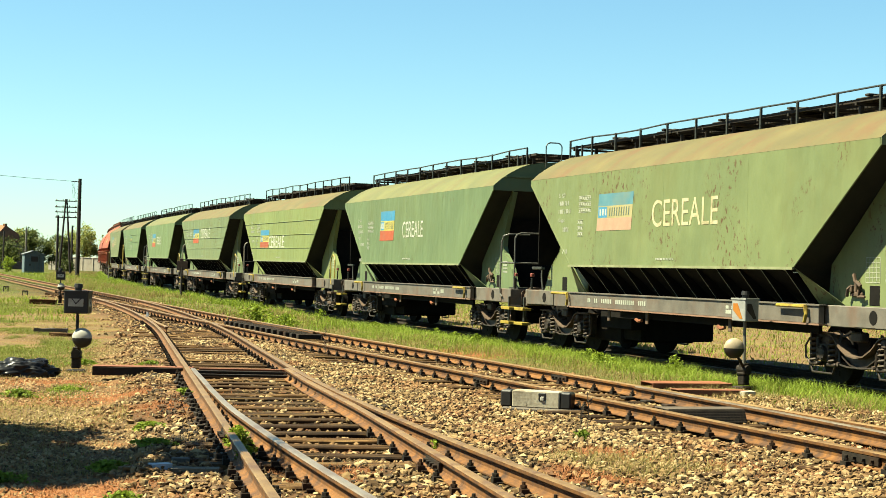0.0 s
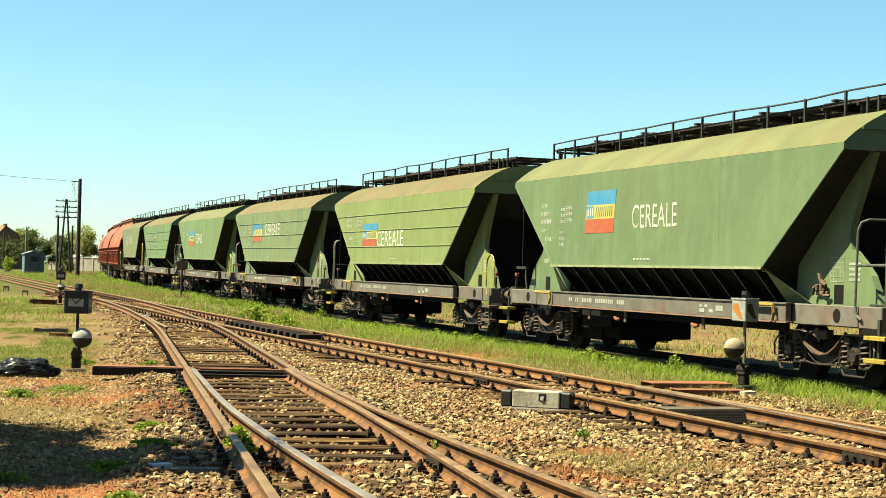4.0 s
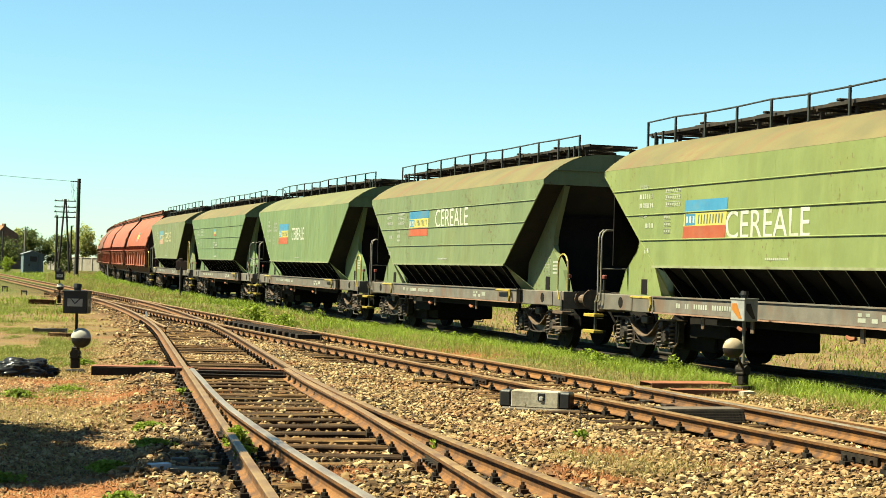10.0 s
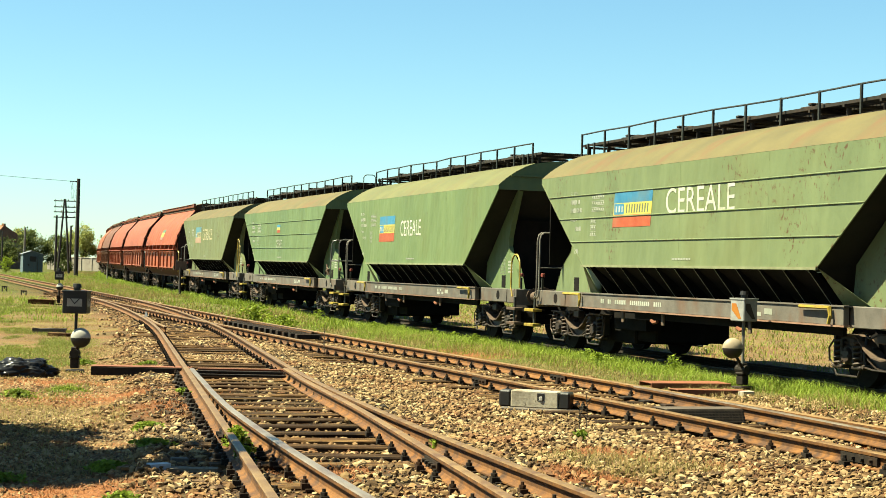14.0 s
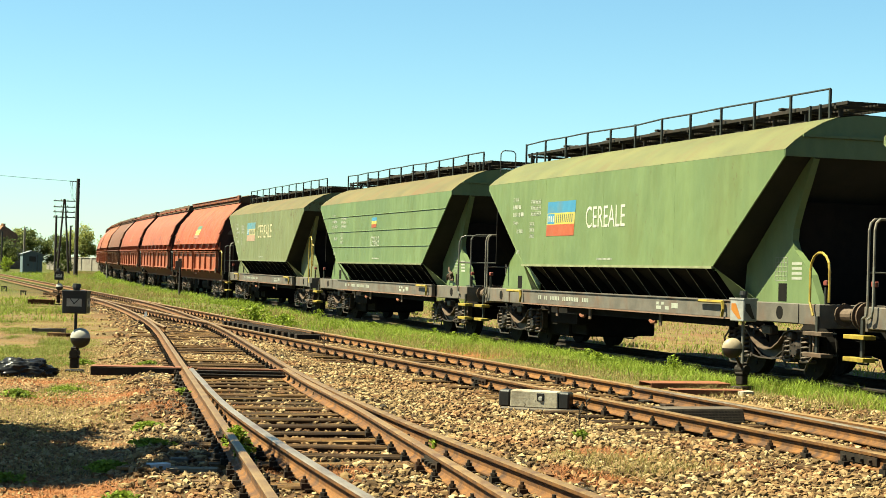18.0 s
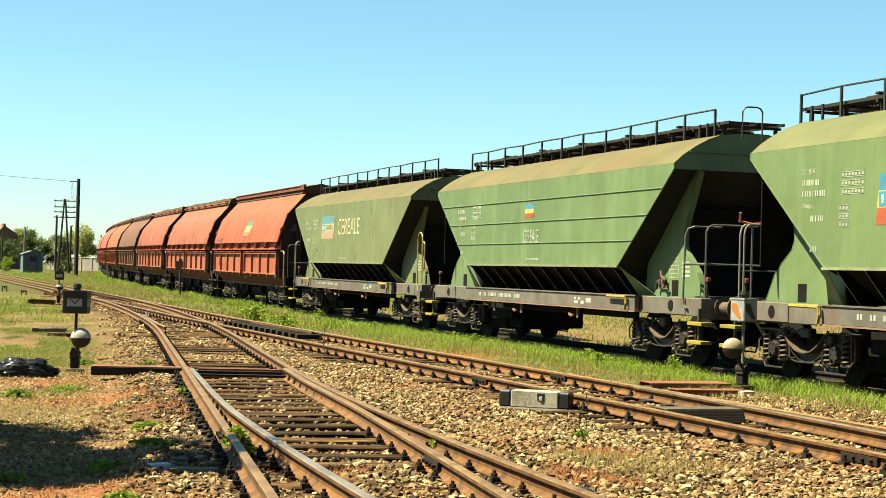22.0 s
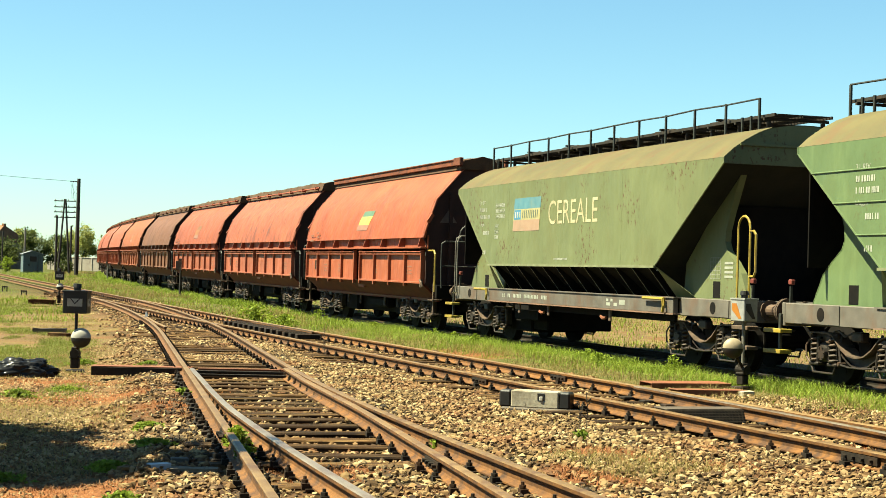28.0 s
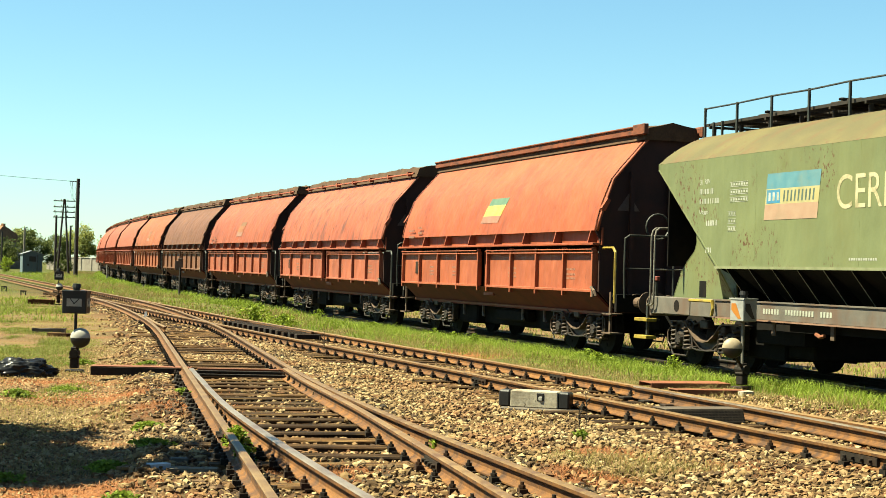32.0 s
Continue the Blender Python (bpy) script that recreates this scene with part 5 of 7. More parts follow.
for i in range(6):
    part("pier", boxes((-4.3 + i * 1.66, -4.1 + i * 1.66, -0.06, 0.0, 0.0, 1.70)), M["plaster_pale"], wl)

hs = thing("house", "small house with an old orange-brown tiled roof", "house", at=pose(-58.7, 214, gz1(-58.7, 214), 0, 0, -28))
part("wall", boxes((-4.2, 3.8, -3.2, 3.2, 0, 3.6)), M["plaster"], hs)
bm = bmesh.new()
e = [bm.verts.new(p) for p in ((-4.6, -3.6, 3.45), (4.1, -3.6, 3.45), (4.1, 3.6, 3.45), (-4.6, 3.6, 3.45), (-1.5, 0, 5.55), (3.0, 0, 5.55))]
for q in ((0, 1, 5, 4), (1, 2, 5), (2, 3, 4, 5), (3, 0, 4), (3, 2, 1, 0)):
    bm.faces.new([e[i] for i in q])
roof = part("roof", bm, M["roof_tile"], hs)
part("chimney", boxes((2.7, 3.1, -0.2, 0.2, 5.3, 5.75), bevel=0.02), M["roof_tile"], roof)
w = part("window", boxes((2.2, 3.2, -3.24, -3.2, 1.4, 2.6)), M["shed_dark"], hs)
part("frame", boxes((2.1, 3.3, -3.26, -3.22, 1.32, 1.4), (2.1, 3.3, -3.26, -3.22, 2.6, 2.68), (2.66, 2.74, -3.26, -3.22, 1.4, 2.6)), M["white_paint"], w)


def tree(x, y, height, crown_r, crown_h, n, seed, label, leaf=0.22, base=None, mat="leaf"):
    """A tapered trunk with limbs and a crown of many small leaves in clumps."""
    g = np.random.default_rng(seed)
    z = gz1(x, y)
    t = thing("tree", label, "tree", at=pose(x, y, z))
    bm = bmesh.new()
    cz = height - crown_h / 2
    tube(bm, (0, 0, -0.1), (0.1, 0, cz), 0.035 * height, 9, 0.012 * height)
    clumps = []
    for i in range(26):
        v = g.normal(size=3)
        v /= np.linalg.norm(v)
        q = 0.35 + 0.6 * g.random() ** 0.5
        c = np.array([v[0] * crown_r * q, v[1] * crown_r * q, cz + v[2] * crown_h / 2 * q])
        clumps.append((c, crown_r * (0.20 + 0.22 * g.random())))
        if i < 10:
            tube(bm, (0.05, 0, cz - crown_h * (0.45 - 0.05 * (i % 5))), tuple(c), 0.009 * height, 5, 0.003 * height)
    part("trunk", bm, M["bark"], t)
    per = n // len(clumps)
    C = np.concatenate([c + g.normal(size=(per, 3)) * r * np.array([0.55, 0.55, 0.45]) for c, r in clumps])
    m = len(C)
    u = g.normal(size=(m, 3))
    u /= np.linalg.norm(u, axis=1)[:, None]
    w = np.cross(u, g.normal(size=(m, 3)))
    w /= np.linalg.norm(w, axis=1)[:, None]
    L = leaf * (0.5 + 0.8 * g.random(m))[:, None]
    v = np.stack([C - u * L, C + w * L * 0.5, C + u * L, C - w * L * 0.5], 1).reshape(-1, 3)
    raw("crown", v, np.arange(m * 4).reshape(-1, 4), M[mat], t)
    return t


tree(-50.0, 232, 5.9, 2.0, 4.4, 4200, 1, "round green tree behind the garden wall", 0.17)
tree(-53.6, 236, 5.0, 2.2, 3.6, 3600, 2, "broad green tree behind the garden wall", 0.17)
tree(-47.6, 238, 4.9, 1.7, 3.6, 2600, 3, "green tree behind the garden wall", 0.17)
tree(-56.0, 222, 5.2, 1.9, 3.8, 3200, 4, "dark green tree beside the house", 0.16)
tree(-54.6, 206, 4.5, 2.2, 3.9, 4200, 5, "dense dark bush before the house", 0.15, mat="leaf_dark")
tree(-51.6, 208, 4.9, 2.1, 4.2, 4200, 6, "dense dark bush beside the shed", 0.15, mat="leaf_dark")
tree(-48.6, 210, 4.2, 1.8, 3.6, 3400, 12, "dense dark bush behind the shed", 0.15, mat="leaf_dark")
tree(-41.0, 205, 1.9, 1.0, 1.6, 1200, 7, "low green bush by the wall", 0.13)
tree(-40.3, 178, 1.3, 0.9, 1.2, 1200, 8, "low dark bush beside the shed", 0.11, mat="leaf_dark")
tree(-46.0, 176, 1.6, 0.8, 1.4, 900, 9, "bright green bush beside the shed", 0.10, mat="weed")
tree(-7.75, 13.15, 9.0, 1.4, 3.2, 6500, 10, "leafy tree standing beside the yard", 0.15)
tree(-9.4, 15.4, 9.0, 1.4, 3.4, 6000, 11, "leafy tree standing beside the yard", 0.15)


# ---- the train: wagon space has x along the wagon away from the camera, y towards the camera's side, z up from the rail
def text_bm(word, width, height, depth=0.001, weight=-0.001):
    """Built-in letters as a mesh in the (x, z) plane, read from the +y side, from x = 0 towards -x."""
    c = bpy.data.curves.new("word", "FONT")
    c.body, c.size, c.extrude, c.offset = word, 1.0, 0.01, weight
    ob = new("word", c)
    bpy.context.view_layer.update()
    me = bpy.data.meshes.new_from_object(ob.evaluated_get(bpy.context.evaluated_depsgraph_get()))
    bpy.data.objects.remove(ob)
    co = np.array([v.co for v in me.vertices])
    lo, hi = co.min(0), co.max(0)
    s = (hi - lo)
    for v in me.vertices:
        p = (np.array(v.co) - lo) / s
        v.co = (-p[0] * width, p[2] * depth, p[1] * height)
    bm = bmesh.new()
    bm.from_mesh(me)
    bpy.data.meshes.remove(me)
    return bm


def plate(rows, y, depth=0.001):
    """Flat painted marks on a side: rows of x0, x1, z0, z1."""
    bm = bmesh.new()
    for x0, x1, z0, z1 in rows:
        box(bm, x0, x1, y, y + depth, z0, z1)
    return bm


def sheared(x0, x1, z0, z1, y, lean, zmid, depth=0.001):
    bm = bmesh.new()
    return prism(bm, [(x0 + lean * (z0 - zmid), z0), (x1 + lean * (z0 - zmid), z0), (x1 + lean * (z1 - zmid), z1), (x0 + lean * (z1 - zmid), z1)], y, y + depth)


def coil(c, r, z0, z1, turns=5, wire=0.016, seg=10):
    """A coil spring as a stack of rings of wire, joined by the wire's climb."""
    bm = bmesh.new()
    n = turns * seg
    ring = 4
    vs = []
    for i in range(n + 1):
        a = 2 * math.pi * i / seg
        o = Vector((c[0] + r * math.cos(a), c[1] + r * math.sin(a), z0 + (z1 - z0) * i / n))
        e = Vector((math.cos(a), math.sin(a), 0))
        vs.append([bm.verts.new(o + e * (wire * math.cos(q)) + Vector((0, 0, wire * math.sin(q)))) for q in [2 * math.pi * k / ring for k in range(ring)]])
    for i in range(n):
        for k in range(ring):
            bm.faces.new((vs[i][k], vs[i][(k + 1) % ring], vs[i + 1][(k + 1) % ring], vs[i + 1][k]))
    return bm


def wheelset_bm():
    bm = bmesh.new()
    tube(bm, (0, -1.0, 0), (0, 1.0, 0), 0.075, 10)
    for s in (-1, 1):
        tube(bm, (0, s * 0.70, 0), (0, s * 0.83, 0), 0.46, 28)
        tube(bm, (0, s * 0.67, 0), (0, s * 0.70, 0), 0.49, 28)
        tube(bm, (0, s * 0.83, 0), (0, s * 0.86, 0), 0.15, 12)
        for k in range(4):          # balance marks and rim holes that show the turning
            a = k * math.pi / 2
            tube(bm, (0.30 * math.cos(a), s * 0.83, 0.30 * math.sin(a)), (0.30 * math.cos(a), s * 0.842, 0.30 * math.sin(a)), 0.04, 8)
    return bm


WHEELS = []
proto = {}


def linked(key, make, material, name, parent, m=None, label="", smooth=False):
    """The first call builds a mesh, later ones share it."""
    if key in proto:
        ob = share(proto[key], m or Matrix(), parent, name)
        if label:
            ob["label"] = label
        return ob
    ob = part(name, make(), material, parent, label, smooth)
    ob.matrix_basis = m or Matrix()
    proto[key] = ob
    return ob


def side_frame_bm(s):
    """Welded side frame of a two-axle bogie: a dipped web between wide top and bottom flanges, pedestals over both axles."""
    top = [(-1.30, 0.74), (-0.74, 0.74), (-0.60, 0.70), (-0.42, 0.55), (-0.22, 0.45), (0.0, 0.42), (0.22, 0.45), (0.42, 0.55), (0.60, 0.70), (0.74, 0.74), (1.30, 0.74)]
    low = [(x, z - (0.17 if abs(x) > 0.7 else 0.14)) for x, z in top]
    bm = prism(bmesh.new(), top + low[::-1], s * 1.00, s * 1.03, mat=1)
    # Top flange gets the pale tone as if sunlit, web the dark as shaded.
    for line, half in ((top, 0.13), (low, 0.06)):
        for (x0, z0), (x1, z1) in zip(line, line[1:]):
            prism(bm, [(x0, z0), (x1, z1), (x1, z1 + 0.022), (x0, z0 + 0.022)], s * 1.015 - half, s * 1.015 + half, mat=0 if half > 0.1 else 1)
    for x in (-1.27, 1.27, -0.57, 0.57):
        box(bm, x - 0.022, x + 0.022, s * 0.94, s * 1.09, 0.36 if abs(x) > 1 else 0.40, 0.74, mat=1)
    return bm


def axle_box_bm(s):
    """A cast axle box with spring seats on both sides, round cover with bolts, and retaining strap."""
    bm = bmesh.new()
    box(bm, -0.135, 0.135, s * 0.95, s * 1.10, -0.13, 0.16, bevel=0.035)
    tube(bm, (0, s * 1.09, 0), (0, s * 1.15, 0), 0.12, 14, 0.105)
    for i in range(6):
        a = i * math.pi / 3
        tube(bm, (0.085 * math.cos(a), s * 1.14, 0.085 * math.sin(a)), (0.085 * math.cos(a), s * 1.165, 0.085 * math.sin(a)), 0.014, 5)
    for k in (-1, 1):
        box(bm, k * 0.13, k * 0.37, s * 0.96, s * 1.13, -0.19, -0.135, bevel=0.015)
        tube(bm, (k * 0.17, s * 1.10, -0.13), (k * 0.15, s * 1.10, 0.22), 0.022, 6)
    pipe(bm, [(-0.34, s * 1.10, -0.18), (-0.28, s * 1.10, -0.29), (0.28, s * 1.10, -0.29), (0.34, s * 1.10, -0.18)], 0.016)
    return bm


def rigging(b):
    """Brake rods, hanging links and hoses on the visible side of one bogie."""
    for k in (-1, 1):
        linked(("blink", k), lambda: pipe(bmesh.new(), [(k * 0.52, 1.02, 0.78), (k * 0.50, 1.08, 0.52), (k * 0.46, 1.08, 0.30)], 0.022), M["bogie_dark"], "brake_hanger", b)
        linked(("bshoe", k), lambda: boxes((k * 0.40, k * 0.47, 0.88, 1.0, 0.28, 0.60), bevel=0.015), M["bogie_dark"], "brake_shoe", b)
        linked(("bpin", k), lambda: pipe(bmesh.new(), [(k * 0.46, 0.96, 0.32), (k * 0.46, 1.13, 0.32)], 0.03, 7), M["bogie"], "brake_pin", b)
        linked(("bhook", k), lambda: pipe(bmesh.new(), [(k * 1.30, 1.06, 0.70), (k * 1.40, 1.10, 0.55), (k * 1.38, 1.10, 0.38), (k * 1.22, 1.10, 0.26)], 0.014), M["bogie_pale"], "earth_strap", b)
        linked(("damper", k), lambda: boxes((k * 0.66, k * 0.80, 1.0, 1.14, 0.60, 0.72), bevel=0.02), M["bogie"], "damper", b)
    linked("brod", lambda: pipe(bmesh.new(), [(-0.50, 1.10, 0.32), (-0.2, 1.12, 0.29), (0.2, 1.12, 0.29), (0.50, 1.10, 0.32)], 0.014), M["bogie_dark"], "brake_rod", b)
    linked("bhose", lambda: pipe(bmesh.new(), [(0.1, 1.06, 0.80), (0.26, 1.14, 0.72), (0.42, 1.14, 0.80), (0.62, 1.10, 0.78)], 0.014), M["bogie_dark"], "air_hose", b)
    linked("bbear", lambda: boxes((-0.14, 0.14, 0.98, 1.12, 0.66, 0.80), bevel=0.02), M["bogie_dark"], "side_bearer", b)


def bogie(car, x):
    b = linked("bolster", lambda: boxes((-0.16, 0.16, -0.98, 0.98, 0.45, 0.72), (-1.15, -1.07, -0.98, 0.98, 0.5, 0.62), (1.07, 1.15, -0.98, 0.98, 0.5, 0.62), (-0.3, 0.3, -0.3, 0.3, 0.7, 0.86), bevel=0.01),
               M["under"], "bogie", car, pose(x, 0, 0), "four-wheel bogie with cast frame and coil springs")
    for s in (-1, 1):
        linked(("frame", s), lambda: side_frame_bm(s), (M["bogie_pale"], M["bogie_dark"]), "side_frame", b, None, "brown dusty side frame, dipped, its top flange painted as sunlit")
        for ax in (-0.9, 0.9):
            linked(("abox", s), lambda: axle_box_bm(s), M["bogie_dark"], "axle_box", b, pose(ax, 0, 0.46))
            for k in (-0.25, 0.25):
                linked(("coil", s), lambda: coil((0, s * 1.06), 0.088, -0.13, 0.25, 5, 0.021, 8), M["bogie"], "coil_spring", b, pose(ax + k, 0, 0.46))
    rigging(b)
    for ax in (-0.9, 0.9):
        w = linked("wheelset", wheelset_bm, M["tread"], "wheelset", b, pose(ax, 0, 0.46), "pair of steel wheels on an axle")
        WHEELS.append((w, ax))
    return b


def buffers(car, end, zc=1.02, span=0.875):
    """Two buffers at a wagon's end; end: x of the headstock, its sign the way they point."""
    k = 1 if end > 0 else -1
    for s in (-1, 1):
        def make():
            bm = bmesh.new()
            tube(bm, (0, 0, 0), (k * 0.04, 0, 0), 0.17, 12)
            tube(bm, (k * 0.04, 0, 0), (k * 0.32, 0, 0), 0.10, 14)
            tube(bm, (k * 0.30, 0, 0), (k * 0.52, 0, 0), 0.072, 14)
            tube(bm, (k * 0.52, 0, 0), (k * 0.55, 0, 0), 0.205, 20)
            return bm
        linked(("buffer", k), make, M["bogie_pale"], "buffer", car, pose(end, s * span, zc), "dusty buffer with a round head")


def coupling(car, end):
    k = 1 if end > 0 else -1

    def make():
        bm = boxes((0, k * 0.12, -0.12, 0.12, -0.12, 0.12))
        pipe(bm, [(k * 0.1, 0, 0), (k * 0.3, 0, -0.02), (k * 0.45, 0, -0.12), (k * 0.55, 0, -0.3)], 0.03)
        pipe(bm, [(k * 0.05, 0.35, -0.1), (k * 0.25, 0.36, -0.25), (k * 0.4, 0.3, -0.45)], 0.025)
        return bm
    linked(("coupling", k), make, M["under"], "coupling", car, pose(end, 0, 1.02), "screw coupling and brake hose")


# cross-section of the hopper's roof, from the eave up to the walkway
ROOF = ((1.49, 3.46), (1.32, 3.60), (1.10, 3.75), (0.86, 3.88), (0.62, 3.97), (0.30, 4.02), (0.0, 4.03))


def hopper_body_bm(xr):
    """Side walls and end walls of a bath-shaped hopper in one shell; xr: its length towards -x."""
    bm = bmesh.new()
    for s in (-1, 1):
        prism(bm, [(-xr, 3.46), (-xr, 3.36), (-4.36, 1.70), (4.38, 1.70), (6.62, 3.36), (6.62, 3.46)], s * 1.47, s * 1.49)
    for e in (-1, 1):
        x = 6.60 if e > 0 else 0.02 - xr
        out = [(y, z) for y, z in ROOF] + [(-y, z) for y, z in ROOF[-2::-1]]
        prism(bm, [(-1.49, 3.36)] + out[::-1] + [(1.49, 3.36)], x - e * 0.02, x, axis="x")
    return bm


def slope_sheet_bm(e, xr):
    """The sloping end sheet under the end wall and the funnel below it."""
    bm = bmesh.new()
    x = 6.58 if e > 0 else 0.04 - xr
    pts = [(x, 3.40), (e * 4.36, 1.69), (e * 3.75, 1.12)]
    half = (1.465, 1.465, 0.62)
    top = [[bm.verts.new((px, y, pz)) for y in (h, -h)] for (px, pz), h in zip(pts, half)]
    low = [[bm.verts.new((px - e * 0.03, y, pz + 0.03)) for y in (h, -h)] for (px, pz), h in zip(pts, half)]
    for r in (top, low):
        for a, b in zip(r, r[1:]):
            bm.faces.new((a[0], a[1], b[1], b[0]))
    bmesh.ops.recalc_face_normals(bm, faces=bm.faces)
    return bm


def hopper_roof_bm(xr):
    bm = bmesh.new()
    out = list(ROOF) + [(-y, z) for y, z in ROOF[-2::-1]]
    rows = []
    for x in np.linspace(0.01 - xr, 6.61, 15):
        rows.append([bm.verts.new((x, y * (1.0012 if z < 3.5 else 1.0), z + (0.010 if z > 3.5 else -0.002))) for y, z in out])
    for a, b in zip(rows, rows[1:]):
        for i in range(len(out) - 1):
            bm.faces.new((a[i], a[i + 1], b[i + 1], b[i]))
    bmesh.ops.recalc_face_normals(bm, faces=bm.faces)
    return bm


def end_plate_bm(e, s):
    """The waisted support plate between the underframe and the hopper's end."""
    o = [(4.55, 1.16), (4.62, 1.75), (6.50, 3.36), (6.60, 3.36)]
    o += [(6.42, 3.0), (6.20, 2.6), (6.06, 2.3), (6.04, 2.12), (6.12, 1.97), (6.40, 1.78), (6.62, 1.60), (6.90, 1.16)]
    bm = bmesh.new()
    prism(bm, [(e * x, z) for x, z in o], s * 0.98, s * 1.005)
    return bm


def end_flange_bm(e, s):
    """The folded outer edge of the end plate, a narrow strip across it."""
    o = [(6.60, 3.34), (6.42, 3.0), (6.20, 2.6), (6.06, 2.3), (6.04, 2.12), (6.12, 1.97), (6.40, 1.78), (6.62, 1.60), (6.90, 1.16)]
    bm = bmesh.new()
    a = [[bm.verts.new((e * (x + d), s * y, z)) for d, y in ((0.0, 1.01), (0.0, 0.90), (0.012, 0.90), (0.012, 1.01))] for x, z in o]
    for p, q in zip(a, a[1:]):
        for i in range(4):
            bm.faces.new((p[i], p[(i + 1) % 4], q[(i + 1) % 4], q[i]))
    bm.faces.new(a[0])
    bm.faces.new(a[-1][::-1])
    bmesh.ops.recalc_face_normals(bm, faces=bm.faces)
    return bm


def gusset_bm(e, s):
    """The three-cornered plate that closes the row of flaps between the hopper's corner and the sill."""
    o = ((4.36, 1.468, 1.69), (4.46, 1.10, 1.172), (5.02, 1.012, 1.172))
    bm = bmesh.new()
    a = [bm.verts.new((e * x, s * y, z)) for x, y, z in o]
    b = [bm.verts.new((e * (x - 0.02), s * (y - 0.02), z)) for x, y, z in o]
    bm.faces.new(a)
    bm.faces.new(b[::-1])
    for i in range(3):
        bm.faces.new((a[i], b[i], b[(i + 1) % 3], a[(i + 1) % 3]))
    bmesh.ops.recalc_face_normals(bm, faces=bm.faces)
    return bm


def fin_bm(s):
    """A partition fin; its outer edge takes a pale tone as if sunlit."""
    bm = prism(bmesh.new(), [(s * 1.45, 1.66), (s * 1.04, 1.16), (s * 0.70, 1.12), (s * 1.36, 1.66)], -0.011, 0.011, "x")
    for f in bm.faces:
        c = f.calc_center_median()
        f.material_index = 1 if abs(f.normal.x) < 0.5 and abs(c.y) > 1.1 and c.z < 1.6 else 0
    return bm


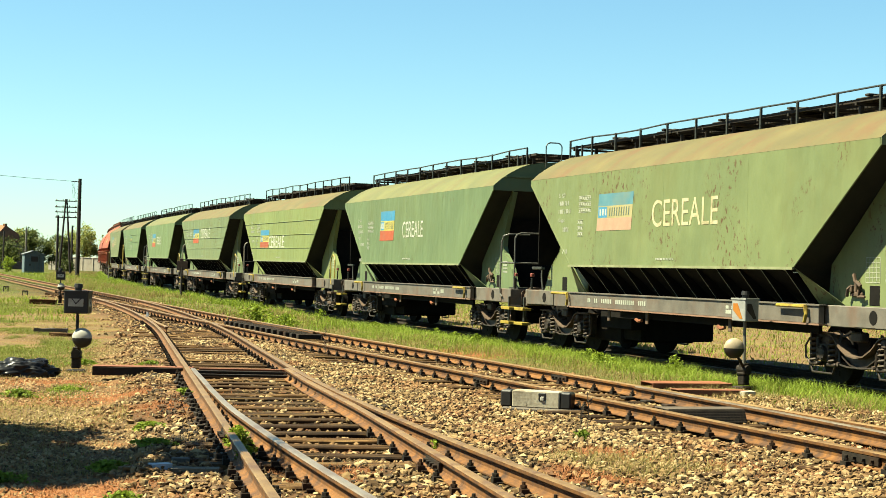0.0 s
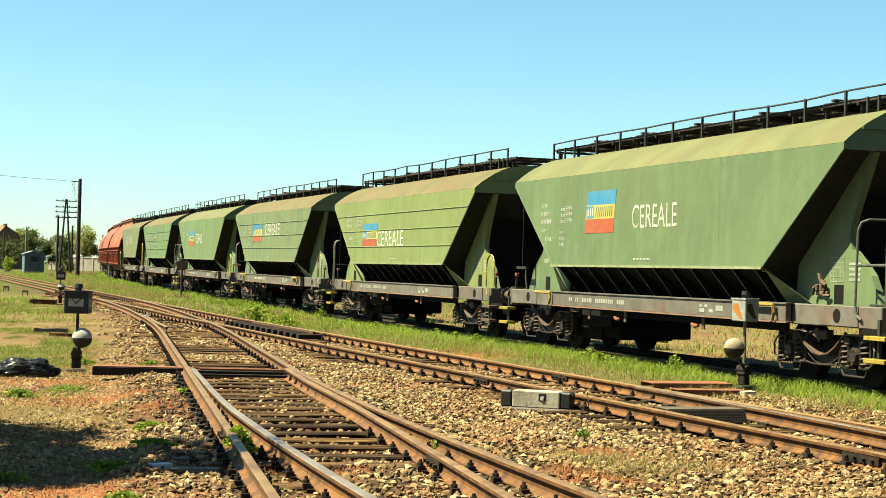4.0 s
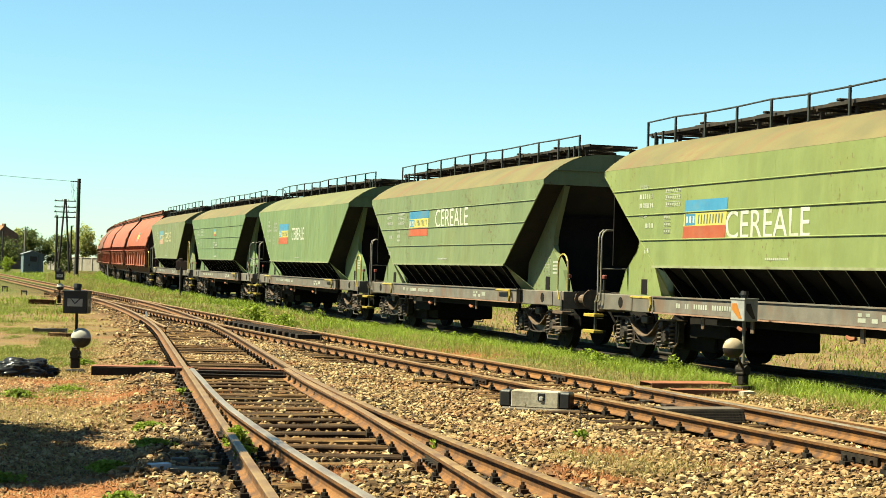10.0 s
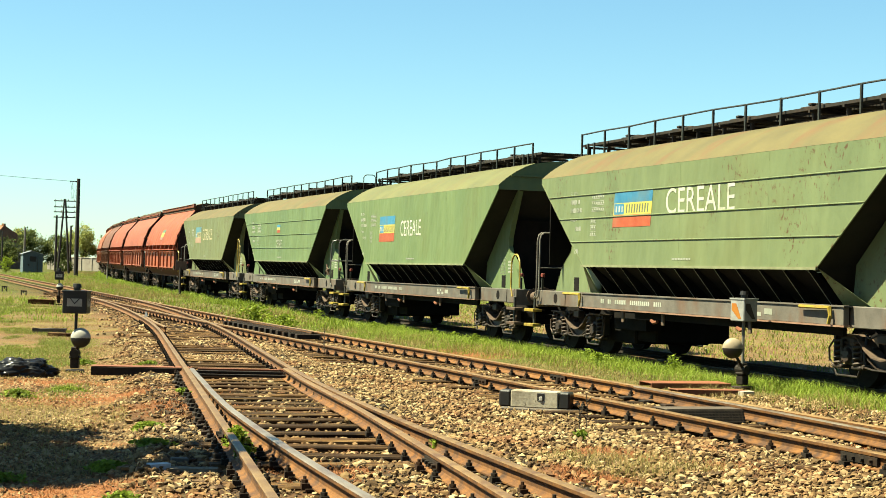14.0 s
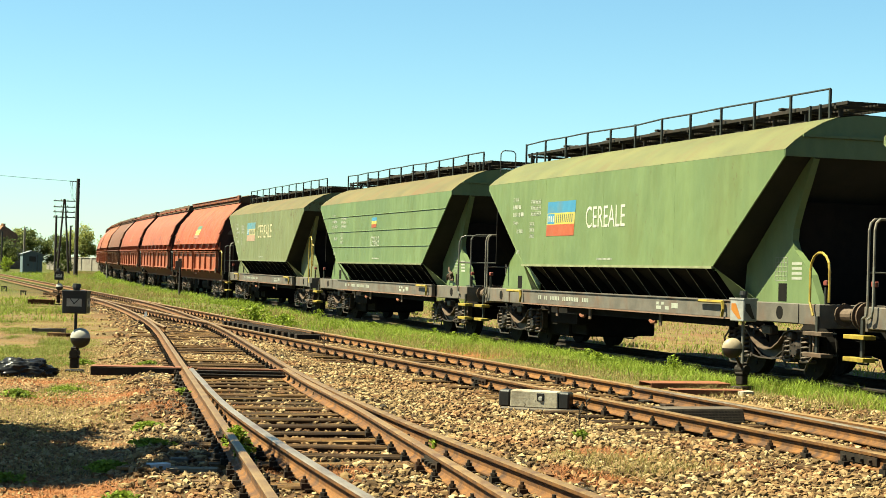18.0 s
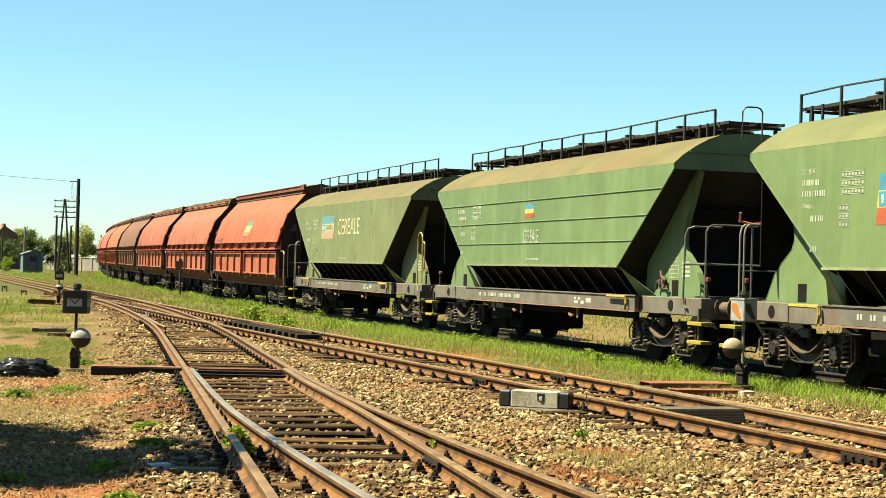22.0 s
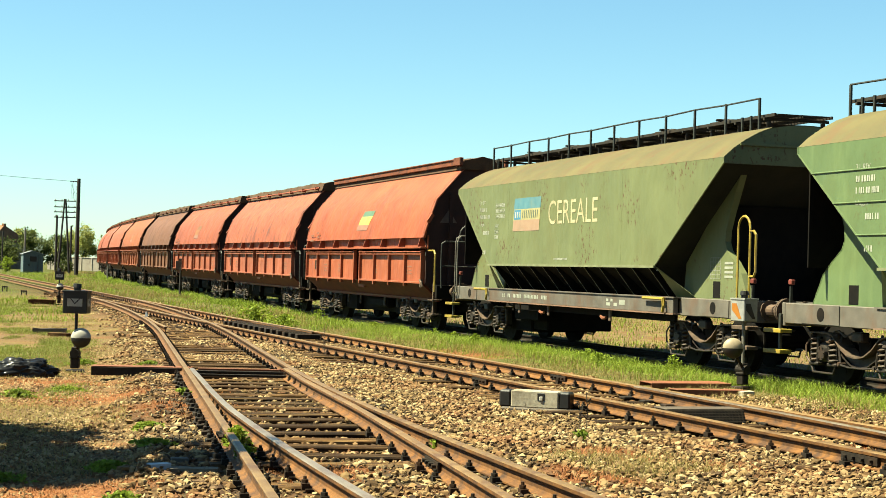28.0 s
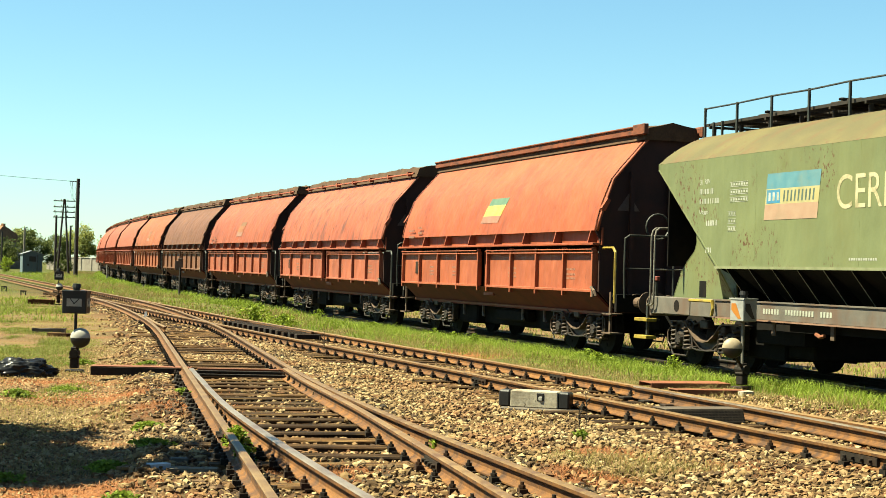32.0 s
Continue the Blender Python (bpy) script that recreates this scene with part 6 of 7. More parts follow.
def grain_hopper(index, paint, roof, ribs, flag, word, small):
    """One four-axle grain hopper; flag: x0, x1, z0, z1 and three paints; word: x, z0, z1, width, paint."""
    car = thing("hopper_wagon", index, "railway wagon", "wagons of the grain train")
    xr = small.get("xr", 6.62)
    linked(("hbody", paint.name), lambda: hopper_body_bm(xr), paint, "hopper", car)
    for s in (-1, 1):
        linked(("lip", s), lambda: boxes((-4.36, 4.40, s * 1.47, s * 1.512, 1.664, 1.704)), M["lip_lit"], "bottom_lip", car, None, "lower lip painted pale as if sunlit")
        for e in (-1, 1):
            def flange():
                xt = 6.62 if e > 0 else xr
                return prism(bmesh.new(), [(e * 4.37, 1.70), (e * xt, 3.36), (e * (xt - 0.035), 3.362), (e * 4.325, 1.705)], s * 1.488, s * 1.496)
            linked(("flange", e, s, xr, paint.name), flange, paint, "edge_flange", car)
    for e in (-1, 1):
        linked(("slope", e, xr), lambda: slope_sheet_bm(e, xr), M["slope_shade"], "slope_sheet", car, None, "sloping end sheet, its shade painted black")
    linked(("hroof", roof, xr), lambda: hopper_roof_bm(xr), M[roof], "roof", car, None, "rounded roof dusted with grain and rust", True)
    for e in (-1, 1):
        for s in (-1, 1):
            linked(("gusset", e, s, paint.name), lambda: gusset_bm(e, s), paint, "gusset", car)
            linked(("eplate", e, s, paint.name), lambda: end_plate_bm(e, s), paint, "end_plate", car)
        linked(("ewrib", e, paint.name, xr), lambda: boxes(((6.60 if e > 0 else -xr - 0.02), (6.64 if e > 0 else 0.02 - xr), -1.2, 1.2, 3.66, 3.70)), paint, "end_rib", car)
        for s in (-1, 1):
            linked(("eflange", e, s, paint.name), lambda: end_flange_bm(e, s), paint, "end_flange", car)
    if ribs:
        for s in (-1, 1):
            for z in (3.05, 2.60, 2.15):
                h = 4.36 + (z - 1.70) * (2.26 / 1.66)
                linked(("rib", s, z, paint.name), lambda: boxes((-h, h, s * 1.488, s * 1.506, z - 0.011, z + 0.011), bevel=0.006), paint, "side_rib", car)
    for x in (-2.9, 0.15, 3.1):
        linked(("seam", x, paint.name), lambda: boxes((x - 0.005, x + 0.005, 1.488, 1.4912, 1.72, 3.44)), paint, "weld_seam", car)
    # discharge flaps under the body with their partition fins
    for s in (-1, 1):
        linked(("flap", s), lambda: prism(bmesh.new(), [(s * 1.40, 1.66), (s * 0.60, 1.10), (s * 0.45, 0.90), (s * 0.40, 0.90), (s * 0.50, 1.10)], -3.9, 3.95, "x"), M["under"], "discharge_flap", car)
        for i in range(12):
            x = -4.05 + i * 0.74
            linked(("fin", s), lambda: fin_bm(s), (M["under"], M["fin_edge_lit"]), "fin", car, pose(x, 0, 0))
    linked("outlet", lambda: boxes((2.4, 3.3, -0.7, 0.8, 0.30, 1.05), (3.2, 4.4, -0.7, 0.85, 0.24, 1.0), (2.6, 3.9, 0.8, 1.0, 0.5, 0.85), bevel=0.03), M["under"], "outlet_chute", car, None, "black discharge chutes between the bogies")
    # underframe
    for s in (-1, 1):
        def sill():
            bm = boxes((-4.95, 4.55, s * 1.30, s * 1.40, 0.89, 1.15), bevel=0.008)
            box(bm, -5.0, 4.6, s * 1.28, s * 1.42, 1.15, 1.172)
            box(bm, -5.0, 4.6, s * 1.28, s * 1.42, 0.868, 0.892, mat=1)
            return bm
        linked(("sill", s), sill, (M["grey_steel"], M["sill_rust"]), "side_sill", car, None, "grey side sill with painted numbers")
        for e in (-1, 1):
            def esill():
                a, b = (4.5, 7.30) if e > 0 else (-7.30, -4.9)
                bm = boxes((a, b, s * 1.12, s * 1.27, 0.86, 1.165), bevel=0.012)
                box(bm, e * 5.7, e * 6.75, s * 1.265, s * 1.285, 0.88, 1.155)
                return bm
            linked(("esill", e, s), esill, M["grey_steel"], "end_sill", car)

            def hole():
                bm = bmesh.new()
                tube(bm, (e * 6.2, s * 1.28, 1.02), (e * 6.2, s * 1.289, 1.02), 0.10, 18)
                return bm
            # Hole and slot are not cut; black faces paint their inner shade.
            linked(("hole", e, s), hole, M["under"], "jacking_hole", car)
            linked(("slot", e, s), lambda: boxes((e * 5.78 - 0.13, e * 5.78 + 0.13, s * 0.99, s * 1.009, 1.18, 1.46), bevel=0.004), M["under"], "slot_opening", car)
    for e in (-1, 1):
        linked(("headstock", e), lambda: boxes((e * 7.24, e * 7.34, -1.28, 1.28, 0.82, 1.17), (e * 5.0, e * 7.2, -0.25, 0.25, 0.86, 1.12), (e * 6.9, e * 7.24, -1.1, 1.1, 1.13, 1.165), bevel=0.01), M["grey_steel"], "headstock", car)
        buffers(car, e * 7.34)
        coupling(car, e * 7.34)
        linked(("lampbox", e), lambda: boxes((e * 7.30 - 0.05, e * 7.30 + 0.05, 1.11, 1.18, 1.44, 1.52), bevel=0.012), M["socket_red"], "lamp_socket", car, None, "small faded red lamp socket")
        linked(("lampstay", e), lambda: boxes((e * 7.285, e * 7.315, 1.13, 1.17, 1.16, 1.42)), M["tube"], "lamp_stay", car)
        bogie(car, 5.5 * e)
        # Black plates added to block the sky seen between the wagon ends.
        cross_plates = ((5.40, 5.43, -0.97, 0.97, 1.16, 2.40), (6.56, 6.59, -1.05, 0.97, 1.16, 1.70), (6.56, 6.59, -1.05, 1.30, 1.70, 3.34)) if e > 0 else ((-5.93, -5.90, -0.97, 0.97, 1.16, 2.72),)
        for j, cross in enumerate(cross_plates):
            linked(("bulkhead", e, j), lambda: boxes(cross, bevel=0.004), M["under"], "end_bulkhead", car, None, "black cross plate added to close the gap under the sloping end")
    # long beam added as dark filler between the bogies, brake gear, hangers with red cocks
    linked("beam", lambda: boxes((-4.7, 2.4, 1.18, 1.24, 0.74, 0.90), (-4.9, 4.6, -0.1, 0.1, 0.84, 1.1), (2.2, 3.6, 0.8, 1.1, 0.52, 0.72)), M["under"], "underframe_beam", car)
    for x in (2.75, 1.05, -2.1):
        linked("hanger", lambda: boxes((-0.05, 0.05, 1.30, 1.33, 0.66, 0.88), bevel=0.006), M["bogie_pale"], "hanger", car, pose(x, 0, 0))
    for x in (1.25, -1.95):
        linked("cock", lambda: pipe(bmesh.new(), [(0, 1.33, 0.72), (0.10, 1.35, 0.70), (0.2, 1.35, 0.735)], 0.032), M["rust_plate"], "valve_cock", car, pose(x, 0, 0), "faded red valve handle")
    # yellow brake handles on brackets
    for x in small["handles"]:
        linked("handle", lambda: pipe(bmesh.new(), [(0.45, 1.46, 1.135), (-0.38, 1.46, 1.135), (-0.40, 1.46, 1.02), (-0.36, 1.46, 0.90)], 0.026), M["yellow"], "hand_lever", car, pose(x, 0, 0), "yellow hand lever")
    # corner handrails and steps
    y = 1.34
    for e, kind in ((-1, small["right"]), (1, small["left"])):
        k = e
        if kind == "yellow":
            tops = ((7.13, 7.52, 2.50),) if small.get("tall") and e < 0 else ((7.17, 7.70, 1.92),)
            if len(tops[0]) and tops[0][2] > 2.4:
                linked(("sideloop", e), lambda: pipe(bmesh.new(), [(k * 7.52, y, 2.26), (k * 7.64, y, 2.26), (k * 7.71, y, 2.20), (k * 7.71, y, 1.62), (k * 7.66, y, 1.55), (k * 7.52, y, 1.55)], 0.019), M["yellow"], "side_loop", car, None, "yellow loop on the corner handrail")
            for a0, a1, zt in tops:
                rr = (a1 - a0) / 2
                linked(("hoop", e, a0), lambda: pipe(bmesh.new(), [(k * (a0 + 0.1), y, 1.0), (k * a0, y, 1.2), (k * a0, y, zt - rr)] + arc((k * (a0 + rr), y, zt - rr), rr, 180 if k > 0 else 0, 0 if k > 0 else 180, 7)[1:] + [(k * a1, y, 1.2)], 0.019), M["yellow"], "corner_handrail", car, None, "yellow corner handrail loop")
        elif kind == "pale":
            for dx in (0.0, 0.14):
                linked(("grab", e, dx), lambda: pipe(bmesh.new(), [(k * (7.14 + dx), y, 1.0), (k * (7.05 + dx), y, 1.04), (k * (7.02 + dx), y, 1.14), (k * (7.02 + dx), y, 2.22), (k * (7.03 + dx), y - 0.03, 2.32), (k * (7.05 + dx), y - 0.10, 2.37), (k * (7.1 + dx), y - 0.80, 2.38)], 0.017, 8), M["pale_tube"], "corner_handrail", car, None, "pale bent corner handrail")
            linked(("grabmid", e), lambda: pipe(bmesh.new(), [(k * 7.16, y, 1.64), (k * 7.10, y - 0.2, 1.64), (k * 6.95, 0.2, 1.64)], 0.014), M["rail_grey"], "cross_rail", car)
        elif kind == "bracket":
            linked(("lampbracket", e), lambda: pipe(boxes((k * 6.55, k * 7.15, 1.16, 1.22, 1.60, 1.66), bevel=0.01), [(k * 6.62, 1.19, 1.62), (k * 6.60, 1.20, 1.45), (k * 6.52, 1.20, 1.17)], 0.022), M["tube"], "lamp_bracket", car, None, "dark arm of a tail-lamp bracket")
        linked(("steps", e), lambda: boxes((k * 7.30, k * 7.36, 1.28, 1.32, 0.42, 1.0), (k * 7.16, k * 7.62, 1.14, 1.40, 0.43, 0.455), (k * 7.16, k * 7.60, 1.14, 1.40, 0.74, 0.765), bevel=0.004), M["tube"], "corner_step", car)
        bright = e > 0 or small["platform"] == e
        for zt in (0.425, 0.735):
            linked(("tread", e, zt, bright), lambda: boxes((k * 7.12, k * 7.64, 1.22, 1.42, zt - 0.02, zt + 0.04), bevel=0.006), M["yellow"] if bright else M["bogie_pale"], "step_edge", car, None, "yellow edge of a corner step" if bright else "dusty corner step")
    if small["platform"]:
        e = small["platform"]
        part("end_platform", boxes((e * 6.75, e * 7.30, -1.1, 1.1, 1.17, 1.20)), M["tube"], car, "open end platform")
        rails = [[(e * 6.86, 1.30, 0.98), (e * 6.74, 1.30, 1.04), (e * 6.70, 1.30, 1.16), (e * 6.70, 1.28, 2.22), (e * 6.72, 1.24, 2.34), (e * 6.76, 1.14, 2.38), (e * 6.82, 0.66, 2.38)],
                 [(e * 7.30, 1.20, 0.98), (e * 7.28, 1.18, 1.16), (e * 7.28, 1.18, 2.28), (e * 7.28, 1.14, 2.36), (e * 7.28, 1.04, 2.40), (e * 7.28, 0.22, 2.40)],
                 [(e * 6.70, 1.28, 1.74), (e * 7.26, 1.18, 1.74), (e * 7.28, 1.10, 1.74), (e * 7.28, -0.9, 1.74)],
                 [(e * 7.05, 0.2, 1.17), (e * 7.05, 0.2, 2.45)], [(e * 7.28, -0.95, 1.18), (e * 7.28, -0.95, 2.40), (e * 7.28, -0.4, 2.40)]]
        for pts in rails:
            part("platform_rail", pipe(bmesh.new(), pts, 0.019, 8), M["rail_grey"], car)
        bm = bmesh.new()
        pipe(bm, [(e * 7.05 - 0.05, 0.46, 2.64), (e * 7.05, 0.44, 2.49), (e * 7.05, 0.2, 2.45), (e * 7.05, 0.0, 2.47), (e * 7.05 + 0.05, -0.15, 2.46)], 0.022)
        part("brake_crank", bm, M["crank_red"], car, "pinkish red hand-brake crank")
    if small.get("valves"):
        linked("valves", lambda: pipe(pipe(pipe(boxes((-5.52, -5.20, 1.01, 1.05, 1.30, 1.36), (-5.44, -5.38, 1.01, 1.10, 1.36, 1.50), (-5.30, -5.25, 1.01, 1.09, 1.36, 1.46), bevel=0.01), [(-5.5, 1.06, 1.45), (-5.40, 1.09, 1.52), (-5.36, 1.09, 1.62)], 0.028), [(-5.28, 1.07, 1.45), (-5.20, 1.08, 1.40), (-5.16, 1.07, 1.30)], 0.024), [(-5.6, 1.05, 1.30), (-5.46, 1.07, 1.30), (-5.46, 1.07, 1.40)], 0.018), M["bogie_pale"], "valve_cluster", car, None, "dusty cluster of air-brake valves")
    # roof walkway with its railing
    zr = small.get("rail", 4.435)
    def deck():
        bm = boxes((-6.75, 6.75, 0.51, 0.54, 4.175, 4.225), (-6.75, 6.75, -0.54, -0.51, 4.175, 4.225), (-6.75, 6.75, -0.02, 0.02, 4.17, 4.2))
        for i in range(130):
            x = -6.7 + i * 13.4 / 129
            box(bm, x - 0.02, x + 0.02, -0.5, 0.5, 4.205, 4.22)
        for i in range(14):
            x = -6.5 + i
            box(bm, x - 0.025, x + 0.025, -0.60, 0.60, 4.125, 4.17)
            for y in (-0.5, 0.5):
                box(bm, x - 0.025, x + 0.025, y - 0.03, y + 0.03, 3.98, 4.12)
        return bm
    linked("deck", deck, M["walkway"], "roof_walkway", car, None, "dark steel grating walkway along the roof")
    for i in range(12):
        x = -6.38 + i * 1.183
        linked(("rpost", zr), lambda: boxes((-0.022, 0.022, 0.598, 0.63, 3.96, zr)), M["tube"], "railing_post", car, pose(x, 0, 0))
    for x in (-6.1, -5.8, 6.3, 5.98):
        linked("rstub", lambda: boxes((-0.02, 0.02, 0.598, 0.63, 3.96, 4.22)), M["tube"], "railing_stub", car, pose(x, 0, 0))

    def top_rail():
        g = random.Random(small["bend"])
        pts = [(-6.38 + i * 1.183, 0.615, zr + g.uniform(-0.025, 0.012)) for i in range(12)]
        return pipe(bmesh.new(), pts, 0.017)
    part("top_rail", top_rail(), M["tube"], car)
    for x in small.get("hoop", ()):
        linked(("ladderloop", x), lambda: pipe(bmesh.new(), [(x, -0.02, 3.9), (x, -0.02, 4.38), (x, 0.02, 4.44), (x, 0.08, 4.46), (x, 0.26, 4.46), (x, 0.32, 4.44), (x, 0.36, 4.38), (x, 0.36, 3.9)], 0.014), M["tube"], "ladder_hoop", car)
    for i, x in enumerate((-4.6, -2.3, 0.1, 2.4, 4.7)):
        linked("hatch", lambda: boxes((-0.42, 0.42, -0.40, 0.40, 4.23, 4.27), (-0.05, 0.05, -0.48, 0.48, 4.26, 4.30), bevel=0.01), M["walkway"], "roof_hatch", car, pose(x, 0, 0))
        linked("clamp", lambda: pipe(pipe(bmesh.new(), [(-0.16, 0.1, 4.30), (0.10, 0.1, 4.33)], 0.014), [(0.10, 0.1, 4.26), (0.10, 0.1, 4.33)], 0.016), M["walkway"], "hatch_clamp", car, pose(x + 0.2, 0, 0))
    # painted emblem, word and stencilled data
    x0, x1, z0, z1, pal = flag
    h, zm = (z1 - z0) / 3, (z0 + z1) / 2
    lean = -0.14
    for k, (nm, mt) in enumerate(zip(("emblem_red", "emblem_yellow", "emblem_blue"), pal)):
        part(nm, sheared(x0, x1, z0 + h * k, z0 + h * (k + 1), 1.4935, lean, zm), M[mt], car)
    bm = bmesh.new()
    w = x1 - x0
    if w > 0.8:
        za, zb = z0 + h * 1.15, z0 + h * 1.85
        part("emblem_square", plate([(x1 - w * 0.28, x1 - w * 0.02, za - 0.02, zb + 0.02)], 1.4955, 0.001), M["flag_blue"], car, "blue square with pale bars")
        for i in range(3):
            part("emblem_bar", plate([(x1 - w * (0.26 - 0.08 * i), x1 - w * (0.22 - 0.08 * i), za + 0.02, zb - 0.02)], 1.4970, 0.001), M["letter"], car)
        for i in range(9):
            xa = x1 - w * (0.345 + 0.068 * i)
            part("emblem_bar", sheared(xa - w * 0.026, xa, za, zb, 1.4955, -0.14, (za + zb) / 2), M["emblem_ink"], car, "dark slanted bar in the emblem")
    wx, wz0, wz1, ww, wm = word
    o = part("lettering", text_bm("CEREALE", ww, wz1 - wz0), M[wm], car, "painted word CEREALE")
    o.matrix_basis = pose(wx, 1.4935, wz0)
    rows = []
    g = random.Random(small["bend"] + 50)
    dzs = small.get("stencil", 0.0)
    for zz, n in ((2.88, 8), (2.72, 10), (2.36, 6), (1.92, 4)):
        x = 5.0 if zz > 2.4 else 4.75
        for i in range(n):
            wd = g.choice((0.022, 0.030, 0.040))
            rows.append((x - wd, x, zz + dzs, zz + dzs + 0.085))
            x -= wd + g.choice((0.022, 0.026, 0.05))
    tagged(part("stencil_block", plate(rows, 1.493, 0.001), M["letter_worn"], car, "rows of small white stencil bars"), kind="stuff")
    for word_, zz, ww_ in (("31 RIV", 3.04, 0.36), ("Uagps", 2.54, 0.32)):
        o = part("class_lettering", text_bm(word_, ww_, 0.085), M["letter_worn"], car, "small stencilled " + word_)
        o.matrix_basis = pose(5.0, 1.4925, zz + dzs)
    rows = []
    for zz in (2.96, 2.84, 2.72, 2.5, 2.38, 2.26):
        zz += dzs
        a = 3.95 + (0.0 if zz - dzs > 2.6 else 0.05)
        b = 3.35 if zz - dzs > 2.6 else 3.72
        rows += [(b, a, zz + 0.07, zz + 0.078), (b, a, zz, zz + 0.008)]
        x = a - 0.03
        while x > b + 0.05:
            rows.append((x - 0.05, x, zz + 0.02, zz + 0.058))
            x -= 0.085
    tagged(part("stencil_table", plate(rows, 1.493, 0.001), M["letter_worn"], car, "small white stencilled table"), kind="stuff")
    rows = [(0.35 - 0.06 * i, 0.39 - 0.06 * i, 1.80, 1.835) for i in range(12)]
    tagged(part("stencil_line", plate(rows, 1.493, 0.001), M["letter_worn"], car), kind="stuff")
    rows, x = [], 3.6
    for n in (2, 2, 6, 10, 4):
        for i in range(n):
            rows.append((x - 0.055, x, 0.985, 1.065))
            x -= 0.085
        x -= 0.16
    tagged(part("number_stencil", plate(rows, 1.401, 0.003), M["letter_worn"], car, "white number bars on the sill"), kind="stuff")
    tagged(part("sill_stencil", plate([(-2.3, -2.1, 0.95, 1.01), (-2.6, -2.45, 0.95, 1.01), (-2.2, -2.1, 1.03, 1.08), (-2.4, -2.3, 1.03, 1.08), (-2.95, -2.7, 0.98, 1.07)], 1.401, 0.003), M["letter_worn"], car), kind="stuff")
    rows = []
    for gx in range(5):
        rows.append((-5.55 - gx * 0.09, -5.542 - gx * 0.09, 1.50, 1.86))
    for gz in range(6):
        rows.append((-5.91, -5.55, 1.50 + gz * 0.07, 1.508 + gz * 0.07))
    for gz in range(4):
        rows.append((-6.35, -6.05, 1.52 + gz * 0.075, 1.56 + gz * 0.075))
    tagged(part("end_table", plate(rows, 1.006, 0.003), M["letter_worn"], car, "white stencilled grid on the end plate"), kind="stuff")
    return car


def red_profile():
    return ((1.515, 2.36), (1.47, 2.58), (1.38, 2.90), (1.20, 3.35), (0.98, 3.62), (0.50, 4.16))


def red_wagon(label, paint, emblem, seed):
    """One self-discharging bulk wagon with swinging side flaps."""
    car = thing("bulk_wagon", label, "railway wagon", "bulk wagons behind the hoppers")
    prof = red_profile()

    def flap(s):
        bm = bmesh.new()
        n, L = 10, 6.45
        rows = []
        for i in range(n + 1):
            x = -L + 2 * L * i / n
            rows.append([bm.verts.new((x, s * y, z)) for y, z in prof])
        for a, b in zip(rows, rows[1:]):
            for i in range(len(prof) - 1):
                bm.faces.new((a[i], a[i + 1], b[i + 1], b[i]))
        for e in (-L, L):
            prism(bm, [(s * y, z) for y, z in prof] + [(s * (y - 0.05), z - 0.01) for y, z in prof[::-1]], e - 0.03, e + 0.03, "x")
        bmesh.ops.recalc_face_normals(bm, faces=bm.faces)
        return bm
    for s in (-1, 1):
        linked(("rflap", s, paint.name), lambda: flap(s), paint, "side_flap", car, None, "", True)
        linked(("rledge", s, paint.name), lambda: boxes((-6.5, 6.5, s * 1.44, s * 1.60, 2.08, 2.125), (-6.45, 6.45, s * 1.36, s * 1.40, 2.08, 2.42), bevel=0.006), paint, "ledge", car)
        for i in range(8):
            linked(("rbrk", s, paint.name), lambda: prism(bmesh.new(), [(s * 1.40, 2.12), (s * 1.585, 2.12), (s * 1.52, 2.36), (s * 1.40, 2.36)], -0.018, 0.018, "x"), paint, "bracket", car, pose(-6.2 + i * 12.4 / 7, 0, 0))

        def lower():
            bm = bmesh.new()
            for a, b in ((0.32, 6.35), (-6.35, -0.32)):
                box(bm, a, b, s * 1.42, s * 1.455, 1.22, 1.98)
            box(bm, -0.32, 0.32, s * 1.30, s * 1.36, 1.0, 2.0)
            prism(bm, [(s * 1.50, 1.20), (s * 1.44, 1.20), (s * 1.02, 0.80), (s * 1.08, 0.80)], -6.35, 6.35, "x", 1)
            box(bm, -6.4, 6.4, s * 1.02, s * 1.10, 0.74, 0.81, mat=1)
            return bm
        linked(("rlip", s), lambda: boxes((-6.4, 6.4, s * 1.06, s * 1.125, 0.765, 0.812), bevel=0.006), M["rust_plate"], "bottom_lip", car, None, "rusty lower lip")
        linked(("rlow", s, paint.name), lower, (DOORS[paint.name], M["red_under"]), "lower_side", car)
        for a, b in ((0.32, 6.35), (-6.35, -0.32)):
            linked(("rrail", s, a, paint.name), lambda: boxes((a, b, s * 1.44, s * 1.54, 1.925, 1.95), (a, b, s * 1.44, s * 1.53, 1.185, 1.235), (a, b, s * 1.44, s * 1.56, 1.99, 2.01), bevel=0.005), DOORS[paint.name], "door_rail", car)
            for i in range(5):
                x = a + (b - a) * i / 4
                linked(("rstile", s, paint.name), lambda: boxes((-0.025, 0.025, s * 1.45, s * 1.535, 1.10, 2.05), bevel=0.004), DOORS[paint.name], "door_stile", car, pose(min(max(x, -6.32), 6.32), 0, 0))
        linked(("rlatch", s), lambda: pipe(boxes((-0.04, 0.04, s * 1.50, s * 1.56, 1.1, 1.3)), [(0.05, s * 1.56, 1.28), (-0.16, s * 1.58, 1.22), (-0.2, s * 1.56, 1.12)], 0.025), M["bogie_pale"], "latch", car, pose(-6.42, 0, 0))
    out = [(y, z) for y, z in prof] + [(-y, z) for y, z in prof[::-1]] + [(-1.42, 2.2), (-1.42, 1.2), (-1.0, 0.8), (1.0, 0.8), (1.42, 1.2), (1.42, 2.2)]
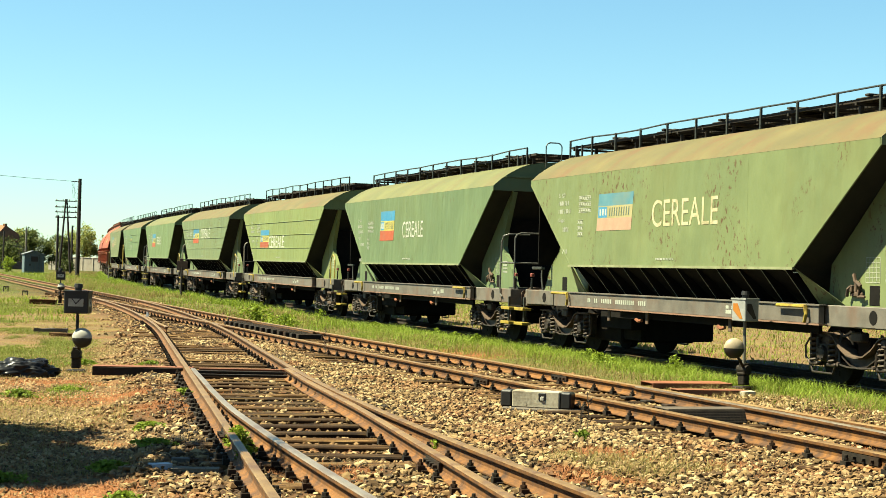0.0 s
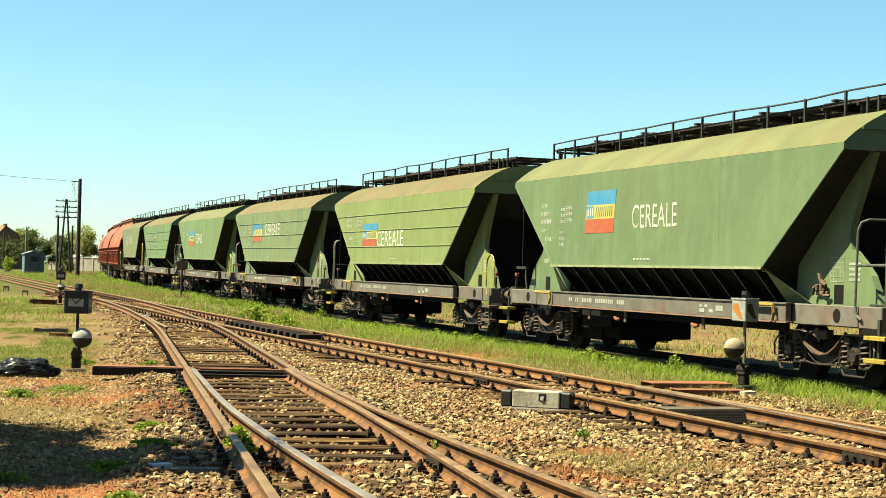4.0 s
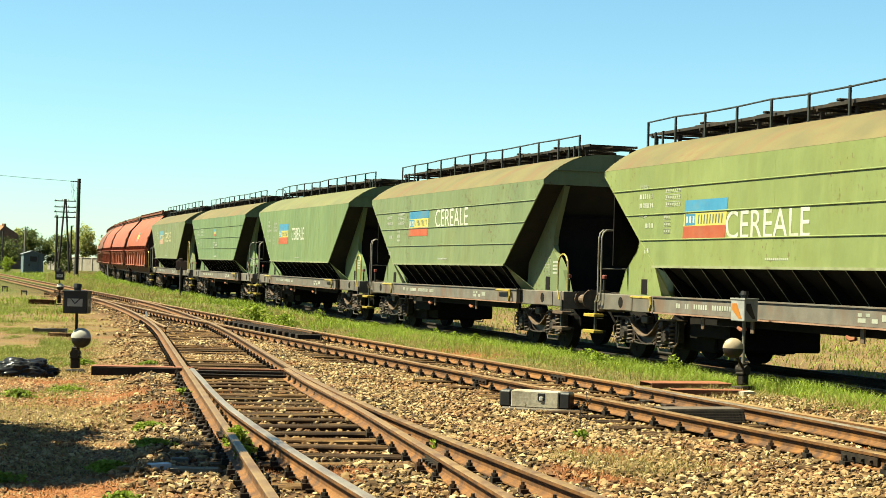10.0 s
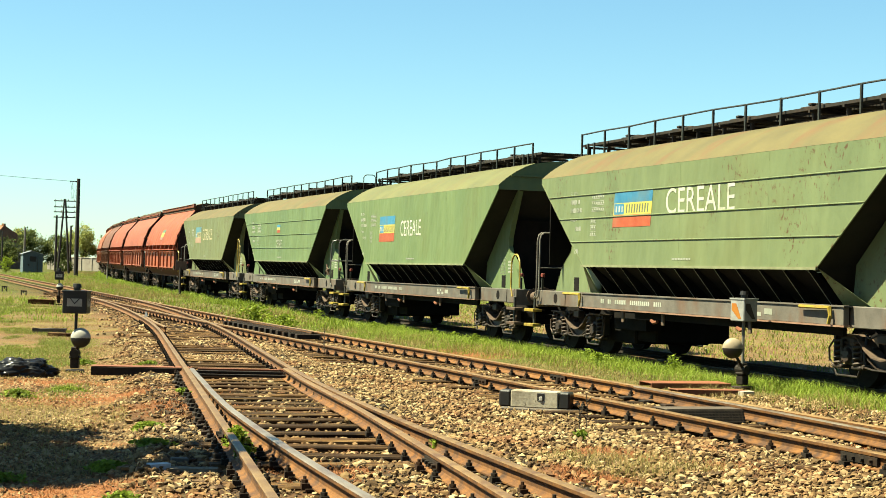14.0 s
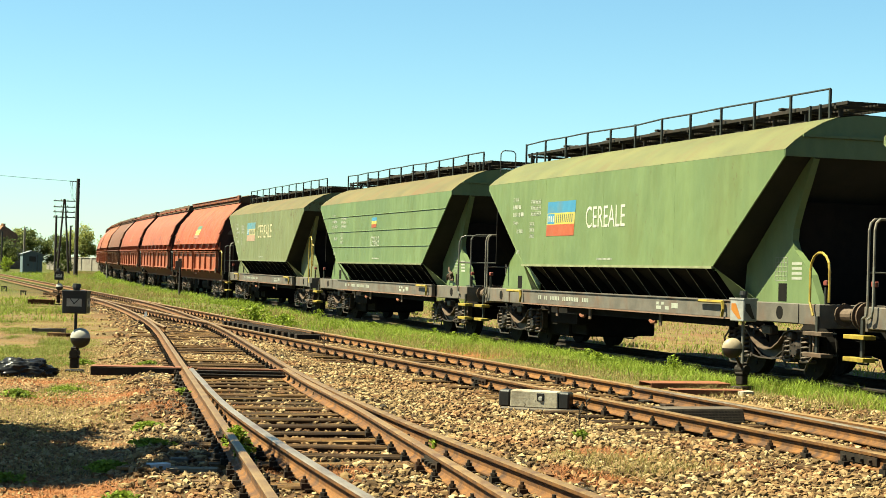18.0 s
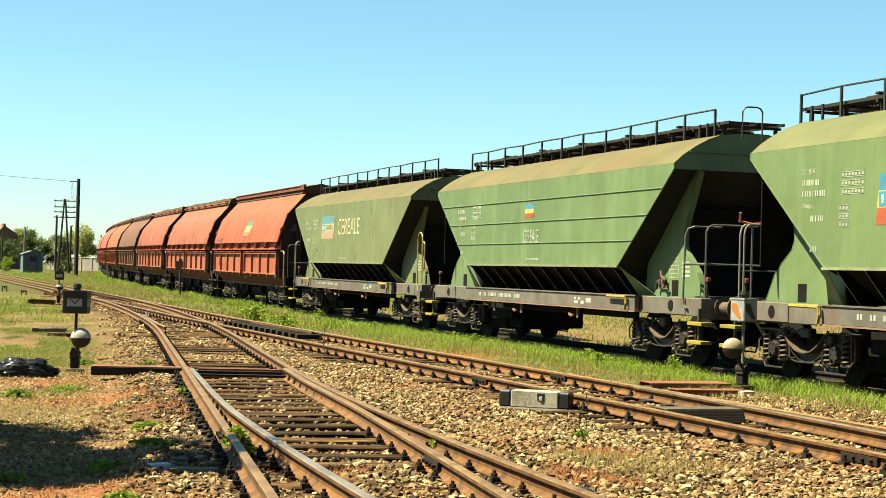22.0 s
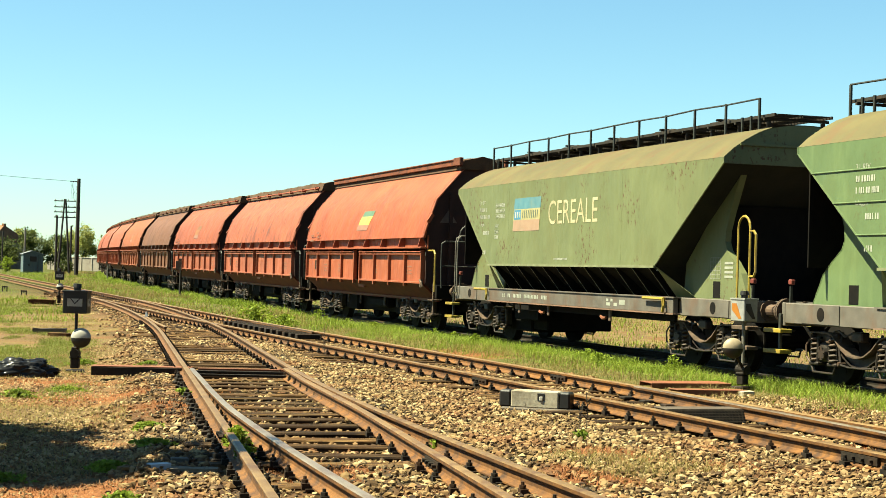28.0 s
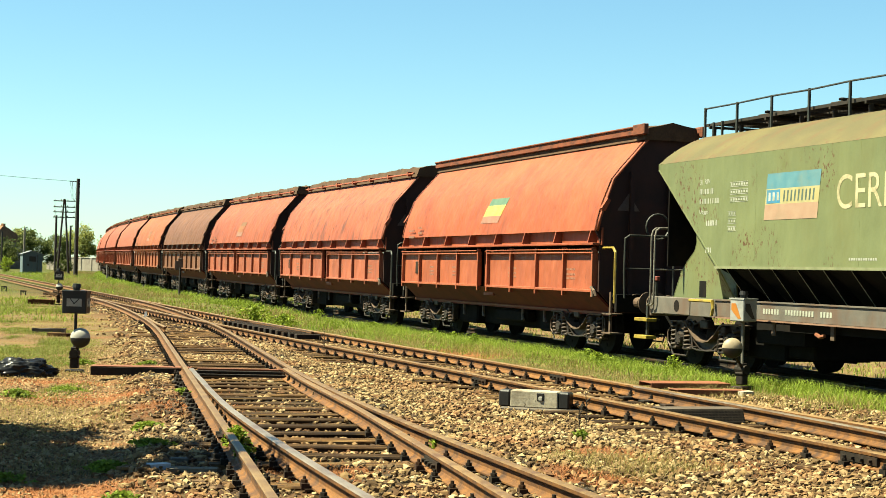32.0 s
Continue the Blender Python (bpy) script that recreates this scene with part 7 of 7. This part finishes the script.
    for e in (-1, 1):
        linked(("rend", e), lambda: prism(bmesh.new(), out, e * 6.36, e * 6.42, "x"), M["red_shade"], "end_wall", car, None, "red end wall, its shade painted dark")
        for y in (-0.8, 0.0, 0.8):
            linked(("rendrib", e), lambda: boxes((e * 6.42, e * 6.50, -0.04, 0.04, 1.0, 3.5)), M["red_shade"], "end_rib", car, pose(0, y, 0))
    # the roof beam, rough with caked dirt
    bm = bmesh.new()
    rows = []
    for i in range(161):
        x = -6.5 + 13.0 * i / 160
        row = []
        for y in (-0.58, -0.50, -0.25, 0.0, 0.25, 0.50, 0.58):
            z = (4.12 if abs(y) > 0.55 else 4.37 + 0.16 * (0.5 - abs(y))) + noise.noise(Vector((x * 1.7 + seed * 9, y * 3, seed))) * 0.07 * (abs(y) < 0.55) + noise.noise(Vector((x * 6.1 + seed * 5, y * 5, 3))) * 0.05 * (abs(y) < 0.55)
            row.append(bm.verts.new((x, y, z)))
        rows.append(row)
    for a, b in zip(rows, rows[1:]):
        for i in range(6):
            bm.faces.new((a[i], a[i + 1], b[i + 1], b[i]))
    bm.faces.new(rows[0])
    bm.faces.new(rows[-1][::-1])
    bmesh.ops.recalc_face_normals(bm, faces=bm.faces)
    part("roof_cap", bm, M["dirt_top"], car, "roof ridge caked with brown dirt")
    if seed == 0:
        for s in (-1, 1):
            linked(("rbeam", s), lambda: boxes((-6.55, 6.55, s * 0.55, s * 0.62, 4.235, 4.40), (-6.55, 6.55, s * 0.61, s * 0.65, 4.365, 4.40), (-6.62, -6.1, s * 0.56, s * 0.66, 4.22, 4.42), bevel=0.01), M["beam_rust"], "roof_edge_beam", car)
    else:
        for s in (-1, 1):
            def lath():
                bm = pipe(bmesh.new(), [(-6.5, s * 0.66, 4.20), (6.5, s * 0.66, 4.20)], 0.030)
                for i in range(7):
                    box(bm, -6.0 + 2 * i - 0.03, -5.94 + 2 * i, s * 0.54, s * 0.70, 4.14, 4.26)
                return bm
            linked(("rbeam", s, paint.name), lath, paint, "roof_edge_pipe", car)
    for e in (-1, 1):
        linked(("rstop", e, paint.name), lambda: prism(bmesh.new(), [(1.46, 2.78), (1.38, 2.73), (1.27, 2.93), (1.33, 2.98)], e * 6.46, e * 6.56, "x"), paint, "flap_stop", car)
        linked(("rhead", e), lambda: boxes((e * 6.9, e * 7.0, -1.3, 1.3, 0.84, 1.16), (e * 6.3, e * 7.0, -1.2, 1.2, 1.12, 1.16), (e * 4.0, e * 6.95, -0.3, 0.3, 0.8, 1.12)), M["under"], "headstock", car)
        buffers(car, e * 6.95)
        coupling(car, e * 6.95)
        bogie(car, 4.62 * e)
        linked(("rsteps", e), lambda: boxes((e * 6.66, e * 6.72, 1.26, 1.30, 0.4, 1.2), (e * 6.5, e * 6.92, 1.12, 1.38, 0.42, 0.445), (e * 6.5, e * 6.92, 1.12, 1.38, 0.78, 0.805)), M["bogie_pale"], "corner_step", car)
        linked(("rsign", e), lambda: prism(bmesh.new(), [(0.62, 2.75), (1.08, 2.75), (0.85, 3.08)], e * 6.425, e * 6.43, "x"), M["tri_mark"], "warning_mark", car, None, "small pale triangle mark")
    bent = lambda: pipe(bmesh.new(), [(-6.48, 1.38, 2.03), (-7.02, 1.40, 2.03), (-7.12, 1.40, 1.94), (-7.12, 1.40, 1.0)], 0.024)
    if seed == 0:
        part("corner_handrail", bent(), M["yellow"], car, "yellow corner handrail")
    else:
        linked("rpole", bent, M["tube"], "corner_handrail", car, None, "dark corner handrail")
    linked("rpole2", lambda: pipe(bmesh.new(), [(6.55, 1.40, 1.0), (6.55, 1.40, 2.05), (6.75, 1.30, 2.05)], 0.018), M["pale_tube"], "corner_handrail", car, None, "pale corner handrail")

    def plat():
        bm = bmesh.new()
        pipe(bm, [(-7.3, 1.28, 1.1), (-7.3, 1.30, 1.6), (-7.32, 1.30, 2.2), (-7.3, 1.2, 2.26), (-7.3, -0.9, 2.26)], 0.02)
        pipe(bm, [(-7.3, -0.9, 2.26), (-7.3, -0.9, 1.1)], 0.02)
        pipe(bm, [(-7.3, 1.28, 1.65), (-7.3, -0.9, 1.65)], 0.014)
        pipe(bm, [(-7.3, 0.3, 1.1), (-7.3, 0.3, 2.4)], 0.02)
        return bm
    linked("rplat", plat, M["tube"], "platform_railing", car, None, "pale end platform railing")
    linked("rwheel", lambda: pipe(bmesh.new(), [Vector((-6.9, 0.45, 2.45)) + Vector((0, math.cos(a), math.sin(a))) * 0.24 for a in [i * math.pi / 8 for i in range(17)]], 0.02), M["tube"], "brake_wheel", car)
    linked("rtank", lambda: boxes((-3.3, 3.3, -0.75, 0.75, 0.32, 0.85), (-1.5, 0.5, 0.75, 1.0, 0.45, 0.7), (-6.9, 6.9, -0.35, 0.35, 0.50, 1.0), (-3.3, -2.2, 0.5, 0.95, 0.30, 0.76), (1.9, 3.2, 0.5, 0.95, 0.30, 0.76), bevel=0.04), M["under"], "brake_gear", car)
    for x in (2.6, 1.2, -1.4, -2.7):
        linked("rbrake", lambda: pipe(boxes((-0.04, 0.04, 1.02, 1.06, 0.5, 0.76)), [(0.0, 1.05, 0.62), (-0.18, 1.08, 0.5)], 0.022), M["bogie_pale"], "brake_hanger", car, pose(x, 0, 0))
    if emblem:
        s, pal = emblem
        for k, (z0, z1) in enumerate(((2.62, 2.78), (2.78, 3.02), (3.02, 3.18))):
            def yz(z):
                for (ya, za), (yb, zb) in zip(prof, prof[1:]):
                    if za <= z <= zb:
                        return ya + (yb - ya) * (z - za) / (zb - za)
                return prof[0][0]
            bm = bmesh.new()
            zs = [z0 + (z1 - z0) * i / 4 for i in range(5)]
            rows = [[bm.verts.new((x + 0.45 * (2.9 - z), yz(z) + 0.008, z)) for x in (-0.92, 0.24)] for z in zs]
            for a, b in zip(rows, rows[1:]):
                bm.faces.new((a[0], a[1], b[1], b[0]))
            part("emblem_stripe", bm, M[pal[k]], car)
        rows = [(4.9 - 0.09 * (i % 4), 4.96 - 0.09 * (i % 4), 2.44 + 0.13 * (i // 4), 2.50 + 0.13 * (i // 4)) for i in range(8)]
        rows += [(5.7 - 0.1 * (i % 5), 5.77 - 0.1 * (i % 5), 2.34 + 0.16 * (i // 5), 2.40 + 0.16 * (i // 5)) for i in range(10)]
        tagged(part("stencil_block", plate(rows, 1.53, 0.004), M["letter_red"], car, "faded stencil bars"), kind="stuff")
    rows = [(x0 - 0.07 * i, x0 - 0.07 * i + 0.05, z, z + 0.035) for x0, n in ((4.1, 5), (2.3, 5), (-1.6, 7), (-4.9, 7)) for z in (1.42, 1.50, 1.60) for i in range(n)]
    tagged(part("door_stencil", plate(rows, 1.456, 0.003), M["letter_red"], car, "rows of faded stencil bars"), kind="stuff")
    part("label_holder", boxes((5.05, 5.3, 1.455, 1.48, 1.45, 1.75), bevel=0.01), M["iron"], car, "dark label holder")
    return car


# Near-black green: the shade under the hopper's ends sits in this colour.
M["slope_shade"] = surface("brake-dust and soot on old green paint", (0.012, 0.014, 0.010), (0.035, 0.036, 0.026), 2.0, 0.85, 0, 0.1, 40, (0.05, 0.045, 0.03), 0.5)
M["socket_red"] = surface("dull red paint", (0.26, 0.045, 0.03), (0.34, 0.075, 0.045), 6, 0.6, 0, 0, 60)
M["crank_red"] = surface("faded red paint", (0.50, 0.11, 0.08), (0.60, 0.17, 0.12), 6, 0.6, 0, 0, 60)
# The lip's own green made paler, painting the light it catches.
M["lip_lit"] = surface("pale worn edge of green paint", (0.30, 0.32, 0.16), (0.46, 0.47, 0.26), 5, 0.6, 0, 0.1, 60, (0.20, 0.17, 0.07), 0.5, stain_scale=3)
# Pale tone painting the light that catches the fins' edges.
M["fin_edge_lit"] = surface("worn dusty fin edge", (0.34, 0.35, 0.25), (0.55, 0.54, 0.40), 6, 0.7, 0, 0.1, 60)
# Dark red-brown with the shade on the wagon ends already in it.
M["red_shade"] = surface("soot and brake dust on red paint", (0.045, 0.013, 0.008), (0.085, 0.024, 0.012), 2, 0.8, 0, 0.15, 45, (0.03, 0.015, 0.01), 0.6)
# Same red as the sides, deepened here to paint the slope's shade.
M["red_under"] = surface("deep red grimy paint of the lower slope", (0.20, 0.026, 0.010), (0.32, 0.050, 0.018), 2, 0.75, 0, 0.15, 45, (0.10, 0.02, 0.01), 0.6)
M["emblem_ink"] = surface("blue-grey emblem ink", (0.10, 0.16, 0.14), (0.16, 0.22, 0.17), 6, 0.6, 0, 0, 60)
M["letter_red"] = surface("faded stencil paint on red", (0.42, 0.19, 0.12), (0.52, 0.28, 0.19), 6, 0.6, 0, 0, 60)
M["tri_mark"] = surface("grimy pale mark", (0.16, 0.10, 0.08), (0.22, 0.15, 0.12), 6, 0.6, 0, 0, 60)
FLAG = ("flag_red", "flag_yellow", "flag_blue")
PALE = ("flag_pale", "flag_cream", "flag_cyan")
HOP = (
    ("olive-green grain hopper wagon with rust-stained side, CEREALE lettering", 0, "roof_dust", False, (1.42, 3.0, 2.35, 3.04, PALE), (0.58, 2.38, 2.85, 2.5, "letter_cream"), dict(handles=(4.9, -4.3), right="platform", left="bracket", platform=-1, bend=1, rail=4.345, valves=True)),
    ("green smooth-sided grain hopper wagon with narrow tricolour emblem", 1, "roof_green", False, (1.26, 2.62, 2.31, 3.11, FLAG), (0.48, 2.37, 2.79, 1.84, "letter"), dict(handles=(4.9, -4.3), right="platform", left="bracket", platform=-1, bend=2, hoop=(-6.9,), rail=4.35, valves=True, stencil=-0.18)),
    ("yellowish-green ribbed grain hopper wagon with wide CEREALE lettering", 2, "roof_dust", True, (1.68, 3.2, 2.15, 2.80, FLAG), (1.69, 2.14, 2.58, 2.6, "letter"), dict(handles=(4.9,), right="yellow", left="pale", platform=0, bend=3)),
    ("faded olive ribbed grain hopper wagon with rust spots", 3, "roof_dust", True, (1.25, 2.9, 2.40, 3.06, FLAG), (0.67, 2.59, 3.03, 2.5, "letter"), dict(handles=(4.9, -4.3), right="yellow", left="pale", platform=0, bend=4)),
    ("light green smooth-sided grain hopper wagon with tricolour emblem", 4, "roof_green", False, (1.52, 3.0, 2.28, 2.97, FLAG), (0.96, 2.41, 2.82, 1.82, "letter"), dict(handles=(4.9, -4.3), right="yellow", left="pale", platform=0, bend=5)),
    ("fresh green ribbed grain hopper wagon with small emblem and word", 5, "roof_dust", True, (0.0, 0.51, 2.68, 2.96, FLAG), (0.58, 2.15, 2.43, 0.88, "letter_worn"), dict(handles=(-4.3,), right="platform", left="none", platform=-1, bend=6, hoop=(-6.9,), valves=True)),
    ("pale sage grain hopper wagon with faded emblem and cream lettering", 6, "roof_dust", False, (1.22, 2.78, 2.41, 3.11, PALE), (0.74, 2.52, 3.0, 2.53, "letter_cream"), dict(handles=(4.9, -4.3), right="yellow", left="pale", platform=0, bend=7, xr=6.86, tall=True, rail=4.50)),
)
STATION = [0.30, 15.90, 31.84, 48.23, 64.10, 80.04, 95.84] + [111.55 + 14.887 * i for i in range(11)]
CARS = []
for row, s in zip(HOP, STATION):
    lab, ci, roof, ribs, flag, word, small = row
    CARS.append((grain_hopper(lab, GREENS[ci], roof, ribs, flag, word, small), s, 5.5))
EMB = (1, ("letter_red", "flag_yellow", "emblem_green"))
FADED = (1, ("letter_red", "emblem_tan", "emblem_olive"))
M["emblem_tan"] = surface("nearly worn-off yellow paint", (0.42, 0.17, 0.05), (0.48, 0.22, 0.07), 6, 0.6, 0, 0, 60, (0.36, 0.09, 0.035), 0.8)
M["emblem_olive"] = surface("nearly worn-off green paint", (0.30, 0.13, 0.05), (0.33, 0.17, 0.07), 6, 0.6, 0, 0, 60, (0.36, 0.09, 0.035), 0.8)
M["emblem_green"] = surface("dull green emblem paint", (0.12, 0.22, 0.14), (0.17, 0.28, 0.18), 5, 0.6, 0, 0, 60, (0.3, 0.14, 0.08), 0.4)
RED_ORDER = ((0, EMB, "bright oxide-red bulk wagon with green and yellow emblem"), (1, None, "pinkish red bulk wagon streaked with dark runs"), (2, FADED, "dull red bulk wagon with worn emblem"), (3, None, "brown weathered bulk wagon with swinging flaps"),
             (4, FADED, "rusty orange bulk wagon with swinging flaps"), (5, None, "faded red bulk wagon with swinging flaps"), (2, None, "dull red bulk wagon with swinging flaps"), (0, None, "oxide-red bulk wagon with clean side flaps"), (5, None, "faded red bulk wagon with swinging flaps"), (4, None, "rusty orange bulk wagon with swinging flaps"), (2, None, "dull red bulk wagon with swinging flaps"))
for i, (ci, emb, lab) in enumerate(RED_ORDER):
    CARS.append((red_wagon(lab, REDS[ci], emb, i), STATION[7 + i], 4.62))


def motions():
    """The train rolls towards the camera's right, slowing a little, and its wheels turn with it."""
    for car, s, half in CARS:
        walk(car, [(t, car_pose(s - run(t), half)) for t in range(33)])
    times = [i * 4 / 30 for i in range(241)]
    for w, ax in WHEELS:
        walk(w, [(t, Matrix.Translation((ax, 0, 0.46)) @ Matrix.Rotation(-run(t) / 0.46, 4, "Y")) for t in times])


motions()
